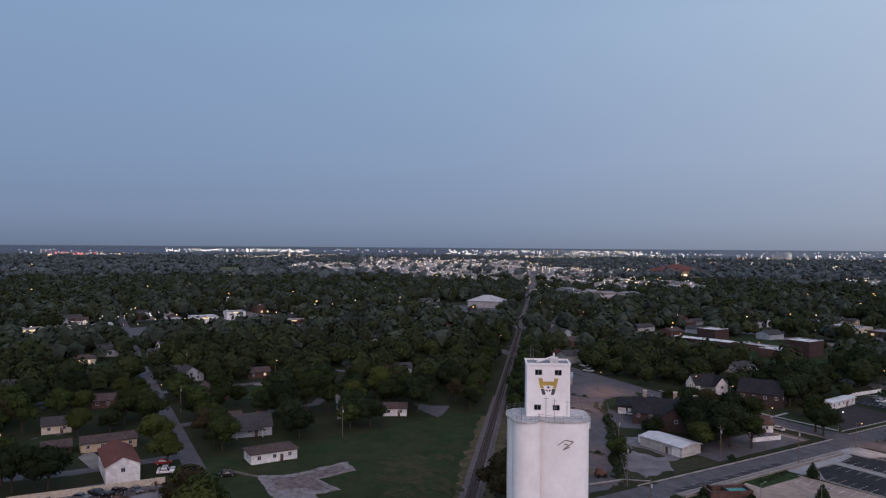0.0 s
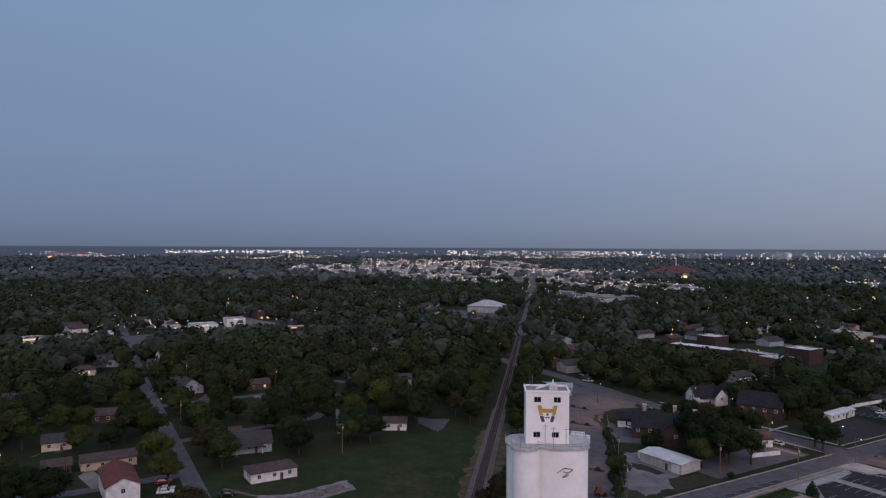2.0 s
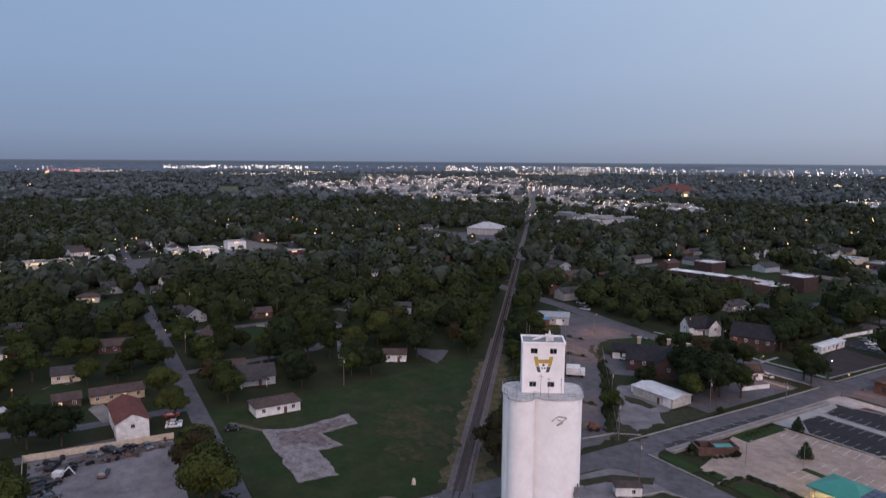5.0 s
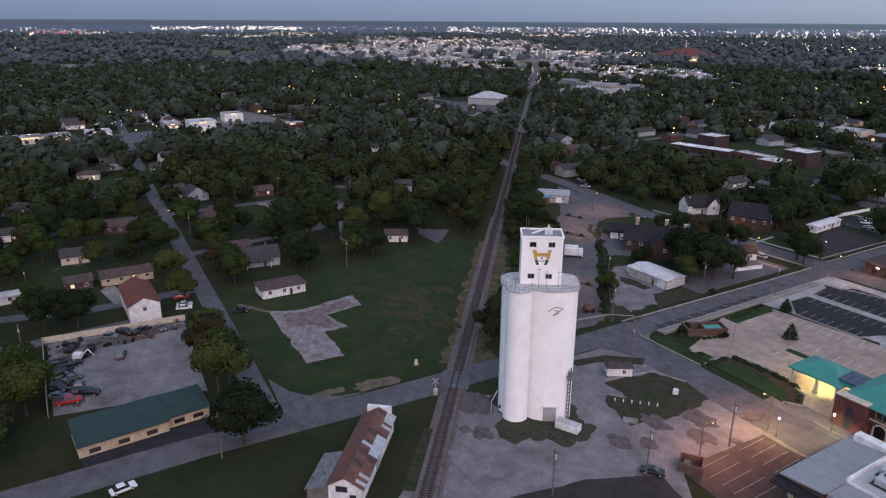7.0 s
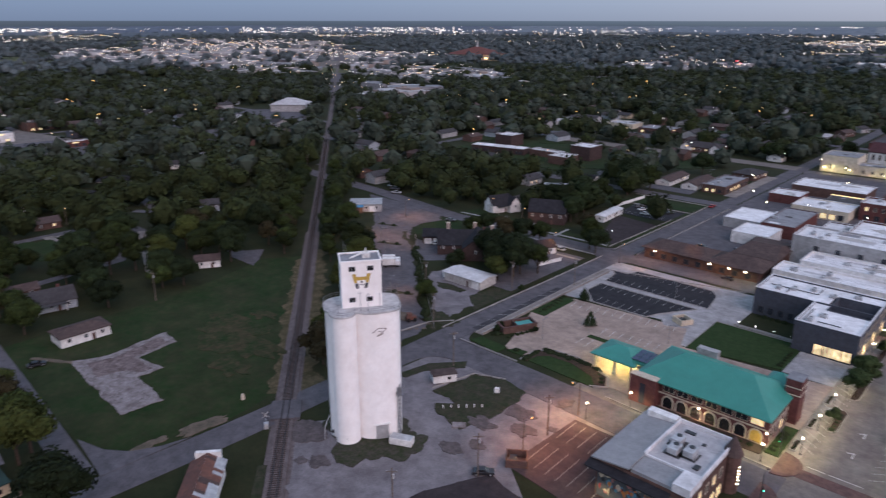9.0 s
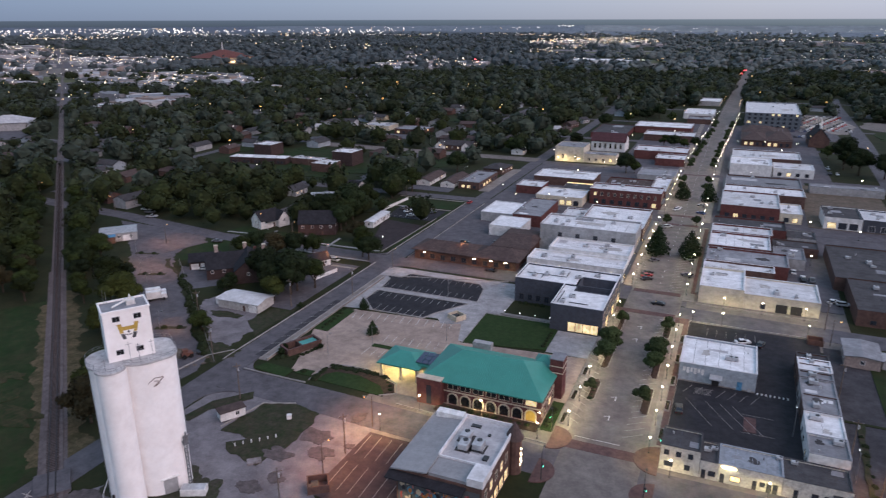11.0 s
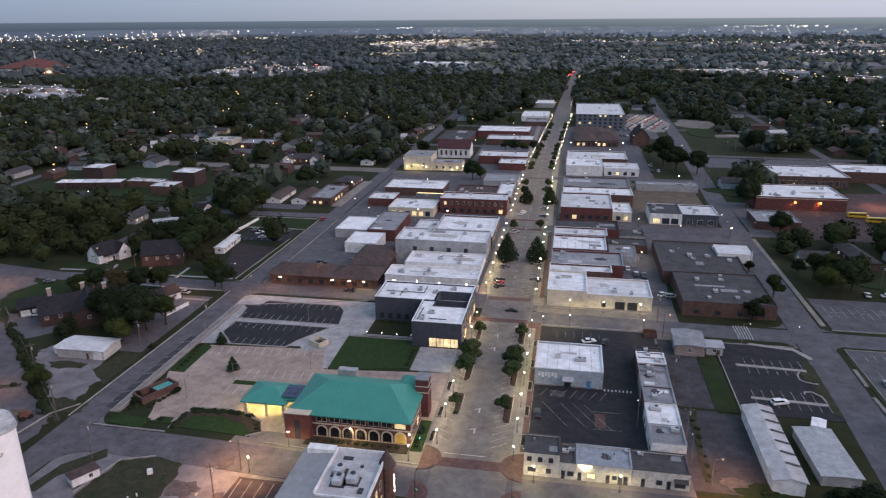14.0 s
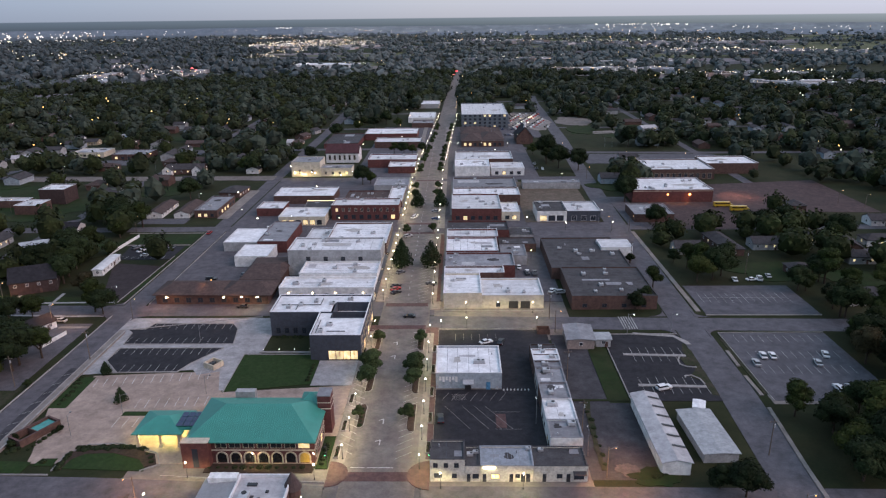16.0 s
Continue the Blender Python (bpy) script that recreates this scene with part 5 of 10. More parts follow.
part("stair_bulkhead", bm, GREYWALL, bank)
bm = bmesh.new()
hip(bm, -17.5, 5.6, -4.5, 17.2, 4.3, 6.6, 5.0)
canopy = part("canopy_roof", bm, TEALROOF, bank, "teal hipped roof over the drive-through")
bm = bmesh.new()
box(bm, -6, 7.5, 4.6, 0.5, 15.5, 5.2)
part("link_roof", bm, TEALROOF, bank)
bm = bmesh.new()
for i in range(4):
    for j in range(3):
        v = box(bm, -6.6 + i * 1.75, 8 + j * 2.1, 5.6, -5.0 + i * 1.75, 9.9 + j * 2.1, 5.66)
        for a in v:
            a.co.z += (a.co.y - 8) * 0.05
part("solar_panel", bm, SOLAR, canopy, "blue solar panels in a steel frame")
for x in (-16.4, -10.5, -5.6):
    for y in (6.6, 16.2):
        bm = bmesh.new()
        box(bm, x - .45, y - .45, 0, x + .45, y + .45, 1.0)
        box(bm, x - .3, y - .3, 1.0, x + .3, y + .3, 4.3)
        part("pillar", bm, STONE, bank)
for x in (-14.5, -11, -7.5):
    for y in (8.5, 11.4, 14.3):
        bm = bmesh.new()
        box(bm, x - .45, y - .3, 4.17, x + .45, y + .3, 4.28)
        part("soffit_lamp", bm, SOFFIT, canopy, "warm lamp under the canopy")

# -- the grey-roofed brick building with a turret and a painted side
annex = thing("corner_building", "brick corner building with grey stepped roof and round turret", "building", 53.5, 22.5)
bm = bmesh.new()
for a in ((0, 0, 18.5, .3), (0, 21.7, 18.5, 22), (0, .3, .3, 21.7), (18.2, .3, 18.5, 21.7)):
    box(bm, a[0], a[1], 0, a[2], a[3], 8.5)
part("wall", bm, BROWNBRICK, annex)
bm = bmesh.new()
v = box(bm, -1.0, -.6, 8.6, 7, 22.2, 8.9)
for a in v:
    a.co.z += 0.7 if a.co.x > 0 else -0.1
part("roof", bm, ANNEXROOF, annex, "grey sloping membrane roof")
bm = bmesh.new()
box(bm, 7, .3, 8.5, 18.2, 21.7, 9.2)
part("flat_roof", bm, ANNEXROOF, annex)
bm = bmesh.new()
for a in ((6.8, 6.0, 7.1, 22.1), (7.1, 21.8, 18.6, 22.1), (18.3, -.1, 18.6, 21.8), (15.4, -.1, 18.3, .2)):
    box(bm, a[0], a[1], 9.0, a[2], a[3], 10.1)
part("parapet", bm, WHITEROOF, annex)
bm = bmesh.new()
box(bm, 0.2, 20.2, 8.8, 6.6, 22.3, 10.3)
part("stair_head", bm, WHITEWALL, annex)
bm = bmesh.new()
rod(bm, (19, 19.5, 0), (19, 19.5, 8.6), 1.7, sides=12)
turret = part("turret", bm, BROWNBRICK, annex, "round brick corner turret")
bm = bmesh.new()
rod(bm, (19, 19.5, 8.6), (19, 19.5, 12.6), 2.1, 0.04, sides=12)
part("turret_roof", bm, BROWNSHINGLE, turret, "conical brown shingled roof")
for k in range(5):
    window_unit(annex, 18.51, 2.2 + 3.3 * k, .6, 2.2, 2.4, "e", LITPANE, DARKMETAL, 2)
    window_unit(annex, 18.51, 2.2 + 3.3 * k, 5.0, 1.3, 1.9, "e", LITPANE if k % 2 else PANE, STONE, 1)
MURAL = [material("mural_blue", (0.08, 0.25, 0.35)), material("mural_orange", (0.55, 0.20, 0.05)), material("mural_red", (0.4, 0.05, 0.05)), material("mural_cream", (0.6, 0.5, 0.35)), material("mural_teal", (0.085, 0.095, 0.10)), material("mural_pink", (0.42, 0.17, 0.16)), material("mural_black", (0.02, 0.02, 0.025))]
mr = random.Random(12)
bm = bmesh.new()
box(bm, .4, -.03, .3, 18.1, 0, 7.4)
panel = part("mural_ground", bm, MURAL[4], annex, "dull grey ground of the wall mural")
for k in range(120):
    bm = bmesh.new()
    x, z, r = mr.uniform(1.2, 17), mr.uniform(1, 6.6), mr.uniform(.25, .95)
    q, a0 = mr.uniform(.45, 1.0), mr.uniform(0, 360)
    prism(bm, [(x + (u - x) * q, z + (v - z)) for u, v in arc(x, z, r, a0, a0 + mr.choice((170, 240, 330)), 9)], 0.031, 0.034 + 0.0008 * k, pose(0, 0, 0, 90, 0, 0))
    part("mural_shape", bm, MURAL[k % len(MURAL)], panel, "painted shape of the wall mural")
for k in range(6):
    bm = bmesh.new()
    box(bm, 20.55, 19.0 + .2 * (k % 2), 2.25 + .75 * k, 20.75, 19.25 + .2 * (k % 2), 2.42 + .75 * k)
    part("sign_lamp", bm, LAMPWARM, turret, "glowing lamp of the corner sign")
for k, (x, y) in enumerate(((63.4, 36.6), (64.2, 33.4), (67.0, 34.4))):
    rooftop_unit(x, y, 9.26, 90, 1.3)
    bm = bmesh.new()
    box(bm, x - 55.2, y - 24.2 - .1 * k, 9.2, x - 51.8, y - 20.8 - .1 * k, 9.24)
    part("roof_pad", bm, DARKROOF, annex, "dark pad under a roof unit")
for x, y, w_, d_ in ((9.2, 18.8, 2.2, 1.0), (15.6, 8.0, 1.1, 1.6), (13.8, 16.6, .7, .7), (12.6, 9.6, 1.8, .12), (14.6, 10.6, .12, 2.4)):
    bm = bmesh.new()
    box(bm, x, y, 9.2, x + w_, y + d_, 9.5)
    part("roof_curb", bm, DARKMETAL if w_ > .5 and d_ > .5 else ZINC, annex, "low dark curb or pipe on the roof")
bm = bmesh.new()
box(bm, 7.1, 6.3, 9.2, 18.3, 21.8, 9.215)
part("inner_roof", bm, PALEROOF, annex, "pale membrane inside the low parapet")
bm = bmesh.new()
box(bm, 7.1, 6.0, 9.2, 15.4, 6.3, 9.62)
part("low_parapet", bm, WHITEROOF, annex, "low white parapet across the roof")
bm = bmesh.new()
box(bm, 15.4, -.25, 8.8, 18.8, 5.2, 10.5)
part("parapet_block", bm, WHITEROOF, annex, "white boxed parapet at the corner")
bm = bmesh.new()
v = box(bm, -1.4, -2.6, 7.5, 15.3, -.05, 7.7)
for q in v:
    q.co.z += .35 if q.co.y > -1 else 0
part("front_canopy", bm, BLACKSHINGLE, annex, "dark lean-to roof over the mural")

# -- east side of the main street, from the camera outwards
strip_shop = lambda label, x0, x1, h, wall, roof: block("shop", label, "shop", x0, 55.4, x1, 63.4, h, wall, roof, 0.3, 0)
OLDCREAM = material("old_cream_paint", (0.60, 0.57, 0.50), 0.85, (0.40, 0.37, 0.32), 0.5, 3.0, 0.1)


def shop_front(b, x0, pieces):
    """Doors and windows of a shop front, each by its place along the street, width, sill and height."""
    for kind, x, w, z, h in pieces:
        if kind == "door":
            bm = bmesh.new()
            box(bm, x - w / 2 - x0, -.07, .02, x + w / 2 - x0, 0, h)
            dr_ = part("door", bm, DARKMETAL, b, "dark shop door")
            bm = bmesh.new()
            box(bm, x - w / 2 + .12 - x0, -.09, 1.0, x + w / 2 - .12 - x0, -.071, h - .15)
            part("door_pane", bm, PANE, dr_)
        else:
            window_unit(b, x - x0, -.01, z, w, h, "s", LITPANE if kind == "lit" else PANE, DARKMETAL, 1)


b, w, d = strip_shop("two-storey cream corner shop with a dark roof", 102, 110.3, 6.2, OLDCREAM, DARKROOF)
shop_front(b, 102, [("window", 103.3, .9, 4.0, 1.1), ("window", 105.8, .9, 4.0, 1.1), ("window", 108.3, .9, 4.0, 1.1), ("window", 103.9, 1.7, 1.2, 1.1), ("window", 107.8, 1.0, 1.1, 1.1)])
row_of_windows(b, w, d, "w", 3.8, 2, 1.0, 1.1, 0, DARKMETAL)
b, w, d = strip_shop("narrow low cream shop with a dark roof", 110.4, 114, 4.4, OLDCREAM, DARKROOF)
shop_front(b, 110.4, [("door", 111.2, .9, 0, 2.2), ("window", 112.9, 1.3, 1.0, 1.1)])
b, w, d = strip_shop("low cream shop with pale grey metal roof and lit front", 114.1, 126.7, 4.5, OLDCREAM, SHEDMETAL)
shop_front(b, 114.1, [("door", 115, .9, 0, 2.2), ("lit", 117.6, 1.9, .9, 1.2), ("door", 121.4, .9, 0, 2.2), ("window", 122.9, .9, 1.2, .9), ("door", 124.2, 1.0, 0, 2.3), ("door", 125.4, 1.0, 0, 2.3)])
bm = bmesh.new()
for k in range(1, 14):
    box(bm, .95 * k - .03, .35, 4.2, .95 * k + .03, 7.7, 4.25)
part("roof_rib", bm, SHEDMETAL, b)
bm = bmesh.new()
box(bm, .6, -.35, 3.9, 3.4, -.1, 4.05)
part("wall_lamp", bm, LAMPWARM, b, "bright lamp strip over the shop front")
b, w, d = strip_shop("low cream shop with a brown-black roof", 126.8, 139.6, 4.4, OLDCREAM, DARKROOF)
shop_front(b, 126.8, [("door", 129.3, .9, 0, 2.2), ("window", 132.9, 1.1, 1.1, 1.0), ("door", 135, .9, 0, 2.2), ("window", 137.5, 2.2, .8, 1.4)])
bm = bmesh.new()
v = box(bm, 9.2, -1.1, 2.4, 12.4, 0, 2.5)
for q in v:
    q.co.z += .5 if q.co.y > -.5 else 0
part("awning", bm, DARKMETAL, b, "dark sloping awning")
rooftop_unit(111.6, 60, 4.1, 0, .7), rooftop_unit(113, 61, 4.1, 0, .6), rooftop_unit(126, 62.4, 4.2, 0, .6), rooftop_unit(129, 62, 4.1, 0, .6)
b, w, d = block("shop", "grey-blue shop with a white flat roof and a door canopy", "shop", 102.2, 98.6, 121.8, 116.5, 5.6, BLUEWALL, WHITEROOF, 0.5, 0)
row_of_windows(b, w, d, "w", .6, 4, 2.6, 2.4, 0.7, DARKMETAL, 2)
for x, ww, hh, mt, nm in ((9.6, 1.9, 2.2, DARKMETAL, "dark double door under the canopy"), (15.6, 1.3, 2.6, MURALBLUE, "bright blue side door"), (18.2, .8, 1.2, GREYWALL, "grey vent panel")):
    bm = bmesh.new()
    box(bm, x - ww / 2, -.06, .05, x + ww / 2, 0, hh)
    part("door", bm, mt, b, nm)
bm = bmesh.new()
box(bm, .2, -.04, 0, 19.4, 0, .5)
part("plinth", bm, CONCRETE, b)
bm = bmesh.new()
box(bm, -.12, .05, .3, 0, 5, 4.6)
part("brick_pier", bm, BROWNBRICK, b, "brown brick pier on the street front")
bm = bmesh.new()
for k in range(6):
    box(bm, 1.0 + k * .95, -.05, 3.2 - .5 * (k % 2), 1.7 + k * .95, 0, 4.4)
part("sign_bars", bm, WHITEWALL, b, "white sign bars on the wall")
bm = bmesh.new()
v = box(bm, 8, -1.8, 2.6, 11.2, 0, 3.4)
for q in v:
    q.co.z -= .5 if q.co.y < -1 and q.co.z > 3 else 0
part("door_canopy", bm, ZINC, b)
rooftop_unit(114.6, 106, 5.1, 0, .9), rooftop_unit(116, 106, 5.1, 0, .9)
for (y0, y1, h, wall, roof, lab) in ((66, 74.4, 5.2, WHITEWALL, GREYROOF, "narrow back building with a white end wall and a grey roof"), (74.5, 85, 5.0, WHITEWALL, WHITEROOF, "narrow back building with a white patched roof"), (85.1, 94, 5.2, BROWNBRICK, GREYROOF, "narrow brick back building with a grey roof"), (94.1, 103, 5.0, GREYWALL, GREYROOF, "narrow grey back building"), (103.1, 107, 5.2, BROWNBRICK, GREYROOF, "narrow brick building with a grey strip of roof"), (107.1, 111.4, 5.4, BROWNBRICK, WHITEROOF, "narrow brick building with a white strip of roof"), (111.5, 115, 5.2, BROWNBRICK, WHITEROOF, "narrow brick building with a white roof"), (115.1, 119, 5.0, BROWNBRICK, DARKROOF, "narrow brick building at the end of the row")):
    b, w, d = block("back_building", lab, "building", 132, y0, 140.2, y1, h, wall, roof, 0.3, 1)
    row_of_windows(b, w, d, "w", 1.0, 2, 1.0, 1.2, 0.15, DARKMETAL)
patch("hatch", rect(119.2, 78, 122, 85), BRICKPAVE, "dark red-brown patch of old paving", 0.042, "paving")
be = thing("bin_enclosure", "brown board enclosure for bins at the lane", "enclosure", 136.6, 136.4, 0, 0)
for a in ((0, 0, 4.4, .15), (0, 3.2, 4.4, 3.35), (0, .15, .15, 3.2), (4.25, .15, 4.4, 3.2)):
    bm = bmesh.new()
    box(bm, a[0], a[1], 0, a[2], a[3], 1.8)
    part("side", bm, BROWNBRICK, be)
bl = thing("bollard_row", "row of short white bollards across the car park", "bollards", 122.4, 98, 0.05)
for k in range(8):
    bm = bmesh.new()
    rod(bm, (k * 1.05, 0, 0), (k * 1.05, 0, .55), .2, sides=8)
    part("bollard", bm, WHITEWALL, bl)
b, w, d = shop("tan corner shop with a pale blank side wall", 103.5, 159.5, 118, 181, 6.4, CREAMWALL, WHITEROOF, "w", 2)
b, w, d = block("shop", "low cream shop with a white roof and garage doors", "shop", 118.1, 159.5, 141.5, 177.5, 5.4, CREAMWALL, WHITEROOF, 0.5, 3)
for x in (12, 16.5):
    bm = bmesh.new()
    box(bm, x - 1.8, -.06, 0, x + 1.8, 0, 3)
    part("garage_door", bm, DARKMETAL, b, "dark garage door")
row_of_windows(b, w, d, "s", .8, 2, 1.4, 1.6, 0.3, DARKMETAL, 1, .6)
shop("brick shop with a white roof", 103.5, 181.1, 128, 189, 6.6, BROWNBRICK, WHITEROOF, "w", 2)
shop("red brick shop with a patched grey roof", 103.8, 189.1, 133, 206, 6.8, REDBRICK, GREYROOF, "w", 4, 1, .6)
shop("narrow red brick shop with a white roof", 104, 206.1, 127, 226, 7.6, REDBRICK, WHITEROOF, "w", 3)
shop("dark red brick shop with a dark roof", 104, 226.1, 128, 238, 8.0, REDBRICK, WHITEROOF, "w", 1, 2)
shop("brick corner shop with a dark grey roof", 104, 238.1, 134, 254, 7.4, REDBRICK, DARKROOF, "w", 2, 2)
for x0, y0, x1, y1, h, wl_, rf in ((128.5, 208, 140, 224, 4.5, GREYWALL, GREYROOF), (128.5, 226, 146, 236, 4.2, BROWNBRICK, DARKROOF), (134.5, 239, 146, 252, 4.6, GREYWALL, DARKROOF)):
    b, w, d = block("back_building", "low grey building behind the shops", "building", x0, y0, x1, y1, h, wl_, rf, 0.4, 1)
    row_of_windows(b, w, d, "e", 1.0, 3, 1.2, 1.2, 0.2, DARKMETAL)
b, w, d = shop("red brick corner shop with a white roof and lit front", 106, 279, 133, 312, 7.0, REDBRICK, WHITEROOF, "w", 6, 1, .5)
row_of_windows(b, w, d, "s", .8, 6, 2.0, 2.0, 0.2, DARKMETAL)
b, w, d = block("shop", "low cream shop with a white roof", "shop", 133.1, 279.5, 143, 300, 5, CREAMWALL, WHITEROOF, .5, 1)
row_of_windows(b, w, d, "s", .8, 2, 2.0, 2.0, 0.3, DARKMETAL)
shop("long shop with a white roof", 106.5, 312.1, 146, 331, 6.4, BROWNBRICK, WHITEROOF, "w", 4)
shop("shop with a grey flat roof", 106.5, 336, 146, 362, 5.6, BROWNBRICK, GREYROOF, "w", 2)
shop("white-walled corner shop with lit sides", 107.5, 391, 132, 418, 7.0, WHITEWALL, WHITEROOF, "w", 4)
b, w, d = block("shop", "white-walled shop with a lit side", "shop", 133, 393, 156, 412, 5.5, WHITEWALL, WHITEROOF, .5, 2)
row_of_windows(b, w, d, "s", .8, 4, 2.2, 2.0, 0.4, DARKMETAL)
shop("shop with a white patched roof", 108, 420, 150, 450, 6.6, BROWNBRICK, WHITEROOF, "w", 5)
b, w, d = block("hall", "brown brick hall with lit windows", "hall", 113, 507, 149, 586, 4.8, BROWNBRICK, BROWNSHINGLE, .3, 0, BROWNSHINGLE)
row_of_windows(b, w, d, "s", .8, 8, 2.0, 2.4, 0.3, DARKMETAL)
for a in ((-.8, -.8, 18, 40), (17, 6, w + .8, 52), (-.8, 41, 26, d + .8)):
    bm = bmesh.new()
    hip(bm, a[0], a[1], a[2], a[3], 4.6, 8.4, 8)
    part("hipped_roof", bm, BROWNSHINGLE, b)
b, w, d = block("apartment_building", "grey four-storey apartment block with white roofs", "apartment building", 114, 608, 160, 702, 14, APTWALL, WHITEROOF, .8, 6)
for fl in range(4):
    row_of_windows(b, w, d, "s", 1.2 + 3.5 * fl, 9, 2.0, 1.8, 0.15, DARKMETAL)
    row_of_windows(b, w, d, "w", 1.2 + 3.5 * fl, 10, 2.0, 1.8, 0.15, DARKMETAL)

chapel = thing("chapel", "brown brick chapel with a steep dark roof and white spire", "chapel", 168, 532, 0, 90)
bm = bmesh.new()
prism(bm, [(-7, 0), (7, 0), (7, 6), (0, 14), (-7, 6)], -14, 14, Matrix(((0, 0, 1, 0), (1, 0, 0, 0), (0, 1, 0, 0), (0, 0, 0, 1))))
part("wall", bm, BROWNBRICK, chapel)
bm = bmesh.new()
prism(bm, [(-7.8, 5.4), (0, 14.3), (7.8, 5.4), (7.8, 5.8), (0, 14.8), (-7.8, 5.8)], -14.4, 14.4, Matrix(((0, 0, 1, 0), (1, 0, 0, 0), (0, 1, 0, 0), (0, 0, 0, 1))))
part("roof", bm, BLACKSHINGLE, chapel)
bm = bmesh.new()
rod(bm, (-10, 0, 13.5), (-10, 0, 22), 1.1, .1, 8)
part("spire", bm, WHITEWALL, chapel)
for k in range(4):
    window_unit(chapel, -9 + 6 * k, -7.01, 1.2, 1.2, 2.8, "s", PANE, STONE, 1)

# -- west side of the main street 
b, w, d = shop("long low brick shop with a white roof and lit side", 38.5, 168, 76, 180, 5.4, WHITEWALL, WHITEROOF, "e", 5, 1, .6)
row_of_windows(b, w, d, "s", 1.2, 7, 1.3, 1.6, 0.25, DARKMETAL)
for x in (3.5, 13, 22, 33):
    bm = bmesh.new()
    box(bm, x, -.3, 3.0, x + .4, -.05, 3.2)
    part("wall_lamp", bm, LAMPWARM, b, "bright wall lamp")
b, w, d = shop("long shop with a white roof", 44, 180.1, 76, 195, 6.8, WHITEWALL, WHITEROOF, "e", 4, 1, .6)
b, w, d = shop("three-storey weathered grey concrete block with a white roof", 36, 196, 76, 214, 11.5, GREYWALL, WHITEROOF, "e", 8, 2, .5)
row_of_windows(b, w, d, "s", 6.0, 4, 1.6, 2.4, 0.0, DARKMETAL, 2, 5)
b, w, d = shop("large shop with a white roof and brick front", 48, 216, 76.4, 250, 8.0, BROWNBRICK, WHITEROOF, "e", 9, 2, .6)
b, w, d = block("back_building", "small building with a white flat roof", "building", 36.5, 230, 47.8, 247, 6, BROWNBRICK, WHITEROOF, .4, 1)
b, w, d = shop("two-storey red brick corner shop with a row of windows", 40, 282, 77, 297, 8.6, REDBRICK, WHITEROOF, "e", 5, 2, .5)
row_of_windows(b, w, d, "s", 5.0, 10, 1.2, 1.8, 0.1, STONE)
row_of_windows(b, w, d, "s", .8, 8, 2.0, 2.2, 0.25, DARKMETAL)
block("back_building", "red brick building with a maroon roof behind the shops", "building", 44, 297.1, 68.8, 322, 7.0, REDBRICK, BROWNSHINGLE, .5, 4)
shop("narrow shop with a white roof", 69, 297.1, 77.6, 334, 6.6, BROWNBRICK, WHITEROOF, "e", 3, 2)
shop("shop with a grey metal roof", 57, 338, 78.5, 360, 6.4, GREYWALL, GREYROOF, "e", 3)
shop("low brick corner shop with a white roof", 60, 402, 79, 421, 5, REDBRICK, WHITEROOF, "e", 4)
shop("brick shop with a pale roof", 43, 422, 79, 444, 6.2, REDBRICK, WHITEROOF, "e", 5)
shop("low brick shop with a white roof", 39, 504, 78, 527, 5.2, BROWNBRICK, WHITEROOF, "e", 3)
shop("low brick shop with a lit front", 64, 617, 85, 641, 4.6, BROWNBRICK, GREYROOF, "e", 2, 1, .7)
shop("low pale shop with a white roof", 58, 652, 86, 697, 5.2, WHITEWALL, WHITEROOF, "e", 2)
shop("low grey shop among trees", 57, 772, 88, 810, 5.2, GREYWALL, WHITEROOF, "e", 2)
b, w, d = block("hall", "long brown brick hall with dark hipped roofs and a lit porch", "hall", -9, 164.5, 35, 178, 4.4, BROWNBRICK, BROWNSHINGLE, .3, 0, BROWNSHINGLE)
row_of_windows(b, w, d, "s", .8, 9, 1.8, 1.8, 0.25, DARKMETAL)
bm = bmesh.new()
hip(bm, -.8, -1.5, 27, d + .8, 4.2, 7.0, 6)
part("hipped_roof", bm, BROWNSHINGLE, b)
bm = bmesh.new()
hip(bm, 25, -2.2, w + 2, d + .6, 4.3, 7.3, 6)
part("hipped_roof", bm, BROWNSHINGLE, b, "higher hipped roof over the lit porch")
for x in (5, 27, 34, 40):
    bm = bmesh.new()
    box(bm, x, -2.5, 3.7, x + .8, -2.25, 3.95)
    part("porch_lamp", bm, LAMPWARM, b, "warm lamp under the eaves")
b, w, d = block("hall", "brown shingled hall beside the car park", "hall", 20, 179, 36, 206, 4.8, BROWNBRICK, BROWNSHINGLE, .3, 0, BROWNSHINGLE)
bm = bmesh.new()
hip(bm, -.6, -.6, w + .6, d + .6, 4.5, 6.8, 3)
part("hipped_roof", bm, BROWNSHINGLE, b)
b, w, d = block("warehouse", "low warehouse with a grey roof and red side", "warehouse", 14, 227, 28, 261, 5.6, REDBRICK, GREYROOF, .3, 2)
b, w, d = block("warehouse", "white metal store with a pale roof", "warehouse", 9, 207, 24, 224, 5, WHITEWALL, WHITEROOF, .2, 0)
b, w, d = block("warehouse", "white metal store with a pale roof", "warehouse", -3, 229, 13.8, 252, 4.5, GREYWALL, WHITEROOF, .2, 0)
b, w, d = block("filling_station", "filling station with white canopy and warm edge lights", "filling station", 13, 272, 38, 291, 5, CREAMWALL, WHITEROOF, .4, 2)
row_of_windows(b, w, d, "s", .6, 6, 2.4, 2.4, 0.4, DARKMETAL)
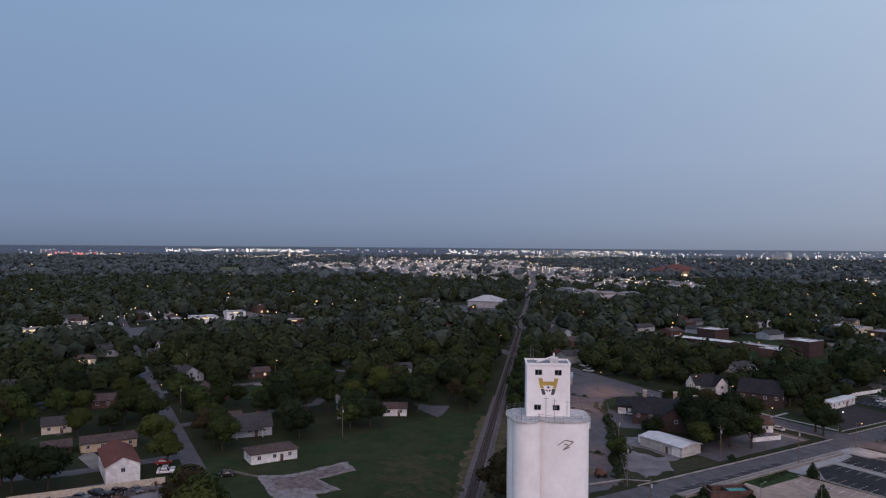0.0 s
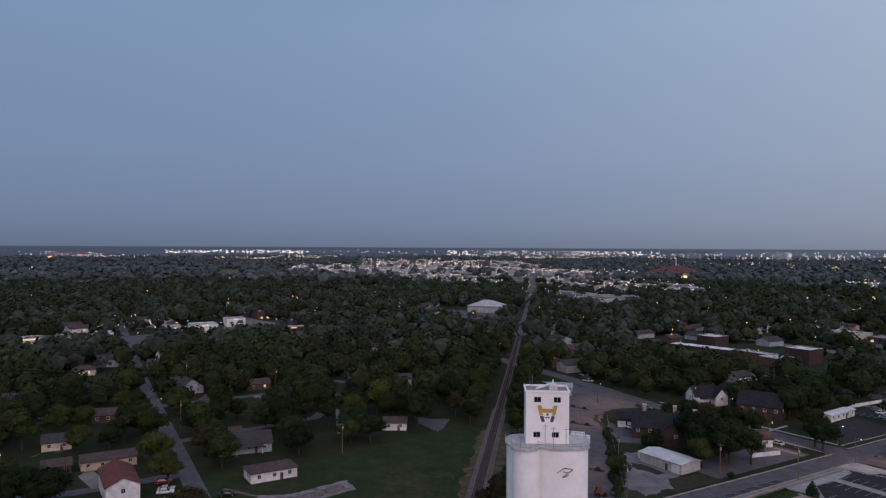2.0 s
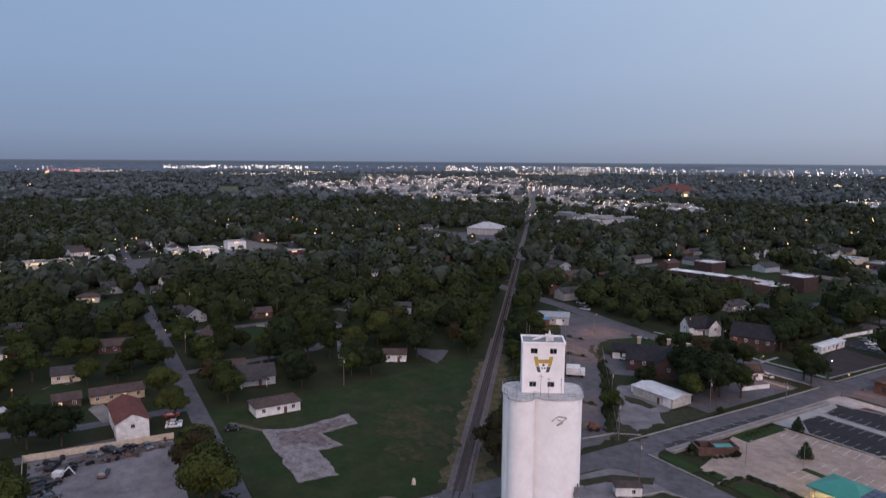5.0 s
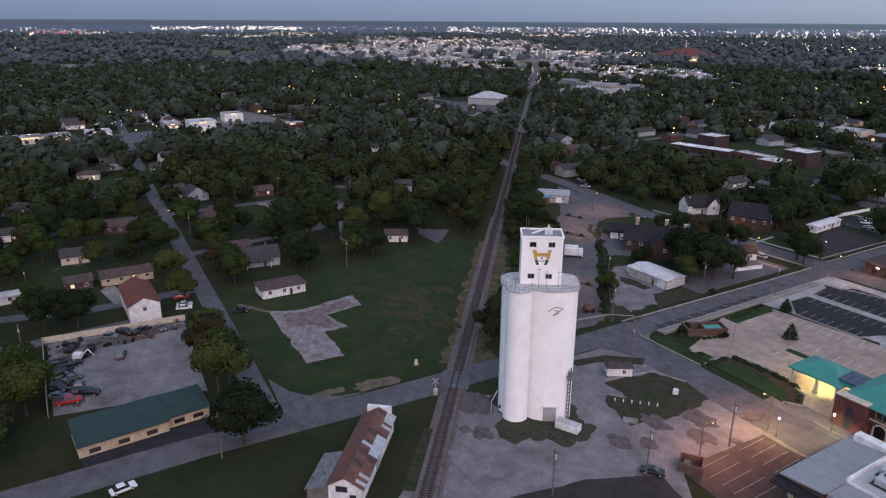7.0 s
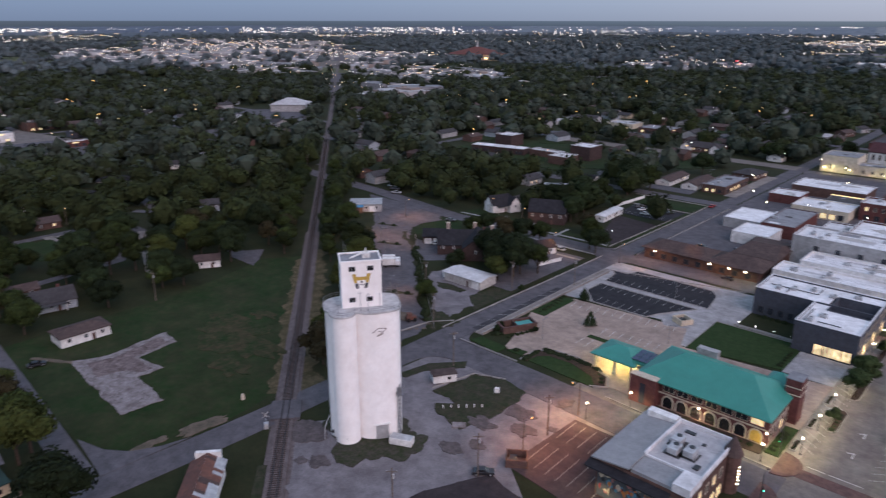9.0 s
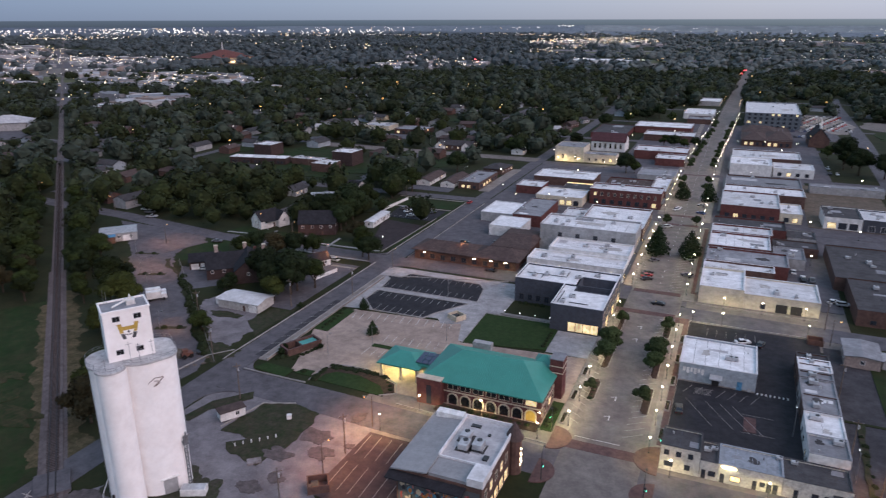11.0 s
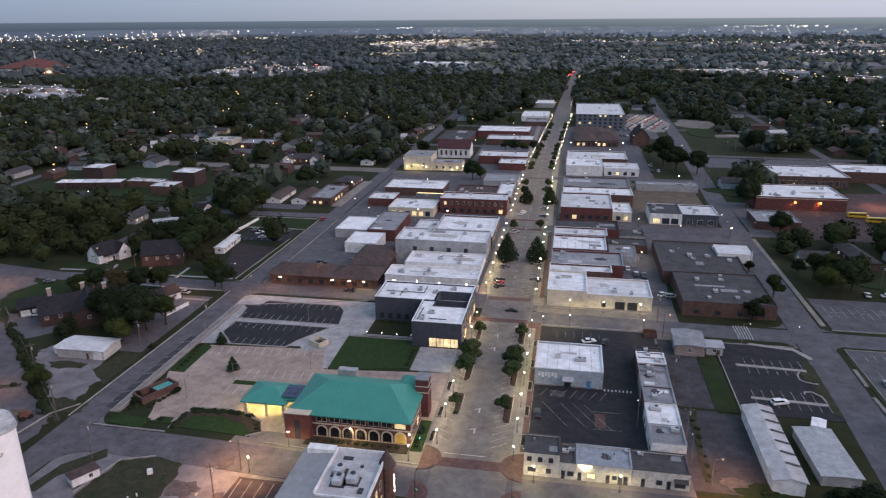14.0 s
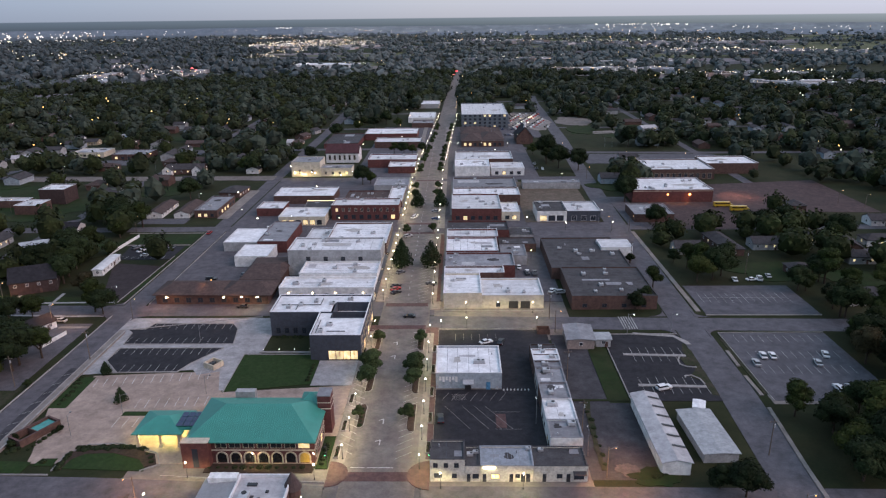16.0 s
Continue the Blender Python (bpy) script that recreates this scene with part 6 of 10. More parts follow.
b, w, d = block("station_canopy", "low forecourt roof edged with warm strip lights", "canopy", 22, 292, 40, 306, 4.8, GREYWALL, DARKROOF, .3, 0)
for a in ((-.2, d - .1, w + .2, d + .2), (w, -.2, w + .3, d - .1)):
    bm = bmesh.new()
    box(bm, a[0], a[1], 4.75, a[2], a[3], 5.15)
    part("edge_light", bm, STRIPGLOW, b, "warm strip light along the roof edge")
b, w, d = block("warehouse", "long store with a white roof", "warehouse", -1, 318, 35, 340, 5, BROWNBRICK, WHITEROOF, .3, 2)
MAROON = material("maroon_shingles", (0.085, 0.038, 0.042), 0.9, (0.058, 0.028, 0.030), 0.3, 5.0, 0.4)
sanctuary = thing("church", "pale church with a dark red gabled roof and tall windows", "church", 21, 451, 0, 0)
bm = bmesh.new()
prism(bm, [(-9, 0), (9, 0), (9, 7.5), (0, 12), (-9, 7.5)], -12.5, 12.5, Matrix(((0, 0, 1, 0), (1, 0, 0, 0), (0, 1, 0, 0), (0, 0, 0, 1))))
part("wall", bm, WHITEWALL, sanctuary)
bm = bmesh.new()
prism(bm, [(-9.7, 7.1), (0, 12.2), (9.7, 7.1), (9.7, 7.5), (0, 12.7), (-9.7, 7.5)], -13, 13, Matrix(((0, 0, 1, 0), (1, 0, 0, 0), (0, 1, 0, 0), (0, 0, 0, 1))))
part("roof", bm, MAROON, sanctuary)
for k in range(6):
    window_unit(sanctuary, -9.6 + 3.8 * k, -9.01, 2.2, 1.4, 3.6, "s", DARKPANE, STONE, 1)
b, w, d = block("church_wing", "low pale stone wing with lit walls", "hall", 13.1, 394, 35, 406, 6.0, CREAMWALL, GREYROOF, .4, 2)
row_of_windows(b, w, d, "s", 1.4, 4, 1.4, 1.8, 0.1, STONE)
b, w, d = block("small_shop", "small dark red shop with a white roof", "shop", -4, 291, 11, 306, 4.6, REDBRICK, WHITEROOF, .4, 1)
b, w, d = block("church_hall", "tall pale stone hall with lit walls", "hall", -7, 393, 13, 414, 10.4, CREAMWALL, GREYROOF, .4, 1)
row_of_windows(b, w, d, "s", 2, 2, 1.4, 3, 0.1, STONE)
for x in (2, 16):
    bm = bmesh.new()
    box(bm, x, -.5, 2.4, x + .6, -.1, 2.9)
    part("wall_lamp", bm, LAMPWARM, b, "bright flood lamp on the wall")
b, w, d = block("warehouse", "low maroon building with a wide dark flat roof", "warehouse", -4, 502, 25, 556, 4.4, REDBRICK, DARKROOF, .4, 2)
b, w, d = block("warehouse", "long building with a bright white roof", "warehouse", 26, 543, 73, 575, 6, REDBRICK, WHITEROOF, .4, 2)

# -- east street blocks
b, w, d = block("clinic", "low brown brick building with a dark gravel roof full of vents", "building", 152, 158.2, 184, 190, 5.6, BROWNBRICK, DARKROOF, .4, 9)
row_of_windows(b, w, d, "s", 1.0, 4, 1.6, 1.3, 0.0, DARKMETAL)
b, w, d = block("clinic", "low brown brick building with a dark gravel roof", "building", 148.5, 190.2, 182, 232, 5.2, BROWNBRICK, DARKROOF, .4, 9)
b, w, d = block("bank_kiosk", "white flat canopy on posts beside the street", "canopy", 174, 214, 188, 226, 6.2, WHITEWALL, WHITEROOF, .2, 0)
b, w, d = block("shop", "white-walled shop with a dark patched roof", "shop", 152, 277, 168, 299, 6, WHITEWALL, DARKROOF, .5, 3)
row_of_windows(b, w, d, "s", .6, 3, 3.4, 2.8, 0.2, DARKMETAL)
b, w, d = block("shop", "white-roofed shop with a dark glazed front", "shop", 168.2, 277, 186, 297, 6, DARKWALL, WHITEROOF, .5, 3)
row_of_windows(b, w, d, "s", .6, 3, 2.6, 2.6, 0.4, WHITEWALL)
b, w, d = block("long_shed", "long grey shed roof beside the lot", "shed", 151, 352, 188, 361, 4.2, GREYWALL, GREYROOF, .3, 1)
b, w, d = block("school", "red brick school block with white roof and orange lamps", "school", 213, 317, 260, 349, 7.6, REDBRICK, WHITEROOF, .5, 14)
for x in (20, 33):
    bm = bmesh.new()
    box(bm, x, -.6, 4.4, x + .9, 0, 5.1)
    part("flood_lamp", bm, LAMPORANGE, b, "orange sodium flood lamp")
bm = bmesh.new()
box(bm, 0, -.02, 6.6, 47, 0, 6.9)
part("band", bm, STONE, b)
b, w, d = block("school", "long white-roofed school wing with a lit colonnade", "school", 232, 377, 282, 412, 7, BROWNBRICK, WHITEROOF, .6, 10)
row_of_windows(b, w, d, "s", .6, 12, 2.2, 3.6, 0.12, STONE)
b, w, d = block("school", "round-cornered brick hall with pale bands", "school", 282.5, 394, 318, 420, 7.4, BROWNBRICK, WHITEROOF, .6, 2)
b, w, d = block("office", "low grey-roofed office beside the street", "office", 204, 275, 225, 297, 4.5, BROWNBRICK, GREYROOF, .3, 4)

# ---- houses and sheds ----
SHEDROOF = material("weathered_metal_roof", (0.33, 0.34, 0.35), 0.6, (0.25, 0.26, 0.27), 0.3, 3.0, 0.05)
SHOWN = []
PALEBRICK = material("pale_brick", (0.34, 0.27, 0.24), 0.85, (0.25, 0.20, 0.18), 0.5, 6.0, 0.2)


def house(label, x, y, w, d, h, turn, wall, roof, pitch=0.45, hipped=False, chimney=False, porch=False, lit=0.06, name="house", category="house", ww=5, bare=False):
    """A house of w by d round (x, y) with its ridge along its length, eaves, windows and a door."""
    b = thing(name, label, category, x, y, 0, turn)
    r = max(w, d) / 2
    take([(x - r, y - r), (x + r, y - r), (x + r, y + r), (x - r, y + r)], 0.6)
    if "among" not in label:
        SHOWN.append((x, y))
    bm = bmesh.new()
    ridge = h + d / 2 * pitch
    if hipped:
        box(bm, -w / 2, -d / 2, 0, w / 2, d / 2, h)
    else:
        prism(bm, [(-d / 2, 0), (d / 2, 0), (d / 2, h), (0, ridge - 0.05), (-d / 2, h)], -w / 2, w / 2, Matrix(((0, 0, 1, 0), (1, 0, 0, 0), (0, 1, 0, 0), (0, 0, 0, 1))))
    part("wall", bm, wall, b)
    bm = bmesh.new()
    if hipped:
        hip(bm, -w / 2 - .5, -d / 2 - .5, w / 2 + .5, d / 2 + .5, h, ridge, d / 2)
    else:
        o, e = 0.45, 0.4
        z0 = h - o * pitch
        for s in (-1, 1):
            pts = [(s * (d / 2 + o), z0), (0, ridge), (0, ridge + .2), (s * (d / 2 + o), z0 + .2)]
            prism(bm, pts if s < 0 else pts[::-1], -w / 2 - e, w / 2 + e, Matrix(((0, 0, 1, 0), (1, 0, 0, 0), (0, 1, 0, 0), (0, 0, 0, 1))))
    part("roof", bm, roof, b)
    for face, span, n in (("s", w, max(1, int(w / 4))), ("n", w, max(1, int(w / 5))), ("e", d, max(1, int(d / ww))), ("w", d, 1)):
        for k in range(0 if bare else n):
            c = span * ((k + .5) / n - .5)
            px, py = {"s": (c, -d / 2 - .01), "n": (c, d / 2 + .01), "e": (w / 2 + .01, c), "w": (-w / 2 - .01, c)}[face]
            window_unit(b, px, py, h * .42 if h < 4 else h * .62, 1.0, 1.1, face, LITPANE if rng.random() < lit else PANE, WHITEWALL, 1)
    bm = bmesh.new()
    box(bm, w * .12, -d / 2 - .06, 0, w * .12 + 1, -d / 2, 2.05)
    part("door", bm, BROWNBRICK, b)
    if chimney:
        bm = bmesh.new()
        box(bm, w * .2, .3, h, w * .2 + .9, 1.0, ridge + 1.0)
        part("chimney", bm, REDBRICK, b)
    if porch:
        bm = bmesh.new()
        v = box(bm, -w * .3, -d / 2 - 2, h * .8, w * .3, -d / 2, h * .8 + .15)
        for a in v:
            a.co.z += .4 if a.co.y > -d / 2 - 1 else 0
        p = part("porch_roof", bm, roof, b)
        for px in (-w * .28, w * .28):
            bm = bmesh.new()
            box(bm, px - .1, -d / 2 - 1.9, 0, px + .1, -d / 2 - 1.7, h * .8 + .05)
            part("porch_post", bm, WHITEWALL, p)
    return b


house("two-storey white house with a red-brown roof and black shutters", -103.5, -59.3, 19, 8.5, 5.2, 0, WHITEWALL, REDSHINGLE, .5)
house("white cottage with a brown hipped roof", -96.5, -18, 14, 8, 2.9, 90, WHITEWALL, BROWNSHINGLE, .4, True)
house("small white cottage with a brown roof", -127, 40.5, 9, 6, 3, 60, WHITEWALL, BROWNSHINGLE, .5)
house("blue-grey gabled house with white trim", -128, -16, 15, 10, 3.2, 80, BLUEWALL, SHINGLE, .6, chimney=True, porch=True)
house("long low ranch house with a pale garage", -134, -59, 16, 8, 2.8, 90, TANWALL, BROWNSHINGLE, .35)
house("small brown bungalow with a dark roof", -134, -73.5, 8, 7, 2.7, 90, BROWNBRICK, BROWNSHINGLE, .4)
house("pale cream cottage among trees", -163, -72, 9, 7, 3, 85, CREAMWALL, SHINGLE, .6)
for label, x, y, w, d, h, t, wall, roof, pitch, hp in (
        ("small white gabled house with a porch light", -342, -6, 9, 8, 3.4, 100, WHITEWALL, SHINGLE, .7, False),
        ("pale hip-roofed house behind a mown lawn", -310, -53, 11, 8, 3.2, 80, CREAMWALL, BROWNSHINGLE, .5, True),
        ("low brown house with a long grey roof", -256, -51, 13, 8, 2.8, 78, BROWNBRICK, SHINGLE, .4, False),
        ("white cottage with a grey roof", -252, -20, 10, 7, 3.0, 100, WHITEWALL, SHINGLE, .5, False),
        ("grey house with a white-trimmed front gable", -235, -14, 9, 11, 3.2, 10, BLUEWALL, SHINGLE, .7, False),
        ("brown house with a pale-trimmed front gable", -187, -15, 10, 12, 3.2, 12, BROWNBRICK, BROWNSHINGLE, .65, False),
        ("low brown wing with a brown roof", -145, -19, 10, 7, 2.8, 85, BROWNBRICK, BROWNSHINGLE, .4, False),
        ("white low trailer with a pale roof", -131, -93, 14, 4.5, 2.6, 92, WHITEWALL, PALEROOF, .2, False),
        ("long dark-roofed brick house", -268, 48, 16, 9, 3.0, 60, BROWNBRICK, BLACKSHINGLE, .5, True),
        ("brown house with a lit porch and a pale drive", -228, 17, 11, 8, 3.0, 85, BROWNBRICK, BROWNSHINGLE, .45, False),
        ("dark-roofed grey house with a wide hip", -292, 76, 18, 10, 3.0, 60, GREYWALL, BLACKSHINGLE, .45, True),
        ("blue-grey house with a white front", -202, 84, 9, 8, 3.4, 62, BLUEWALL, SHINGLE, .5, False),
        ("white-ended house with a grey roof", -314, 118, 14, 8, 3.0, 60, WHITEWALL, SHINGLE, .45, False),
        ("long white flat-roofed house", -333, 149, 14, 7, 3.0, 75, WHITEWALL, PALEROOF, .12, False),
        ("white two-storey house with a pale roof", -460, 262, 16, 10, 5.4, 55, WHITEWALL, PALEROOF, .4, False),
        ("white porch house beside the arterial road", -521, -69, 14, 9, 3.4, 90, WHITEWALL, BROWNSHINGLE, .5, False),
        ("white porch house with a brown roof", -519, -42, 14, 9, 3.4, 90, WHITEWALL, BROWNSHINGLE, .5, False),
        ("brown house behind dense crowns", -196, -52, 12, 8, 3.0, 75, BROWNBRICK, BROWNSHINGLE, .5, False),
        ("small white house beside a lane", -205, -92, 9, 7, 3.0, 80, WHITEWALL, SHINGLE, .5, False),
        ("grey house with a dark roof beside a street", -248, -88, 12, 8, 3.0, 80, GREYWALL, SHINGLE, .5, False)):
    house(label, x, y, w, d, h, t, wall, roof, pitch, hp, lit=.2)
house("white house with steep gables and a dark roof", -95.5, 180, 11, 8, 4.2, 70, WHITEWALL, BLACKSHINGLE, .95, porch=True)
house("white gabled cross wing with a dark roof", -91, 184.5, 8, 6, 4.2, 160, WHITEWALL, BLACKSHINGLE, 1.1)
manor = house("large brown brick house with a dark roof and chimneys", -66, 124, 26, 15, 4.2, 40, UMBERBRICK, BLACKSHINGLE, .55, False, True)
for x, y in ((-9, 3), (2, 3.4), (9, -1)):
    bm = bmesh.new()
    box(bm, x - .7, y - .5, 5, x + .7, y + .5, 10.4)
    chim = part("chimney", bm, PALEBRICK, manor, "pale brick chimney")
    bm = bmesh.new()
    box(bm, x - .8, y - .6, 10.4, x + .8, y + .6, 10.6)
    part("chimney_cap", bm, STONE, chim)
house("brown brick cross wing with a steep black roof", -60, 121, 18, 10, 5.0, 128, UMBERBRICK, BLACKSHINGLE, .8)
house("small brick wing with a black hipped roof", -55, 133, 13, 10, 4.0, 40, UMBERBRICK, BLACKSHINGLE, .5, True)
wing = house("brick wing with white garage doors", -84, 124, 12, 10, 3.2, 40, UMBERBRICK, BLACKSHINGLE, .4, bare=True)
for k in range(3):
    bm = bmesh.new()
    box(bm, -5.4 + 3.7 * k, -5.08, .05, -2.4 + 3.7 * k, -5.0, 2.4)
    part("garage_door", bm, WHITEWALL, wing, "white garage door")
house("brown brick church with a steep dark roof", -67, 182, 17, 13, 5.5, 25, UMBERBRICK, BLACKSHINGLE, .7)
house("white house with a pale roof", -93, 227, 12, 9, 4.5, 30, WHITEWALL, ZINC, .4)
house("small white gabled cottage", -42, 141, 9, 7, 3.0, 60, WHITEWALL, BLACKSHINGLE, .6)
house("long white portable building", -48.6, 206, 20, 4.2, 2.8, 94, WHITEWALL, WHITEROOF, .15)
SHEDWALL = material("greyed_white_sheet", (0.46, 0.44, 0.41), 0.7, (0.36, 0.34, 0.32), 0.3, 3.0, 0.05)
shed = house("grey-white metal shed with a low pale roof", -41.6, 95.6, 16.5, 9, 3.1, 1, SHEDWALL, WHITEROOF, .16, name="metal_shed", category="shed", bare=True)
bm = bmesh.new()
box(bm, -10.9, -2.6, 0, -8.25, 2.6, 2.5)
part("annex", bm, WHITEWALL, shed)
bm = bmesh.new()
box(bm, 4.5, -4.56, 0, 7.5, -4.5, 2.7)
part("roll_door", bm, WHITEWALL, shed, "pale roll-up door")
work = house("low grey workshop with an orange-lit front", -146, 138, 15, 12, 3.8, 47, GREYWALL, SHEDROOF, .15, name="workshop", category="workshop")
bm = bmesh.new()
box(bm, -7.5, -8.4, 0, -1.5, -6.1, 3.0)
lean_ = part("annex", bm, BROWNBRICK, work, "low brick annex of the workshop")
bm = bmesh.new()
v = box(bm, -7.8, -8.8, 3.0, -1.2, -6.0, 3.12)
for q in v:
    q.co.z += .6 if q.co.y > -7 else 0
part("annex_roof", bm, MURALBLUE, lean_, "blue-grey sheet roof")
bm = bmesh.new()
box(bm, 1.5, -6.1, .1, 4.6, -6.02, 2.8)
part("roll_door", bm, WHITEWALL, work, "white roll-up door")
barn = house("long white metal barn with a low ribbed roof", 161.4, 74, 32, 6.8, 3.6, 90, WHITEWALL, PALEROOF, .22, name="metal_barn", category="barn", bare=True)
for k in range(6):
    bm = bmesh.new()
    v = box(bm, -10.5 + 4.6 * k, -3.75, 3.86, -9.8 + 4.6 * k, -.3, 3.93)
    for q in v:
        q.co.z += (q.co.y + 3.75) * .22
    part("roof_gap", bm, DARKMETAL, barn, "dark gap between roof sheets")
house("pinkish brick workshop with a flat grey roof", 150, 131, 12, 9, 3.4, 88, PALEBRICK, GREYROOF, .1, name="workshop", category="workshop")
house("small grey shed beside the lane", 157.5, 129, 5, 5, 3, 0, GREYWALL, SHEDROOF, .2, name="shed", category="shed")
house("low metal shed with a wide pale roof", 173.6, 73, 20, 8.6, 2.6, 92, GREYWALL, SHEDROOF, .06, name="shed", category="shed", bare=True)
house("small white trailer beside the shed", 176, 86.4, 4, 2.6, 2.4, 70, WHITEWALL, WHITEROOF, .1, name="trailer", category="trailer", bare=True)
for i, (x, y, w, t) in enumerate(((235, 232, 26, 95), (256, 232, 16, 0), (283, 240, 12, 0), (292, 228, 13, 80), (288, 212, 12, 0), (263, 166, 12, 10), (254, 196, 8, 90), (216, 226, 12, 0), (310, 236, 14, 0), (320, 200, 12, 90), (300, 170, 12, 0), (330, 270, 12, 0), (300, 300, 10, 90))):
    house(("dark-roofed brick house among garden trees", "grey house with a dark shingled roof", "white house with a grey roof")[i % 3], x, y, w, 9, 3.2, t, (BROWNBRICK, GREYWALL, WHITEWALL)[i % 3], SHINGLE, .5, i % 2 == 0, lit=.3)
for i, (x, y, w, t) in enumerate(((-110, 340, 13, 0), (-130, 362, 13, 90), (-38, 408, 9, 90), (-60, 450, 13, 90), (-108, 436, 13, 0), (-95, 262, 12, 0), (-120, 240, 12, 90), (-150, 420, 14, 0), (-180, 440, 12, 0), (-70, 500, 14, 0), (-30, 520, 12, 90))):
    house(("pale house with a grey roof", "brown brick house with a brown roof", "white house with a dark gable roof")[i % 3], x, y, w, 9, 3.2, t, (GREYWALL, BROWNBRICK, WHITEWALL)[i % 3], (SHINGLE, BROWNSHINGLE, BLACKSHINGLE)[i % 3], .5, i % 3 == 1, lit=.3)

for x in (-61.5, -46):
    house("long white ranch house with a brown low-pitched roof", x, 301, 27, 8.6, 2.6, 92, WHITEWALL, BROWNSHINGLE, .36, lit=.1)
house("low brick shop with a dark hipped roof beside the street", -32, 342, 17, 13, 3.2, 84, BROWNBRICK, SHINGLE, .35, True, lit=.3)
b, w, d = block("office", "long one-storey brick office with a grey flat roof", "office", -38.5, 288, -25.5, 321, 4.4, BROWNBRICK, GREYROOF, .4, 4)
row_of_windows(b, w, d, "e", .8, 6, 2.4, 1.8, .35, DARKMETAL)
row_of_windows(b, w, d, "s", .8, 3, 1.6, 1.6, .2, DARKMETAL)
for label, x, y, w, t, wall, roof in (("white-roofed low house beside the side street", -236, 455, 14, 20, WHITEWALL, PALEROOF), ("pale house with a grey roof", -224, 463, 12, 20, GREYWALL, PALEROOF), ("white house with a dark roof", -240, 546, 14, 10, WHITEWALL, SHINGLE), ("tan house with a lit porch", -219, 532, 14, 0, TANWALL, SHINGLE), ("pale house with a grey roof", -203, 556, 14, 20, GREYWALL, PALEROOF), ("small white shed behind the lot", -37, 521, 5, 0, WHITEWALL, PALEROOF), ("brick house with a brown roof beside the street", -33, 555, 13, 70, BROWNBRICK, BROWNSHINGLE), ("grey house with a dark roof beside the street", -29, 586, 11, 70, GREYWALL, SHINGLE), ("blue-grey house beyond the pale lot", 292, 588, 16, 20, BLUEWALL, PALEROOF), ("hip-roofed grey house beside the street", 240, 445, 14, 0, GREYWALL, SHINGLE)):
    house(label, x, y, w, 9, 3.2, t, wall, roof, .45, lit=.3)
house("wide brick house with a long dark roof", -87, 408, 27, 10, 3.8, 2, BROWNBRICK, SHINGLE, .6, lit=.3)
house("white front gable of the wide brick house", -98, 401.4, 6, 6.5, 4.0, 92, WHITEWALL, SHINGLE, .9, lit=.1)
house("white front gable of the wide brick house", -77, 401.8, 6, 6.5, 4.0, 92, WHITEWALL, SHINGLE, .9, lit=.1)
b, w, d = block("hall", "low brick hall with a pale grey flat roof and lit windows", "hall", -166, 458, -138, 480, 4.6, BROWNBRICK, GREYROOF, .4, 3)
row_of_windows(b, w, d, "s", .8, 5, 2.2, 1.8, .5, DARKMETAL)
b, w, d = block("hall", "low cream hall with a pale flat roof", "hall", -204, 470, -178, 490, 4.2, CREAMWALL, PALEROOF, .4, 2)
row_of_windows(b, w, d, "s", .8, 4, 2.0, 1.6, .3, DARKMETAL)

# apartments of the old school, with white low roofs
for k in range(5):
    b, w, d = block("school_wing", "low brick school wing with a sloping white roof", "school", -214 + 8.2 * k, 299 + 1.6 * k, -206.2 + 8.2 * k, 309 + 1.6 * k, 4.4, UMBERBRICK, WHITEROOF, .25, 0, None, 11, .5)
    row_of_windows(b, w, d, "s", .8, 2, 1.6, 1.6, .1, DARKMETAL)
b, w, d = block("school_hall", "square brown brick hall with a white roof", "school", -215.5, 328, -200.5, 343, 8.5, UMBERBRICK, WHITEROOF, .4, 0)
b, w, d = block("school_wing", "long low brick wing with a white roof", "school", -172, 312, -148, 320, 4.4, BROWNBRICK, WHITEROOF, .3, 3)
b, w, d = block("school_wing", "brick wing with a pale roof and a lamp", "school", -145.5, 296, -131.5, 310, 5.6, BROWNBRICK, WHITEROOF, .3, 1)
b, w, d = block("school_hall", "square brown brick hall with a pale roof", "school", -143.5, 319, -128, 334, 9.5, UMBERBRICK, WHITEROOF, .4, 0)
patch("far_yard", [(-540, 320), (-492, 250), (-448, 312), (-482, 372), (-510, 366)], ASPHALT, "grey yard round the white hall", 0.0, "car park")
patch("school_lawn", [(-217, 362), (-172, 369), (-158, 341), (-198, 335)], LAWN, "mown lawn behind the old school", 0.0, "grass")

# rust-roofed timber warehouse beside the tracks
OLDBOARD = material("weathered_boards", (0.20, 0.18, 0.17), 0.9, (0.09, 0.075, 0.07), 0.9, 5.0, 0.2)
STAINEDZINC = material("stained_zinc", (0.26, 0.26, 0.28), 0.6, (0.085, 0.062, 0.055), 0.9, 4.0, 0.1, metal=0.2, amount=0.6)
wh = thing("warehouse", "white timber warehouse with a patched rusty metal roof", "warehouse", 1.2, -34.5, 0, 138.8)
take([(-16, -50), (14, -50), (14, -20), (-16, -20)], 0.5)
bm = bmesh.new()
TURNED = Matrix(((0, 0, 1, 0), (1, 0, 0, 0), (0, 1, 0, 0), (0, 0, 0, 1)))
prism(bm, [(-3.1, 0), (3.1, 0), (3.1, 3.6), (0, 5.4), (-3.1, 3.6)], -12.3, 12.3, TURNED)
part("wall", bm, WHITEWALL, wh)
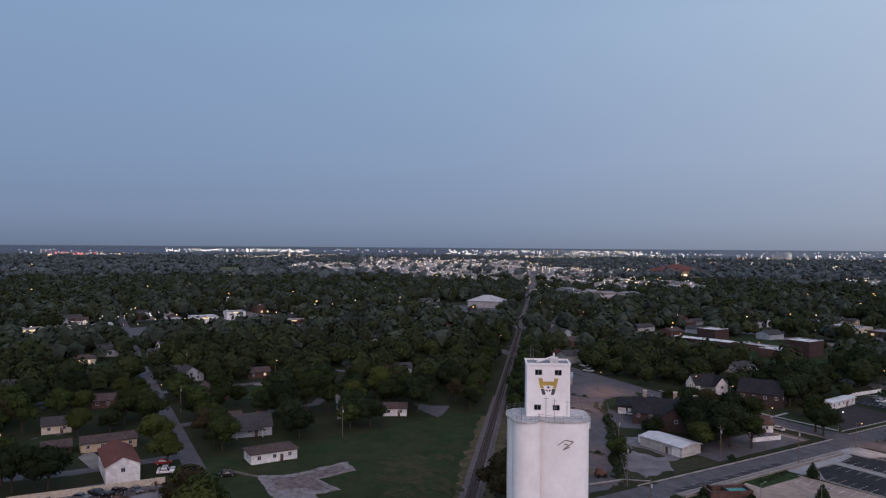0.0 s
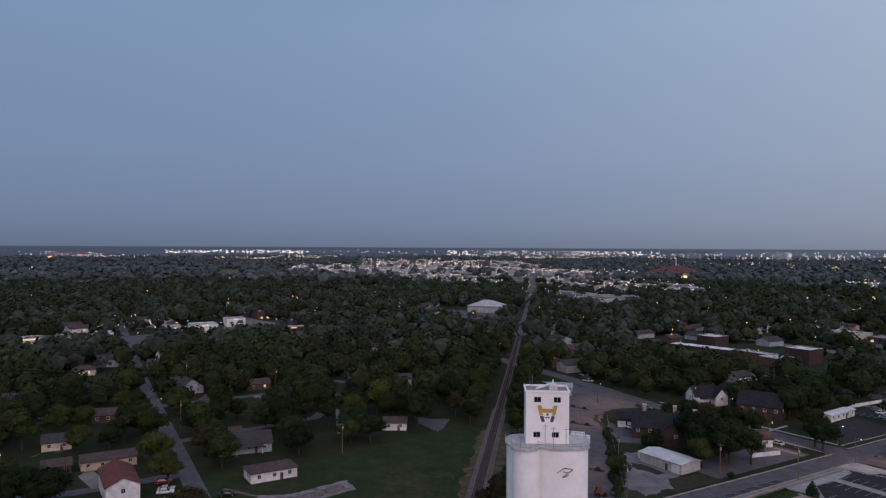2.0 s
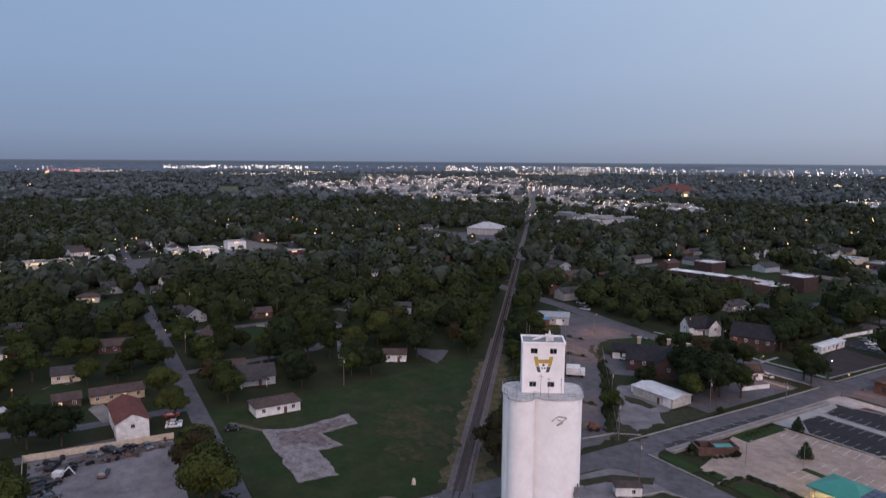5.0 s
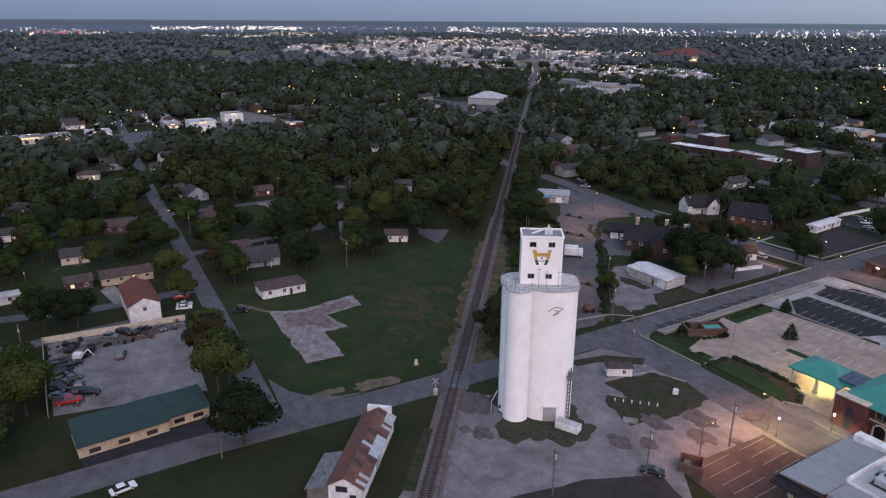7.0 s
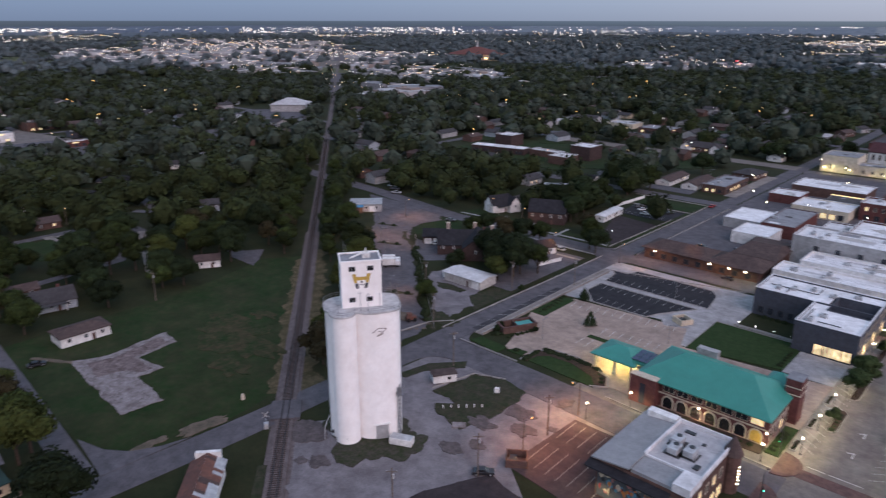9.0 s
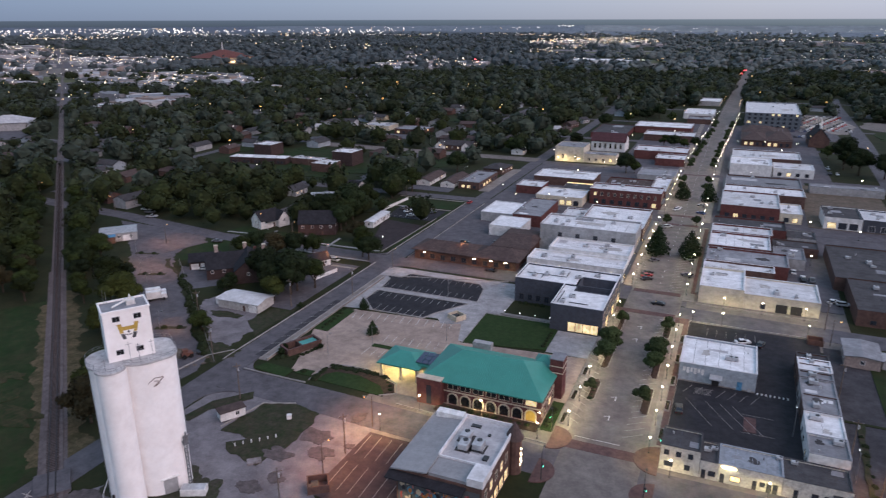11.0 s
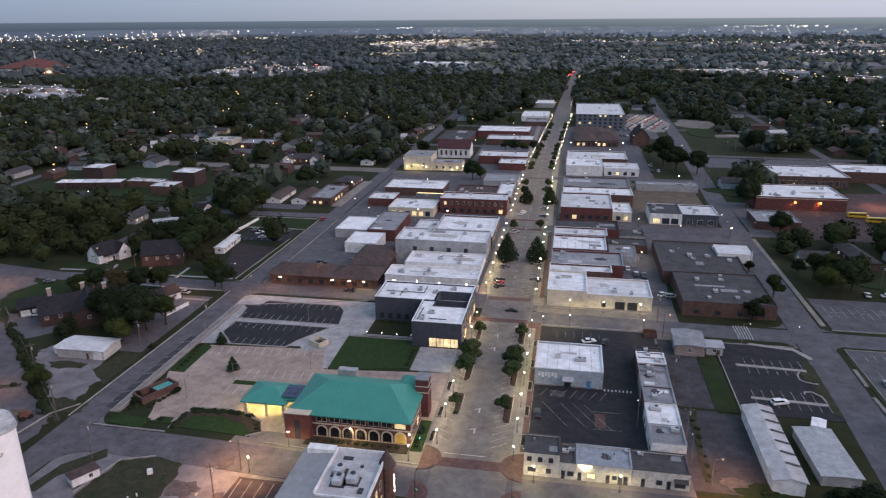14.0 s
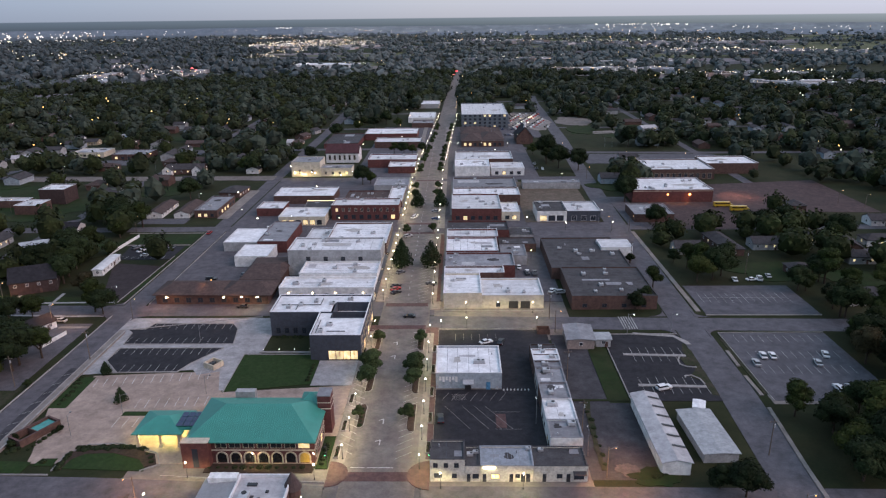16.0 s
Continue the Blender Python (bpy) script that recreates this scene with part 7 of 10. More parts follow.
for s in (-1, 1):
    for k in range(26):
        x0 = -12.6 + 25.2 * k / 26
        for j, (a, c) in enumerate(((0, .5), (.5, 1.0))):
            ya, yb = s * (.02 + 3.7 * a), s * (.02 + 3.7 * c)
            za, zb = 5.55 - 2.15 * a, 5.55 - 2.15 * c
            bm = bmesh.new()
            v = [bm.verts.new(p) for p in ((x0, ya, za), (x0 + .95, ya, za), (x0 + .95, yb, zb), (x0, yb, zb))]
            u = [bm.verts.new((p.co.x, p.co.y, p.co.z + .05 + .02 * j)) for p in v]
            q = v + u
            for i in [(0, 1, 2, 3), (7, 6, 5, 4), (0, 4, 5, 1), (1, 5, 6, 2), (2, 6, 7, 3), (3, 7, 4, 0)]:
                bm.faces.new([q[n] for n in i])
            bmesh.ops.recalc_face_normals(bm, faces=bm.faces[:])
            far_end = k > 11
            zinc = s < 0 and ((j == 1 and rng.random() < (.75 if far_end else .35)) or (j == 0 and far_end and rng.random() < .25))
            part("roof_sheet", bm, ZINC if zinc else (RUST if s > 0 or rng.random() < .7 else BROWNSHINGLE), wh)
bm = bmesh.new()
prism(bm, [(3.1, 0), (7.3, 0), (7.3, 2.2), (3.1, 3.3)], -12.3, -1.5, TURNED)
lean = part("lean_to", bm, OLDBOARD, wh, "lean-to along the side")
bm = bmesh.new()
prism(bm, [(3.0, 3.45), (7.7, 2.2), (7.7, 2.3), (3.0, 3.55)], -12.6, -1.2, TURNED)
part("lean_to_roof", bm, STAINEDZINC, lean, "stained zinc sheet roof")
window_unit(wh, -12.31, 0.6, 2.6, 2.0, 1.0, "w", PANE, DARKMETAL, 1)
window_unit(wh, -12.31, -1.5, 0.8, 1.0, 1.2, "w", PANE, DARKMETAL, 1)
bm = bmesh.new()
box(bm, 12.3, -2.6, 0, 13.2, 2.6, 5.6)
part("false_front", bm, WHITEWALL, wh, "white parapet end wall")
bm = bmesh.new()
box(bm, -2, -3.2, 0, 1, -3.1, 2.8)
part("sliding_door", bm, GREYWALL, wh)

# green-roofed depot at the storage yard
dep = thing("depot", "tan block depot with a dark green metal roof", "depot", -35, -70, 0, 94)
take([(-43, -86), (-28, -86), (-28, -54), (-43, -54)], 0.5)
for x0, x1, y0, hh, nm in ((-13, 4.5, -4.9, 3.2, "wall"), (4.5, 13.5, -3.6, 3.0, "side_wall")):
    bm = bmesh.new()
    box(bm, x0, y0, 0, x1, 4.2, hh)
    w_ = part(nm, bm, TANWALL, dep)
    bm = bmesh.new()
    prism(bm, [(y0 - .9, hh - .2), (4.6, hh + 1.0), (4.6, hh + 1.2), (y0 - .9, hh)], x0 - .3, x1 + .2, TURNED)
    part("roof", bm, GREENROOF, w_, "dark green ribbed metal roof")
for x, mt in ((-10, PANE), (-4.5, PANE), (1, PANE), (7, DARKPANE), (11, DARKPANE)):
    window_unit(dep, x, -4.91 if x < 4 else -3.61, .8, 2.0, .8, "s", mt, BROWNBRICK, 3)
fence = thing("fence", "pale solid panel fence round the storage yard", "fence", 0, 0)
for (ax, ay), (bx, by) in (((-50, -87), (-92, -86)), ((-92, -86), (-88.5, -49.5))):
    n = int(math.hypot(bx - ax, by - ay) / 2.4)
    for k in range(n):
        f0, f1 = k / n, (k + 1) / n
        a_ = math.degrees(math.atan2(by - ay, bx - ax))
        L_ = math.hypot(bx - ax, by - ay) / n
        bm = bmesh.new()
        box(bm, 0.05, -.03, .08, L_ - .05, .03, 1.9, pose(ax + (bx - ax) * f0, ay + (by - ay) * f0, 0, 0, 0, a_))
        part("panel", bm, STONE, fence)
        bm = bmesh.new()
        box(bm, -.05, -.06, 0, .05, .06, 2.0, pose(ax + (bx - ax) * f0, ay + (by - ay) * f0, 0, 0, 0, a_))
        part("post", bm, ZINC, fence)

def board_fence(label, ax, ay, bx, by, h, mat, step=2.4):
    f = thing("fence", label, "fence", ax, ay, 0, math.degrees(math.atan2(by - ay, bx - ax)))
    n = max(1, int(math.hypot(bx - ax, by - ay) / step))
    L_ = math.hypot(bx - ax, by - ay) / n
    for k in range(n):
        bm = bmesh.new()
        box(bm, k * L_ + .06, -.03, .08, (k + 1) * L_ - .06, .03, h)
        part("panel", bm, mat, f)
    for k in range(n + 1):
        bm = bmesh.new()
        box(bm, k * L_ - .06, -.06, 0, k * L_ + .06, .06, h + .1)
        part("post", bm, mat, f)


board_fence("white board fence beside the house", -33, 125, -30, 137, 1.6, WHITEWALL)
board_fence("long white board fence beside the lawn", -56, 224, -54, 252, 1.6, WHITEWALL)
wf = thing("wire_fence", "low wire fence on steel posts beside the lot", "fence", -24, 58, 0, math.degrees(math.atan2(64, -72)))
for k in range(33):
    bm = bmesh.new()
    rod(bm, (3 * k, 0, 0), (3 * k, 0, 1.6), .05, sides=5)
    part("post", bm, STEEL, wf)
for z in (.5, 1.05, 1.55):
    bm = bmesh.new()
    rod(bm, (0, 0, z), (96, 0, z), .018, sides=4)
    part("wire", bm, STEEL, wf)
pf = thing("post_row", "row of short white posts across the grass", "posts", 9.5, 25.6, 0, 45)
for k in range(6):
    bm = bmesh.new()
    box(bm, 1.9 * k, -.12, 0, 1.9 * k + .24, .12, .9)
    part("post", bm, WHITEWALL, pf)
# kiosk with the teal box, dumpster enclosures, sheds in the yard
k_ = thing("planter_kiosk", "brick walled enclosure with a teal lined top", "enclosure", -5.4, 68.6, 0, 63)
bm = bmesh.new()
for a in ((0, 0, 11.4, .35), (0, 4.6, 11.4, 5), (0, .35, .35, 4.6), (11.05, .35, 11.4, 4.6), (5, .35, 5.3, 4.6)):
    box(bm, a[0], a[1], 0, a[2], a[3], 2.0)
part("wall", bm, BROWNBRICK, k_)
bm = bmesh.new()
for a in ((-.1, -.1, 11.5, .45), (-.1, 4.5, 11.5, 5.1), (-.1, .45, .45, 4.5), (10.95, .45, 11.5, 4.5)):
    box(bm, a[0], a[1], 2.0, a[2], a[3], 2.12)
part("coping", bm, BRICKPAVE, k_)
bm = bmesh.new()
box(bm, 5.6, .6, 0, 10.8, 4.3, 1.5)
part("lining", bm, POOL, k_, "teal metal container inside")
for x, y, t, col in ((35.2, 17.2, 35, BROWNBRICK), (27.5, 112.5, -30, STONE)):
    e_ = thing("bin_enclosure", "low walled enclosure for rubbish bins", "enclosure", x, y, 0, t)
    bm = bmesh.new()
    for a in ((0, 0, 4.6, .3), (0, 3.9, 4.6, 4.2), (0, .3, .3, 3.9), (4.3, .3, 4.6, 3.9)):
        box(bm, a[0], a[1], 0, a[2], a[3], 1.9)
    part("wall", bm, col, e_)
    bm = bmesh.new()
    box(bm, .8, 1, 0.05, 2.4, 3.2, 1.3)
    part("bin", bm, DARKMETAL, e_)
s_ = thing("white_trailer", "small white office trailer with a brown roof", "trailer", 0.2, 32.2, 0, 57)
bm = bmesh.new()
box(bm, 0, 0, .4, 6.2, 3, 2.6)
part("body", bm, WHITEWALL, s_)
bm = bmesh.new()
box(bm, -.3, -.3, 2.6, 6.5, 3.4, 2.75)
part("roof", bm, BROWNSHINGLE, s_)
bm = bmesh.new()
for x in (.4, 3, 5.6):
    box(bm, x, .3, 0, x + .3, 2.7, .4)
part("foundation", bm, GREYWALL, s_)
window_unit(s_, 4.2, -.01, 1.2, .8, .9, "s", DARKPANE, WHITEWALL, 1)
s_ = thing("loading_box", "low white metal box beside the elevator door", "container", 12.8, 8.6, 0, 25)
bm = bmesh.new()
box(bm, -2.6, -1.2, .15, 2.6, 1.2, 1.7)
bmesh.ops.bevel(bm, geom=bm.edges[:], offset=.05, segments=1, affect="EDGES")
part("body", bm, WHITEWALL, s_)
bm = bmesh.new()
box(bm, -2.4, -1.0, 1.7, 2.4, 1.0, 1.78)
part("lid", bm, ZINC, s_)
bm = bmesh.new()
box(bm, -2, -1, 0, 2, 1, .15)
part("skid", bm, DARKMETAL, s_)
s_ = thing("concrete_pad", "broken concrete pad in the grass", "slab", 17.5, 22.5, 0, 40)
bm = bmesh.new()
box(bm, -1.6, -1.1, 0, 1.6, 1.1, .35)
part("slab", bm, OLDSLAB, s_)
s_ = thing("transformer_box", "white utility box on the grass", "utility box", 14.5, 40.5, 0, 30)
bm = bmesh.new()
box(bm, -.6, -.5, 0, .6, .5, 1.3)
bmesh.ops.bevel(bm, geom=bm.edges[:], offset=.06, segments=1, affect="EDGES")
part("cabinet", bm, WHITEWALL, s_)
s_ = thing("monument", "small pale stone marker in the field", "marker", -30, -5, 0, 20)
bm = bmesh.new()
rod(bm, (0, 0, 0), (0, 0, 1.4), .6, .35, 7)
part("stone", bm, STONE, s_)

# low wall, planters, signal masts, yard clutter
lw = thing("low_wall", "long low pale wall beside the street", "wall", -9.9, 64)
bm = bmesh.new()
box(bm, 0, 0, 0, .35, 74, .75)
part("wall", bm, CONCRETE, lw)
bm = bmesh.new()
box(bm, -.05, -.05, .75, .4, 74.05, .85)
part("coping", bm, KERB, lw)
for x, y, d in [(100.4, yy, 5) for yy in (66, 80, 94, 108, 122)] + [(77.2, yy, 5) for yy in (64, 76, 90, 104, 120)]:
    pl = thing("planter", "brick-edged street planter with dark soil", "planter", x, y, 0, 0, "planters on the pavement")
    bm = bmesh.new()
    for a in ((0, 0, 1.3, .15), (0, d - .15, 1.3, d), (0, .15, .15, d - .15), (1.15, .15, 1.3, d - .15)):
        box(bm, a[0], a[1], 0, a[2], a[3], .75)
    part("edging", bm, KERB, pl)
    bm = bmesh.new()
    box(bm, .15, .15, 0, 1.15, d - .15, .66)
    part("soil", bm, MULCH, pl)
    for k in range(7):
        bm = bmesh.new()
        ball(bm, (rng.uniform(.35, .95), .5 + (d - 1) * k / 6, .7), rng.uniform(.18, .34), .9)
        part("plant", bm, LEAFDARK, pl)
for x, y, t in ((79, 41, 90), (100.4, 41, 90), (76.4, 60.5, -90), (102, 60.5, -90)):
    sm = thing("signal_mast", "black curved street mast at the crossing", "street mast", x, y, 0.05, t, "masts at the crossing")
    bm = bmesh.new()
    rod(bm, (0, 0, 0), (0, 0, 6.5), .12, .08, 8)
    part("pole", bm, DARKMETAL, sm)
    bm = bmesh.new()
    last = None
    for k in range(7):
        a0 = math.pi * k / 12
        ring = [bm.verts.new((2 - 2 * math.cos(a0) + .05 * p, .05 * q, 6.5 + 1.2 * math.sin(a0) + .05 * (p + q) * .3)) for p, q in ((1, 0), (0, 1), (-1, 0), (0, -1))]
        for j in range(4) if last else ():
            bm.faces.new((last[j], last[(j + 1) % 4], ring[(j + 1) % 4], ring[j]))
        last = ring
    part("arm", bm, DARKMETAL, sm)
    bm = bmesh.new()
    rod(bm, (2, 0, 7.7), (2, 0, 7.3), .1, .3, 8)
    part("lamp_head", bm, DARKMETAL, sm)
    bm = bmesh.new()
    box(bm, -.18, -.35, 3.4, .18, -.1, 4.5)
    sh = part("signal_head", bm, DARKMETAL, sm)
    bm = bmesh.new()
    ball(bm, (0, -.38, 3.65), .13)
    part("signal_lens", bm, GREENGLOW, sh, "green signal lens")
SCRAP = [RUST, DARKMETAL, DARKMETAL, STEEL, BROWNSHINGLE, POLEWOOD, RUBBER, BLACKSHINGLE]
yr = random.Random(8)
for k in range(64):
    edge = k % 2
    x, y = (yr.uniform(-89.5, -56), yr.uniform(-85, -80)) if edge else (yr.uniform(-89, -80), yr.uniform(-83, -52))
    sc = thing("scrap_item", yr.choice(("rusty machine part stored on the gravel", "dark crate stored on the gravel", "metal tank stored in the yard")), "scrap", x, y, 0.02, yr.uniform(0, 180), "stored goods in the yard")
    a, c, h = yr.uniform(.6, 2.2), yr.uniform(.5, 1.1), yr.uniform(.5, 1.7)
    bm = bmesh.new()
    if k % 3 == 0:
        rod(bm, (-a / 2, 0, c / 2), (a / 2, 0, c / 2), c / 2, sides=10)
    else:
        box(bm, -a / 2, -c / 2, 0, a / 2, c / 2, h * .7)
        bmesh.ops.bevel(bm, geom=bm.edges[:], offset=.05, segments=1, affect="EDGES")
    part("body", bm, yr.choice(SCRAP), sc)
    bm = bmesh.new()
    rod(bm, (-a * .3, 0, h * .5), (a * .4, c * .3, h), .06, sides=6)
    part("bar", bm, yr.choice(SCRAP), sc)

# ---- trees ----
def by_island(m, low, high):
    """Leaves that differ one from another in lightness."""
    nodes, links = m.node_tree.nodes, m.node_tree.links
    isl, hue, rge = nodes.new("ShaderNodeNewGeometry"), nodes.new("ShaderNodeHueSaturation"), nodes.new("ShaderNodeMapRange")
    rge.inputs["To Min"].default_value, rge.inputs["To Max"].default_value = low, high
    links.new(isl.outputs["Random Per Island"], rge.inputs["Value"])
    links.new(rge.outputs["Result"], hue.inputs["Value"])
    old = nodes["Principled BSDF"].inputs["Base Color"].links[0].from_socket
    links.new(old, hue.inputs["Color"])
    links.new(hue.outputs["Color"], nodes["Principled BSDF"].inputs["Base Color"])
    return m


by_island(LEAF, .7, 1.35), by_island(LEAFDARK, .7, 1.35)


def tree_meshes(seed, height, spread, leaves, size, shape="round"):
    """Trunk with limbs, and a crown of small leaf clumps on lobes of uneven size."""
    r = random.Random(seed)
    bm = bmesh.new()
    fork = height * 0.32
    rod(bm, (0, 0, 0), (0, 0, fork), 0.028 * height, 0.02 * height, 7)
    lobes = []
    if shape == "cone":
        rod(bm, (0, 0, fork), (0, 0, height * 0.95), 0.02 * height, 0.004 * height, 6)
        for k in range(26):
            f = k / 25
            z = height * (0.12 + 0.86 * f)
            rad = spread * 0.5 * (1 - f) ** 0.8 + 0.15
            a = k * 2.4
            lobes.append((Vector((math.cos(a) * rad * .6, math.sin(a) * rad * .6, z)), rad * 0.62 + 0.15, 0.9))
    else:
        for k in range(9):
            a = k * 2.4 + r.uniform(-.4, .4)
            up = r.uniform(0.45, 0.82) * height
            out = spread * r.uniform(0.16, 0.36) * (1.15 if up < height * .7 else .7)
            tip = Vector((math.cos(a) * out, math.sin(a) * out, up))
            rod(bm, (0, 0, fork * r.uniform(.7, 1)), tip, 0.011 * height, 0.004 * height, 5)
            lobes.append((tip, spread * r.uniform(0.17, 0.27), r.uniform(0.65, 0.9)))
        lobes.append((Vector((0, 0, height * 0.83)), spread * 0.26, 0.7))
        lobes.append((Vector((0, 0, height * 0.60)), spread * 0.33, 0.75))
    trunk = bm
    verts, faces = [], []
    weight = [l[1] ** 2 for l in lobes]
    for k in range(leaves):
        c, rad, sq = r.choices(lobes, weight)[0]
        d = Vector((r.gauss(0, 1), r.gauss(0, 1), r.gauss(0, 1) + 0.15)).normalized()
        p = c + Vector((d.x, d.y, d.z * sq)) * rad * r.uniform(0.72, 1.06)
        n = (d + Vector((r.uniform(-.6, .6), r.uniform(-.6, .6), r.uniform(-.3, .7)))).normalized()
        u = n.orthogonal().normalized()
        u.rotate(Matrix.Rotation(r.uniform(0, 6.28), 3, n))
        v = n.cross(u)
        s = size * r.uniform(0.6, 1.3)
        i = len(verts)
        verts += [p + u * s, p + v * s * .7 + n * s * .25, p - u * s, p - v * s * .7 + n * s * .25]
        faces.append((i, i + 1, i + 2, i + 3))
    me = bpy.data.meshes.new("crown")
    me.from_pydata([tuple(v) for v in verts], [], faces)
    # dark inner mass that closes the crown
    return trunk, me, lobes


KINDS = []


def tree_kind(label, seed, height, spread, leaves, size, leaf, shape="round"):
    t = thing("tree", label, "tree", group="trees of the town")
    trunk, me, lobes = tree_meshes(seed, height, spread, leaves, size, shape)
    part("trunk", trunk, BARK, t)
    bm = bmesh.new()
    bm.from_mesh(me)
    for c, rad, sq in lobes:
        if shape != "cone":
            made = bmesh.ops.create_icosphere(bm, subdivisions=1, radius=rad * 0.86)
            for v in made["verts"]:
                v.co = Vector((v.co.x, v.co.y, v.co.z * sq)) * (1 + 0.22 * noise.noise(v.co * 1.7 + c)) + c
    bpy.data.meshes.remove(me)
    part("crown", bm, leaf, t)
    KINDS.append(t)
    return t


YELLOWLEAF = material("yellow_green_leaves", (0.052, 0.062, 0.014), 0.85, (0.026, 0.034, 0.009), 0.5, 3.0, 0.0, spread=0.25)
tree_kind("broad green tree with a rounded uneven crown", 1, 10, 9.5, 2250, 0.33, LEAF)
tree_kind("dark broad tree with a spreading crown", 2, 12, 12, 2550, 0.39, LEAFDARK)
tree_kind("tall green tree with a loose crown", 3, 13.5, 9, 2400, 0.36, LEAF)
tree_kind("small rounded dark green tree", 4, 7, 6.5, 1650, 0.27, LEAFDARK)
tree_kind("wide tree with pale green leaves", 5, 11, 11, 2550, 0.36, YELLOWLEAF)
STREETLEAF = material("street_tree_leaves", (0.044, 0.064, 0.024), 0.85, (0.024, 0.036, 0.013), 0.5, 3.0, 0.0, spread=0.25)
CONELEAF = material("conifer_leaves", (0.026, 0.044, 0.018), 0.85, (0.014, 0.025, 0.010), 0.5, 3.0, 0.0, spread=0.2)
street_tree = tree_kind("narrow conical street tree in a planting bed", 6, 8.0, 5.6, 1900, 0.32, CONELEAF, "cone")
full_street_tree = tree_kind("full rounded street tree in a planting bed", 17, 7.4, 5.4, 1900, 0.30, STREETLEAF)
small_street_tree = tree_kind("small round street tree in a planting bed", 7, 4.2, 3.8, 900, 0.24, STREETLEAF)
LEAFBROWN = material("olive_brown_leaves", (0.048, 0.040, 0.018), 0.85, (0.024, 0.021, 0.010), 0.5, 3.0, 0.0, spread=0.25)
tree_kind("broad tree with olive-brown early autumn leaves", 9, 11, 10.5, 2250, 0.36, LEAFBROWN)
USED = set()


def plant(kind, x, y, size=1.0, turn=None):
    ob = KINDS[kind] if isinstance(kind, int) else kind
    m = pose(x, y, 0, 0, 0, rng.uniform(0, 360) if turn is None else turn)
    if ob.name not in USED:
        USED.add(ob.name)
        ob.matrix_basis = m
        t = ob
    else:
        t = copy_thing(ob, m)
    t.scale = (size, size, size * rng.uniform(0.88, 1.12))
    return t

# ---- planting ----
# along the main street
for x, y, k, s in ((84.1, 208, street_tree, 1.5), (97.1, 208, street_tree, 1.55), (85.9, 311, street_tree, 1.35), (99.3, 311, street_tree, 1.35), (82.1, 99, full_street_tree, 1.16), (82, 105.5, full_street_tree, 1.28), (95.5, 99, full_street_tree, 1.04), (95.7, 105, full_street_tree, 1.28), (81.7, 112, full_street_tree, 0.98), (96, 111, full_street_tree, 0.92), (81.8, 118, small_street_tree, .9), (81.3, 83, small_street_tree, .9), (95, 82, small_street_tree, 1.2), (96.4, 130, small_street_tree, 1.25), (81.8, 130, small_street_tree, 1.2)):
    plant(k, x, y, s)
for x, y, s in ((10.4, 91.8, .62), (-2, 108.5, .58)):
    plant(street_tree, x, y, s)
for y in (255, 330, 350, 400, 412, 436, 452, 470, 486, 520, 540, 560, 590, 610):
    off = max(0, y - 395) * 0.0355
    plant(small_street_tree, 83 + off, y, 1.3)
    plant(small_street_tree, 96.5 + off, y + 3, 1.3)
for x0, y0, x1, y1 in ((81, 78, 83, 90), (81, 97, 83.2, 115), (94.6, 76, 97, 90), (94.8, 96, 97, 112), (95, 124, 97.4, 136), (80.8, 124, 82.6, 136), (83, 204, 85, 212), (96, 204, 98.2, 212)):
    bed = thing("planting_bed", "kerbed planting bed with dark mulch in the street", "planting bed", x0, y0)
    w_, d_ = x1 - x0, y1 - y0
    shape = [(0, 0), (w_ * .6, 0), (w_, w_ * .6), (w_, d_ - w_ * .6), (w_ * .6, d_), (0, d_)]
    if x0 > 89:
        shape = [(w_ - a, b) for a, b in shape][::-1]
    bm = bmesh.new()
    prism(bm, shape, 0, .30)
    part("edging", bm, KERB, bed)
    bm = bmesh.new()
    prism(bm, [(w_ / 2 + (a - w_ / 2) * .84, d_ / 2 + (b - d_ / 2) * (1 - .36 / d_)) for a, b in shape], 0, .36)
    part("soil", bm, MULCH, bed)
for x, y, k, s in ((-41.3, -52, 4, 1.25), (-17, -53, 1, 1.2), (-81, -46.5, 3, 1.0), (-119, -29.6, 3, .9), (-113, -3, 1, .9), (-40.5, 72, 0, .78), (-56, 102, 3, 1.0), (-33, 110, 1, 1.35), (-38, 118, 1, 1.2), (-35, 103, 4, .95), (-44, 115, 0, 1.1), (-29.6, 157, 2, 1.0), (-43, 124, 1, 1.0), (-58, 108, 3, .9),
                   (188.3, 179.9, 2, .75), (209.3, 203, 2, .85), (176, 158, 3, 1.0), (181, 163, 3, 1.0), (186, 210, 3, .7), (213, 267, 1, .9), (265, 257, 1, 1.0), (280, 267, 1, 1.0), (285, 229, 2, .9), (170, 53, 3, 1.0), (175, 50, 1, .8), (208, 76, 1, .9), (216, 70, 0, 1), (245, 126, 1, 1.1), (252, 134, 2, 1.0), (258, 186, 1, 1.1), (248, 176, 0, .9), (178, 450, 1, 1.5), (196, 408, 1, 1.2), (183, 416, 1, 1.4), (205, 56, 1, 1), (243, 105, 1, 1.2), (255, 110, 2, 1.1), (-60, 195, 2, 1.0), (-41, 110.5, 1, 1.15), (-33, 114, 1, 1.2), (-28.5, 119, 2, 1.0), (-50, 117, 1, 1.1), (-25.4, 154.6, 1, .9), (-64, 252, 2, 1.0), (-22, 100, 3, .4), (213, 60, 1, 1.2), (226, 66, 1, 1.2), (177, 157.4, 3, .8), (80.5, 480, 1, .7)):
    plant(k, x, y, s)

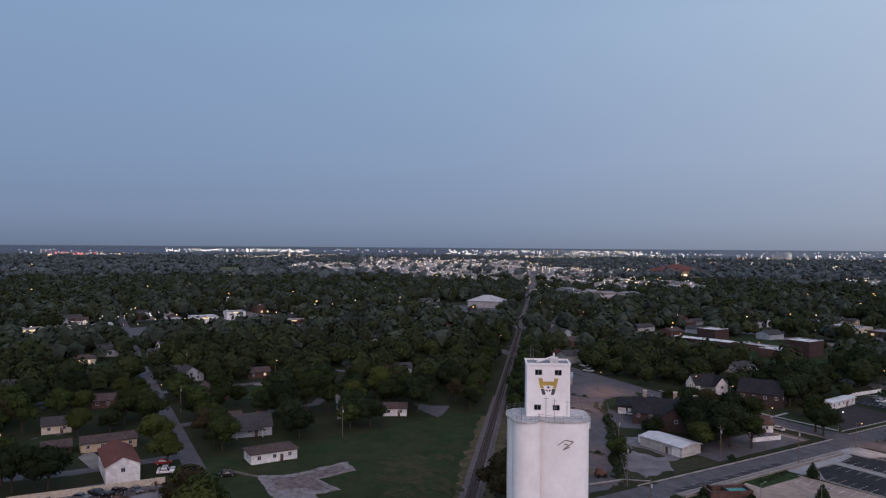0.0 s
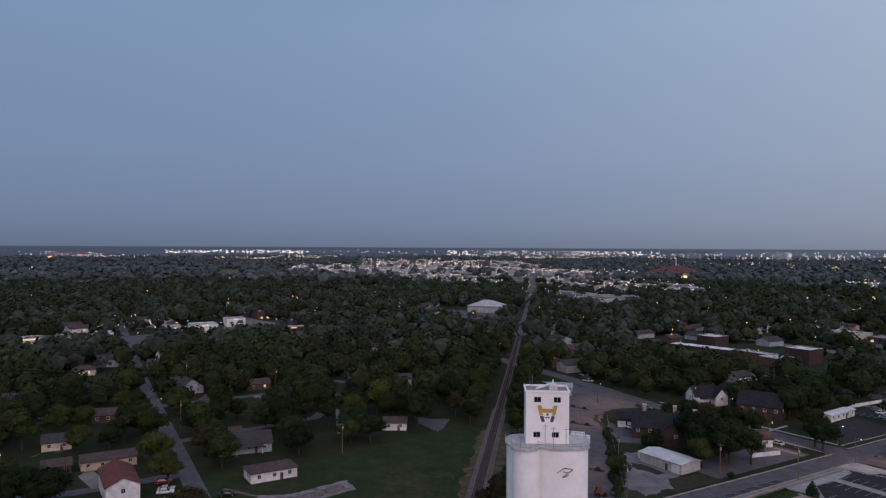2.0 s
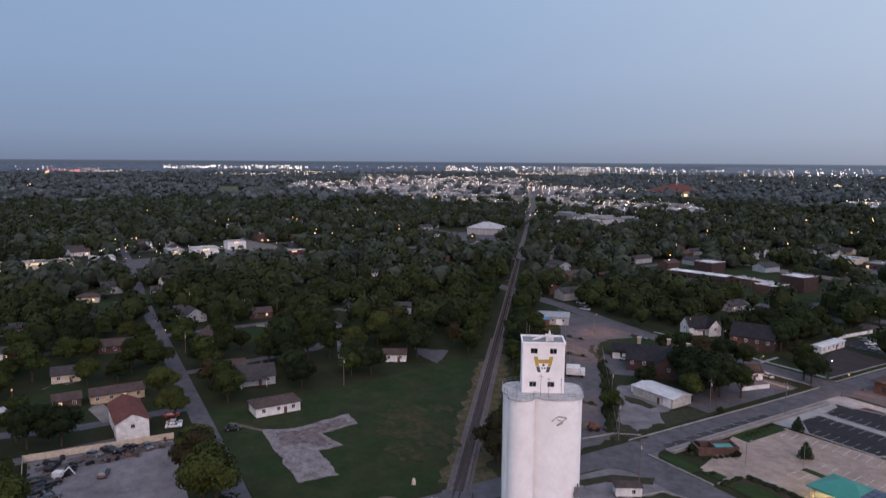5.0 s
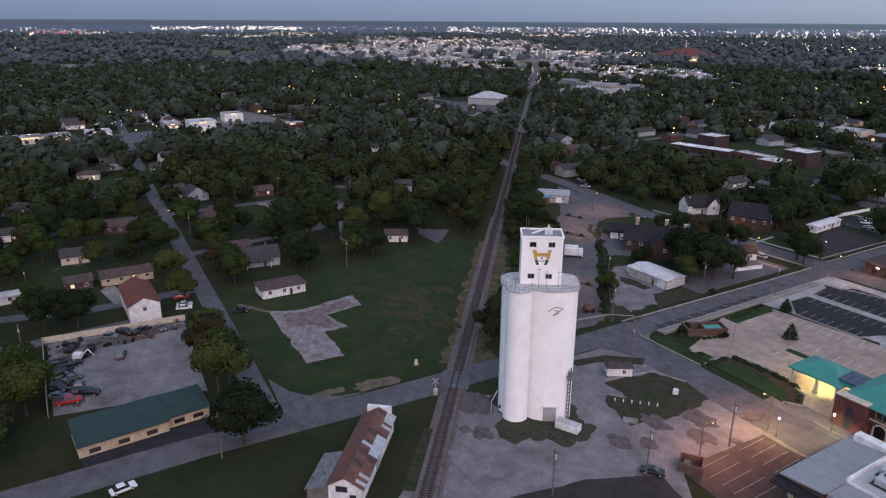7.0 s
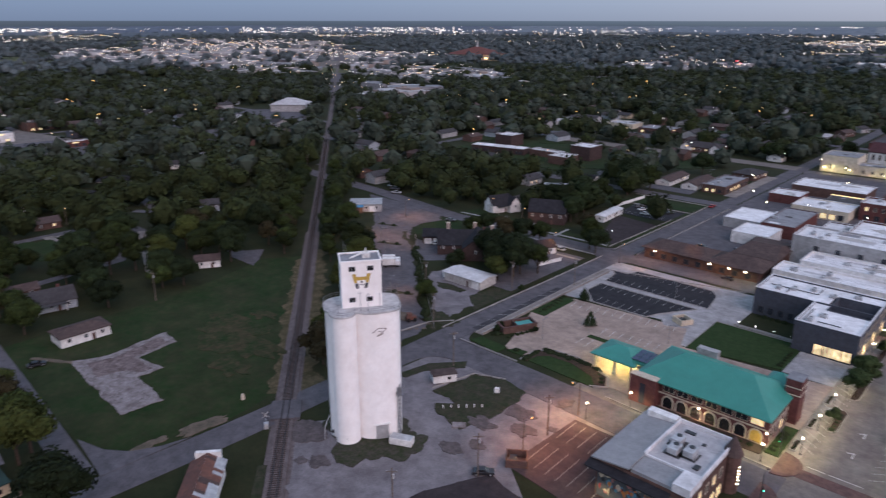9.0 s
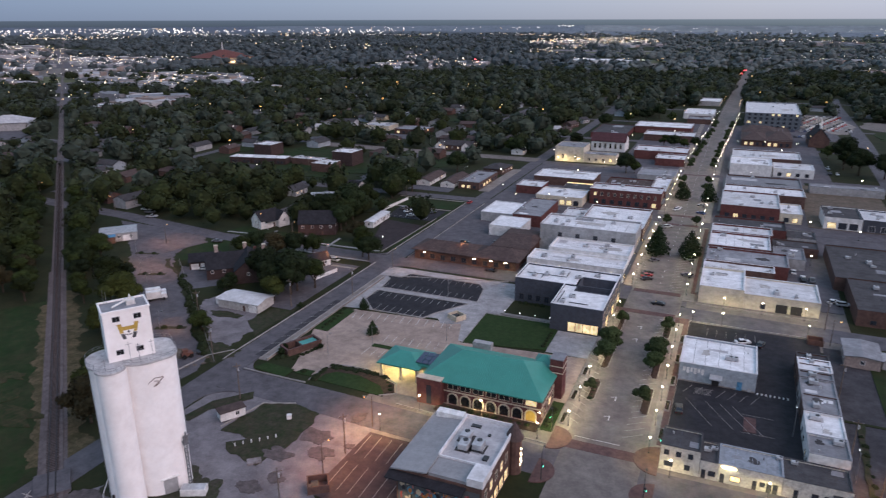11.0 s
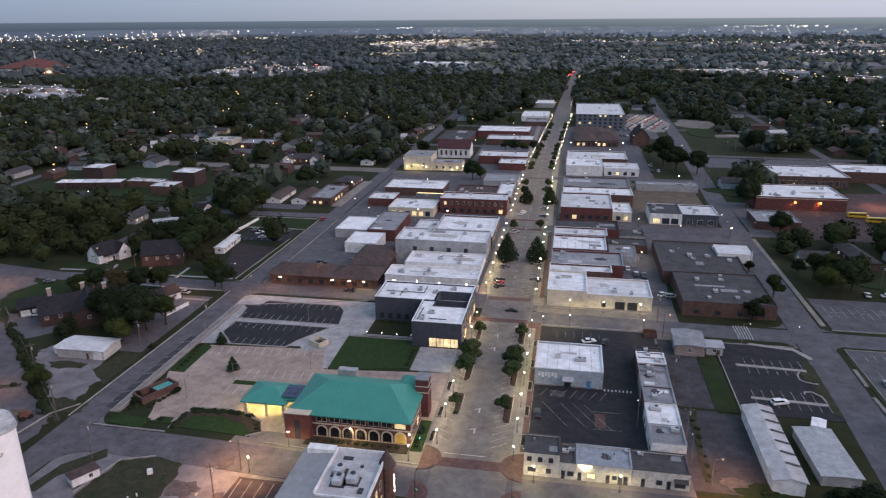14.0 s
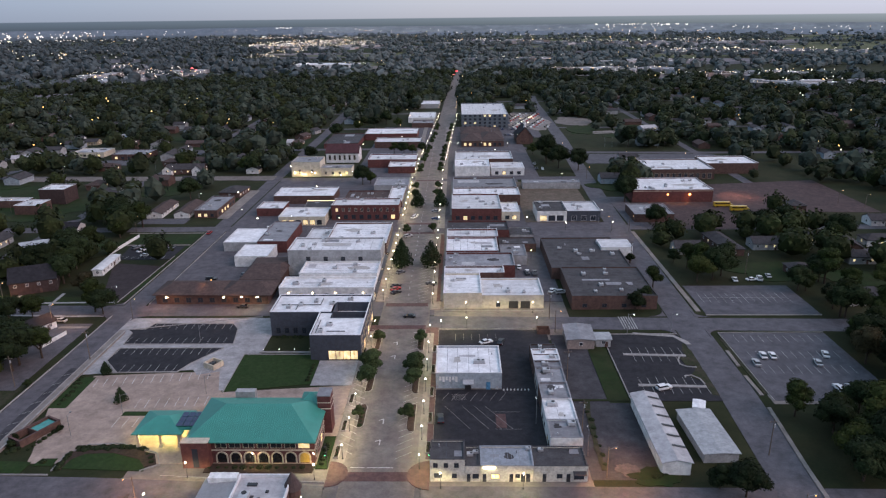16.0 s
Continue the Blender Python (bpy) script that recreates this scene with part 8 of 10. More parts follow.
side = Vector((-RD.y, RD.x)) * -1
for k in range(26):
    for sgn, s0 in ((1, 96), (-1, 150)):
        c = RAIL_A + RD * (s0 + 8.5 * k + rng.uniform(-2.5, 2.5)) + side * sgn * (rng.uniform(6.8, 9.0) if sgn > 0 and k < 12 else rng.uniform(8.5, 12.5))
        if is_free(c.x, c.y, 1.5) and sum(abs(c.x - x) < 9 and abs(c.y - 168) < 8 for x in (-215, -225)) == 0:
            plant(rng.choice((0, 1, 2, 2)), c.x, c.y, rng.uniform(.5, .75) if sgn > 0 and k < 12 else rng.uniform(.75, 1.1))
for x, y, k, s in ((-62, 205, 1, 1.4), (-70, 215, 1, 1.3), (-66, 228, 0, 1.3), (-58, 187, 1, 1.1), (-72, 198, 1, 1.3), (-66, 262, 1, 1.4), (-73, 271, 1, 1.3), (-60, 270, 2, 1.2), (-56, 330, 1, 1.2), (-38, 404, 1, 1.1), (-45, 411, 0, 1.2), (352, 372, 1, 1.1), (208.5, 318, 1, 1.25), (46, 368, 1, 1.0), (51, 371, 0, .9), (66, 474, 1, .9), (73, 476, 0, .8), (58, 476, 2, .8), (254, 503, 1, 1.3), (267, 502, 0, 1.2), (232, 400, 1, .6), (295, 240, 1, 1.2), (-16, 440, 0, .8), (-6, 452, 1, .9), (-2, 560, 1, 1.1), (26, 620, 1, 1.1), (12, 600, 0, 1.1), (36, 640, 1, 1.1), (44, 690, 2, 1.1), (50, 620, 0, .9), (170, 470, 0, 1), (182, 440, 1, 1), (176, 432, 2, .9), (240, 96, 1, 1.4), (248, 84, 2, 1.3), (240, 72, 1, 1.4), (236, 58, 0, 1.3), (256, 96, 1, 1.4), (262, 120, 1, 1.3), (250, 150, 1, 1.2), (262, 146, 2, 1.2), (256, 60, 1, 1.4), (243, 44, 1, 1.3), (226, 62, 2, 1.1), (228, 46, 1, 1.2), (-8, 69, 3, .35), (-9, 72, 3, .35), (1, 76, 3, .3)):
    plant(k, x, y, s)

# hedges and beds round the bank
LEAFHEDGE = material("hedge_leaves", (0.030, 0.042, 0.018), 0.9, (0.014, 0.02, 0.009), 1.2, 6.0, 0.0)
def bush(x, y, s, mat=None):
    t = thing("bush", "low dark green clipped bush", "bush", x, y, 0, rng.uniform(0, 360), "bushes in the beds")
    verts, faces = [], []
    for k in range(260):
        d = Vector((rng.gauss(0, 1), rng.gauss(0, 1), abs(rng.gauss(0, 1)))).normalized()
        p = Vector((d.x * s, d.y * s, d.z * s * .9)) * rng.uniform(.75, 1.05)
        n = (d + Vector((rng.uniform(-.6, .6), rng.uniform(-.6, .6), rng.uniform(-.3, .6)))).normalized()
        u = n.orthogonal().normalized()
        v = n.cross(u)
        q = .16 * s + .05
        i = len(verts)
        verts += [tuple(p + u * q), tuple(p + v * q), tuple(p - u * q), tuple(p - v * q)]
        faces.append((i, i + 1, i + 2, i + 3))
    me = bpy.data.meshes.new("foliage")
    me.from_pydata(verts, [], faces)
    me.materials.append(mat or LEAFHEDGE)
    o = new("foliage", me)
    o.parent = t
    return t


protos = [bush(12, 67.6, 1.0), bush(15, 68, .8), bush(18, 68, .9), bush(4, 62.5, .9)]
for x, y in [(10.5 + 1.1 * k, 67.4 + 1.4 * math.sin(k * .17)) for k in range(17)] + [(10 + 1.2 * k, 68.6 + .7 * math.sin(k * .2)) for k in range(13)] + [(9, 60 + 1.3 * k) for k in range(6)] + [(29, 66), (30.5, 64.5), (31.5, 62.6)] + [(47 + 2.1 * k, 60.4) for k in range(12)] + [(74.6, 62 + 2 * k) for k in range(5)] + [(81.9, 79 + 2.1 * k) for k in range(5)] + [(95.9, 84 + 2.2 * k) for k in range(3)] + [(96, 126 + 2.2 * k) for k in range(4)] + [(62.5, 104 + 2 * k) for k in range(6)] + [(-3 + .5 * k, 68 + 1.6 * k) for k in range(7)] + [(-7, 90 + 2.4 * k) for k in range(6)] + [(84, 205 + 2 * k) for k in range(3)] + [(97, 205 + 2 * k) for k in range(3)] + [(46 + 2 * k, 134.5) for k in range(5)] + [(-7.6 + .9 * k, 66.4 + 1.1 * k) for k in range(3)] + [(-8.6, 70 + 2.2 * k) for k in range(4)] + [(145 + .2 * (k % 3), 62 + 4 * k) for k in range(7)] + [(156 + k, 57 + .5 * k) for k in range(4)] + [(-8.4, 100 + 2 * k) for k in range(4)]:
    o = copy_thing(rng.choice(protos), pose(x, y, 0, 0, 0, rng.uniform(0, 360)))
    q = rng.uniform(.6, 1.05)
    o.scale = (q, q, q)

# neighbourhood trees, nearest ones singly, the rest as woods
# the overgrown line between the lot and the gravel apron, and shrubs on the lot's islands
LINE = [(-30, 60), (-40, 70), (-48, 78), (-57, 86.6), (-70, 98), (-83, 109.5)]
for (ax, ay), (bx, by) in zip(LINE, LINE[1:]):
    for j in range(7):
        q = (j + rng.uniform(.1, .9)) / 7
        bush(ax + (bx - ax) * q + rng.uniform(-1.2, 1.2), ay + (by - ay) * q + rng.uniform(-1.2, 1.2), rng.uniform(.9, 2.0))
for x, y in ((-119.5, 124.8), (-114, 126.4), (-98.5, 106), (-93, 108.2), (-54.5, 70.2), (-50, 72.2), (-112.6, 103.2), (-90.4, 84.6)):
    bush(x, y, 1.0)


def rail_gap(x, y):
    v = Vector((x, y)) - RAIL_A
    return abs(v.x * -RD.y + v.y * RD.x)


EYE = Vector((110, -84))


def bearing(x, y):
    return math.degrees(math.atan2(x - EYE.x, y - EYE.y))


def town(x, y):
    """The built-up core, where trees stand only where they were planted."""
    return (-26 < x < 200 and -120 < y < 268) or (-12 < x < 196 and 268 < y < 640) or (36 < x < 165 and y < 760)


CLEARINGS = [(-1560, 900, 620, 380), (-2050, 1270, 450, 320), (-1000, 615, 160, 90), (-1200, 1130, 220, 180), (-690, 820, 130, 120), (-520, 510, 30, 70), (-500, 720, 40, 34), (-800, 760, 260, 150), (-2500, 1500, 500, 350), (-446, 0, 58, 125), (-500, 80, 60, 45), (-520, 350, 60, 60), (-1040, 1290, 130, 110), (-600, 545, 110, 60), (-660, 740, 120, 60), (-490, 1250, 130, 190), (-160, 1500, 130, 70), (-590, 1500, 110, 60), (-440, 2700, 280, 420), (-420, 1950, 60, 330), (410, 1300, 130, 75), (600, 1170, 190, 70), (720, 1330, 80, 40), (840, 2060, 170, 70), (750, 1020, 80, 60), (-165, 318, 75, 34), (300, 330, 70, 75), (700, 1000, 190, 60), (1000, 1950, 330, 110), (900, 2700, 500, 220), (300, 2900, 320, 160), (560, 1560, 160, 50), (1300, 2350, 300, 120), (260, 1720, 150, 50), (230, 440, 34, 60), (230, 560, 36, 50), (265, 455, 60, 26)]
GARDENS = [(-290, -50, 22, 12), (-196, 3, 14, 11), (-142, -76, 16, 10), (-310, 190, 20, 14), (-70, 232, 14, 18), (-80, 350, 18, 14), (-130, 290, 26, 10), (250, 200, 24, 12), (280, 190, 18, 10), (320, 235, 22, 10), (-60, 540, 24, 16), (-140, 560, 24, 14), (270, 560, 28, 14)]
for i, (a, b, c, d) in enumerate(GARDENS):
    patch("garden", blob(a, b, c, d, i + 33, 40, .4), LAWN, "mown grass plot among the trees", 0.0, "grass")
CLEARINGS += GARDENS + [(-195, 164, 48, 15), (-140, 150, 30, 16)]

fr = random.Random(44)
for k in range(72):
    a, dist = radians(fr.uniform(-97, 40)), fr.uniform(1150, 4300)
    q = fr.uniform(35, 90) * (dist / 1500) ** .8
    CLEARINGS.append((EYE.x + dist * math.sin(a), EYE.y + dist * math.cos(a), q * fr.uniform(1.2, 2.4), q * fr.uniform(.7, 1.3)))


for k in range(46):
    a, dist = radians(fr.uniform(-12, 36)), fr.uniform(1400, 4300)
    q = fr.uniform(40, 80) * (dist / 1500) ** .8
    CLEARINGS.append((EYE.x + dist * math.sin(a), EYE.y + dist * math.cos(a), q * fr.uniform(1.6, 3.0), q * fr.uniform(.6, 1.0)))


def cleared(x, y):
    return any(((x - a) / c) ** 2 + ((y - b) / d) ** 2 < 1 for a, b, c, d in CLEARINGS)


FARFIELD = material("hay_field", (0.115, 0.115, 0.062), 0.95, (0.07, 0.085, 0.04), 0.008, 0.08, 0.2)
for i, (a, b, c, d) in enumerate(c for c in CLEARINGS if c not in GARDENS):
    if c > 60 and a != 300:
        patch("far_clearing", blob(a, b, c * .95, d * .95, i + 60, 40, .5), LAWN if c < 90 and i < 28 else (STREETCONC, ASPHALT, LAWN, ASPHALT)[i % 4] if i < 28 else STREETCONC if 33 <= i < 40 else (LAWN, FARFIELD, FARFIELD, GRAVEL, ASPHALT)[i % 5], "paved or mown open ground far off", 0.0)
near, mid, far = [], [], []
tr_ = random.Random(5)
LOTS, CELLS = [], set()
for x, y in SHOWN:
    toward = (EYE - Vector((x, y))).normalized()
    for s in range(0, 9 + int(.03 * math.hypot(x - EYE.x, y - EYE.y)), 2):
        for q in range(-5, 6, 2):
            CELLS.add((round((x + toward.x * s - toward.y * q) / 4), round((y + toward.y * s + toward.x * q) / 4)))
def open_view(x, y, depth, half):
    """Keeps the ground between a house and the open side free of crowns."""
    toward = (EYE - Vector((x, y))).normalized()
    for s in range(0, depth, 3):
        for q in range(-half, half + 1, 3):
            CELLS.add((round((x + toward.x * s - toward.y * q) / 4), round((y + toward.y * s + toward.x * q) / 4)))


for k in range(60):
    open_view(-150 - 4.7 * k, -36.5 + .072 * 4.7 * k, 7, 3)
for x, y in ((-214, -1), (-211, 16), (-185, 15), (-222, 60), (-200, 70), (-140, -84), (-155, -78), (-460, -75), (-460, -50), (-458, -32), (-455, 42), (-430, 90), (-470, 95), (-490, 25), (-540, 100), (-470, 0), (-440, -20), (-290, -50), (-280, -62), (-285, -38), (-205, 2), (-197, 6)):
    open_view(x, y, 16, 6)
for x, y in ((-103, 128), (-96, 130), (-110, 135), (-104, 120), (-100, 136), (-118, 118)):
    open_view(x, y, 10, 9)
for k in range(15):
    open_view(-190 + 12 * k, 392, 30, 7)
for x, y in ((229, 596), (231, 640), (231, 660), (264, 580), (250, 580), (290, 575), (222, 570), (184, 630), (184, 690), (230, 520), (240, 488), (262, 488), (285, 486), (230, 450), (255, 450), (280, 450), (300, 440), (-100, 405), (-60, 408), (-30, 408), (-150, 452), (-160, 440), (-190, 476), (-430, 90), (-450, -50), (-500, 80), (-480, 110), (-540, 100)):
    open_view(x, y, 34, 12)
for k in range(11):
    open_view(-537 + 4.1 * k, 467 + 11.8 * k, 54, 9)
for x, y in ((-527, 331), (-510, 340), (-491, 333), (-486, 360), (-488, 266), (-475, 285), (-460, 305), (-450, 320), (-520, 300), (-500, 310)):
    open_view(x, y, 36, 9)
for pts in FARSTREETS + [[(-430, 262), (-30, 266)], [(200, 264), (640, 262)], [(-500, 402), (-30, 386)], [(200, 384), (640, 382)], [(-540, 500), (-30, 498)], [(200, 498), (660, 496)], [(-276, -28), (-900, 20)], [(-470, 200), (-140, 164)], [(200, 520), (200, 860)]]:
    (ax, ay), (bx, by) = pts[0], pts[-1]
    length = math.hypot(bx - ax, by - ay)
    d = Vector((bx - ax, by - ay)) / length
    s = 12.0
    while s < length:
        for side in (-1, 1):
            x, y = ax + d.x * s - d.y * side * tr_.uniform(12, 17), ay + d.y * s + d.x * side * tr_.uniform(12, 17)
            dist = math.hypot(x - EYE.x, y - EYE.y)
            if tr_.random() < (.32 if dist < 420 else .62) or dist < 385 or town(x, y) or cleared(x, y) or rail_gap(x, y) < 18 or not is_free(x, y, 7) or not -97 < bearing(x, y) < 38:
                continue
            LOTS.append((x, y, math.degrees(math.atan2(d.y, d.x))))
            take(rect(x - 6, y - 6, x + 6, y + 6), .5)
            open_view(x, y, 26 if tr_.random() < .35 else 9, 8)
        s += tr_.uniform(19, 31)
YARDS = [q for q in LOTS if tr_.random() < .28]
for i, (x, y, t) in enumerate(YARDS):
    if math.hypot(x - EYE.x, y - EYE.y) < 780:
        patch("yard", blob(x + tr_.uniform(-6, 6), y - tr_.uniform(6, 12), tr_.uniform(9, 17), tr_.uniform(8, 13), i + 90, 20, .5), (LAWN, LAWN, WORNTURF, EASTPAVE)[i % 4], "garden plot beside a house", 0.0, "garden")
def on_main(x, y):
    """Within the line of the main street, which runs on through the woods."""
    return abs(x - 89.3 - max(0, y - 395) * .0275) < 9 and y < 1320


for i in range(26000):
    a = radians(tr_.uniform(-97, 38))
    dist = 120 + 1250 * tr_.random() ** 0.72
    x, y = EYE.x + dist * math.sin(a), EYE.y + dist * math.cos(a)
    if town(x, y) or on_main(x, y) or rail_gap(x, y) < 8 or (cleared(x, y) and tr_.random() < .9):
        continue
    if (round(x / 4), round(y / 4)) in CELLS:
        continue
    open_land = noise.noise(Vector((x * .013, y * .013, 3))) > .16
    if open_land and tr_.random() < (.15 if dist < 420 else .62):
        continue
    if dist < 900 and not is_free(x, y, 1.8):
        continue
    spot = (x, y)
    if dist < 420:
        if all((x - p) ** 2 + (y - q) ** 2 > 46 for p, q in near):
            near.append(spot)
    else:
        mid.append(spot)
near.sort(key=lambda p: (p[0] - EYE.x) ** 2 + (p[1] - EYE.y) ** 2)
for x, y in near[:160]:
    plant(tr_.choice((0, 0, 0, 1, 1, 2, 2, 3, 4, 8)), x, y, tr_.uniform(.8, 1.25))
OPEN_LOTS = [(184, 660, 20, 62, CONCRETE), (231, 653, 19, 33, STREETCONC), (229, 596, 13, 26, LAWN), (264, 580, 26, 8, CONCRETE)]
for i, (a, b, c, d, mat) in enumerate(OPEN_LOTS):
    patch("open_lot", blob(a, b, c, d, i + 410, 36, .35), mat, "pale paved lot beside the far side street", 0.0, "car park")


def open_lot(x, y):
    """On one of the paved lots or in the line of the far side street."""
    return any(((x - a) / c) ** 2 + ((y - b) / d) ** 2 < 1 for a, b, c, d, mat in OPEN_LOTS) or (-192 < x < -18 and 376 < y < 400) or (-108 < x < -66 and 376 < y < 418) or (-72 < x < -18 and 268 < y < 356) or (-176 < x < -130 and 426 < y < 486) or (-208 < x < -174 and 458 < y < 494) or (480 < y < 900 and abs(x - 197 - (y - 480) * .039) < 9)


LOTS = [q for q in LOTS if not open_lot(q[0], q[1])]


def open_block(x, y):
    """Gaps of gardens, drives and small lots in the eastern and northern quarters."""
    b_, d_ = bearing(x, y), math.hypot(x - EYE.x, y - EYE.y)
    gap = noise.noise(Vector((x * .026, y * .019, 7)))
    return (b_ > 3 and 380 < d_ < 1250 and gap > .10) or (-46 < b_ < -14 and 430 < d_ < 800 and gap > .20)


rest = [q for q in near[160:] + mid if not open_lot(q[0], q[1]) and not open_block(q[0], q[1])]


def woods(name, places, leaves, leaf, rad, label, core=True, leafmat=None):
    """Many crowns in one mesh: each a lumpy core with loose clumps of leaves round it."""
    r = np.random.RandomState(3)
    n = len(places)
    base = np.array(places)
    size = rad * r.uniform(.55, 1.3, n)
    high = size * r.uniform(.8, 1.15, n) * (1 if rad < 8 else .75)
    mid_z = high * 1.05
    d = r.normal(size=(n, leaves, 3))
    d[..., 2] = np.abs(d[..., 2]) * 1.1 - .25
    d /= np.linalg.norm(d, axis=2, keepdims=True)
    lump = 1 + .28 * np.sin(d[..., 0] * 5 + base[:, :1]) * np.cos(d[..., 1] * 6 + base[:, 1:]) 
    p = d * lump[..., None] * r.uniform(.75, 1.05, (n, leaves, 1)) * np.stack([size, size, high], 1)[:, None]
    p[..., :2] += base[:, None]
    p[..., 2] += mid_z[:, None]
    nn = d + r.uniform(-.55, .55, d.shape)
    nn /= np.linalg.norm(nn, axis=2, keepdims=True)
    u = np.cross(nn, r.normal(size=nn.shape))
    u /= np.linalg.norm(u, axis=2, keepdims=True)
    v = np.cross(nn, u)
    s = (leaf * size[:, None] * r.uniform(.6, 1.3, (n, leaves)))[..., None]
    quad = np.stack([p + u * s, p + v * s, p - u * s, p - v * s], 2).reshape(-1, 3)
    verts = [quad]
    faces = np.arange(len(quad)).reshape(-1, 4)
    polys = faces.tolist()
    if core:
        bm = bmesh.new()
        bmesh.ops.create_icosphere(bm, subdivisions=1, radius=1)
        cv = np.array([w.co[:] for w in bm.verts])
        bm.verts.index_update()
        cf = np.array([[w.index for w in f.verts] for f in bm.faces])
        bm.free()
        k = len(cv)
        wob = 1 + .2 * r.normal(size=(n, k, 1)) * .7
        c = cv[None] * wob * (np.stack([size, size, high], 1) * .86)[:, None]
        c[..., :2] += base[:, None]
        c[..., 2] += mid_z[:, None]
        off = len(quad)
        polys += (cf[None] + off + (np.arange(n) * k)[:, None, None]).reshape(-1, 3).tolist()
        verts.append(c.reshape(-1, 3))
    me = bpy.data.meshes.new(name)
    me.from_pydata(np.concatenate(verts).tolist(), [], polys)
    me.materials.append(leafmat or CANOPY)
    return tagged(new(name, me), label, "woods", "", "stuff")


def canopy(name, base, other, low=.65, high=1.4):
    return by_island(material(name, base, 0.9, other, 0.03, 0.16, 0.0, worn=1.3), low, high)


CANOPY = canopy("woods_foliage", (0.033, 0.043, 0.014), (0.014, 0.019, 0.007), .7, 1.35)
# leaf colour lifted and greyed to paint in haze at the town's edge
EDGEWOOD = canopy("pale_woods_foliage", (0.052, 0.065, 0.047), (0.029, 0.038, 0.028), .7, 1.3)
# blue-grey haze of distance put into the far leaf colour
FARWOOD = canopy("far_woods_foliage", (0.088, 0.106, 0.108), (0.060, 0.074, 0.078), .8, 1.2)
# slightly lifted leaf colour that paints thin haze over the middle distance
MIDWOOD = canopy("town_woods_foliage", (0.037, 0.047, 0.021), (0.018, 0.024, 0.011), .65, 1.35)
woods("woods", rest[:1500], 170, .125, 6.1, "dense dark green trees beside the nearer streets")
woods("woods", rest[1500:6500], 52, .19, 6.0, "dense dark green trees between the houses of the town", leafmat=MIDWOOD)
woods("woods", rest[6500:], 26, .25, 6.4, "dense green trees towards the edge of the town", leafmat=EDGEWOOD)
spots = []
for i in range(15000):
    a = radians(tr_.uniform(-97, 38))
    dist = 1250 + 3500 * tr_.random() ** .9
    x, y = EYE.x + dist * math.sin(a), EYE.y + dist * math.cos(a)
    if on_main(x, y) or rail_gap(x, y) < 12 or (cleared(x, y) and tr_.random() < .80) or (noise.noise(Vector((x * .0022, y * .0035, 9))) > .28 and tr_.random() < .75):
        continue
    spots.append((x, y))
# same far woods towards the afterglow, leaf colour paled further as painted haze
HAZEWOOD = canopy("hazy_woods_foliage", (0.120, 0.138, 0.132), (0.092, 0.108, 0.106), .8, 1.2)
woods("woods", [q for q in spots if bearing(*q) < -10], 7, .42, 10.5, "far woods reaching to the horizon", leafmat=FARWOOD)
woods("woods", [q for q in spots if bearing(*q) >= -10], 7, .42, 10.5, "far woods with leaves paled by painted haze", leafmat=HAZEWOOD)
# low wooded rises along the horizon, haze painted into their colours by bearing
def ridge(radius, height, rough, mat, label, seed, first=-120, end=65):
    bm = bmesh.new()
    last = None
    for k in range(220):
        if not first <= -120 + 185 * k / 219 <= end + 0.85:
            continue
        a = radians(-120 + 185 * k / 219)
        x, y = EYE.x + radius * math.sin(a), EYE.y + radius * math.cos(a)
        h = height + rough * noise.noise(Vector((k * .06, seed, 0))) + .45 * rough * noise.noise(Vector((k * .9, seed + 5, 0)))
        ring = [bm.verts.new((x * .955, y * .955, 0)), bm.verts.new((x * .985, y * .985, h * .7)), bm.verts.new((x, y, h))]
        if last:
            for j in range(2):
                bm.faces.new((last[j], ring[j], ring[j + 1], last[j + 1]))
        last = ring
    tagged(part("backdrop", bm, mat), label, "hills", "", "structure")


# paler copies of the hill colour, painting thicker haze towards the afterglow
HAZYHILLS = material("haze_tinted_hills", (0.150, 0.178, 0.205), 0.9, (0.125, 0.150, 0.175), 0.02, 0.25, 0.0)
PALEHAZEHILLS = material("haze_paled_hills", (0.215, 0.240, 0.245), 0.9, (0.165, 0.190, 0.200), 0.004, 0.05, 0.0)
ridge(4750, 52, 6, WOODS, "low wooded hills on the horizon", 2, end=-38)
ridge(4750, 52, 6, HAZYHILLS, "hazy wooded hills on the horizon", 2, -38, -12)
ridge(4750, 52, 6, PALEHAZEHILLS, "hills on the horizon paled with painted haze", 2, -12)
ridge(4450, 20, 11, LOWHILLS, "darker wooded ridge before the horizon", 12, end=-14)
ridge(4450, 20, 11, HAZYHILLS, "ridge before the horizon in a haze-tinted colour", 12, -14)

# ---- street lamps, poles, cars ----
def globe_lamp(label, group, h, glowmat, r=0.26):
    t = thing("street_lamp", label, "street lamp", group=group)
    bm = bmesh.new()
    rod(bm, (0, 0, 0), (0, 0, .5), .2, .12, 10)
    part("base", bm, DARKMETAL, t)
    bm = bmesh.new()
    rod(bm, (0, 0, .5), (0, 0, h), .07, .05, 8)
    part("pole", bm, DARKMETAL, t)
    bm = bmesh.new()
    ball(bm, (0, 0, h + r * 1.1), r, 1.25)
    part("globe", bm, glowmat, t, "glowing lamp globe")
    return t


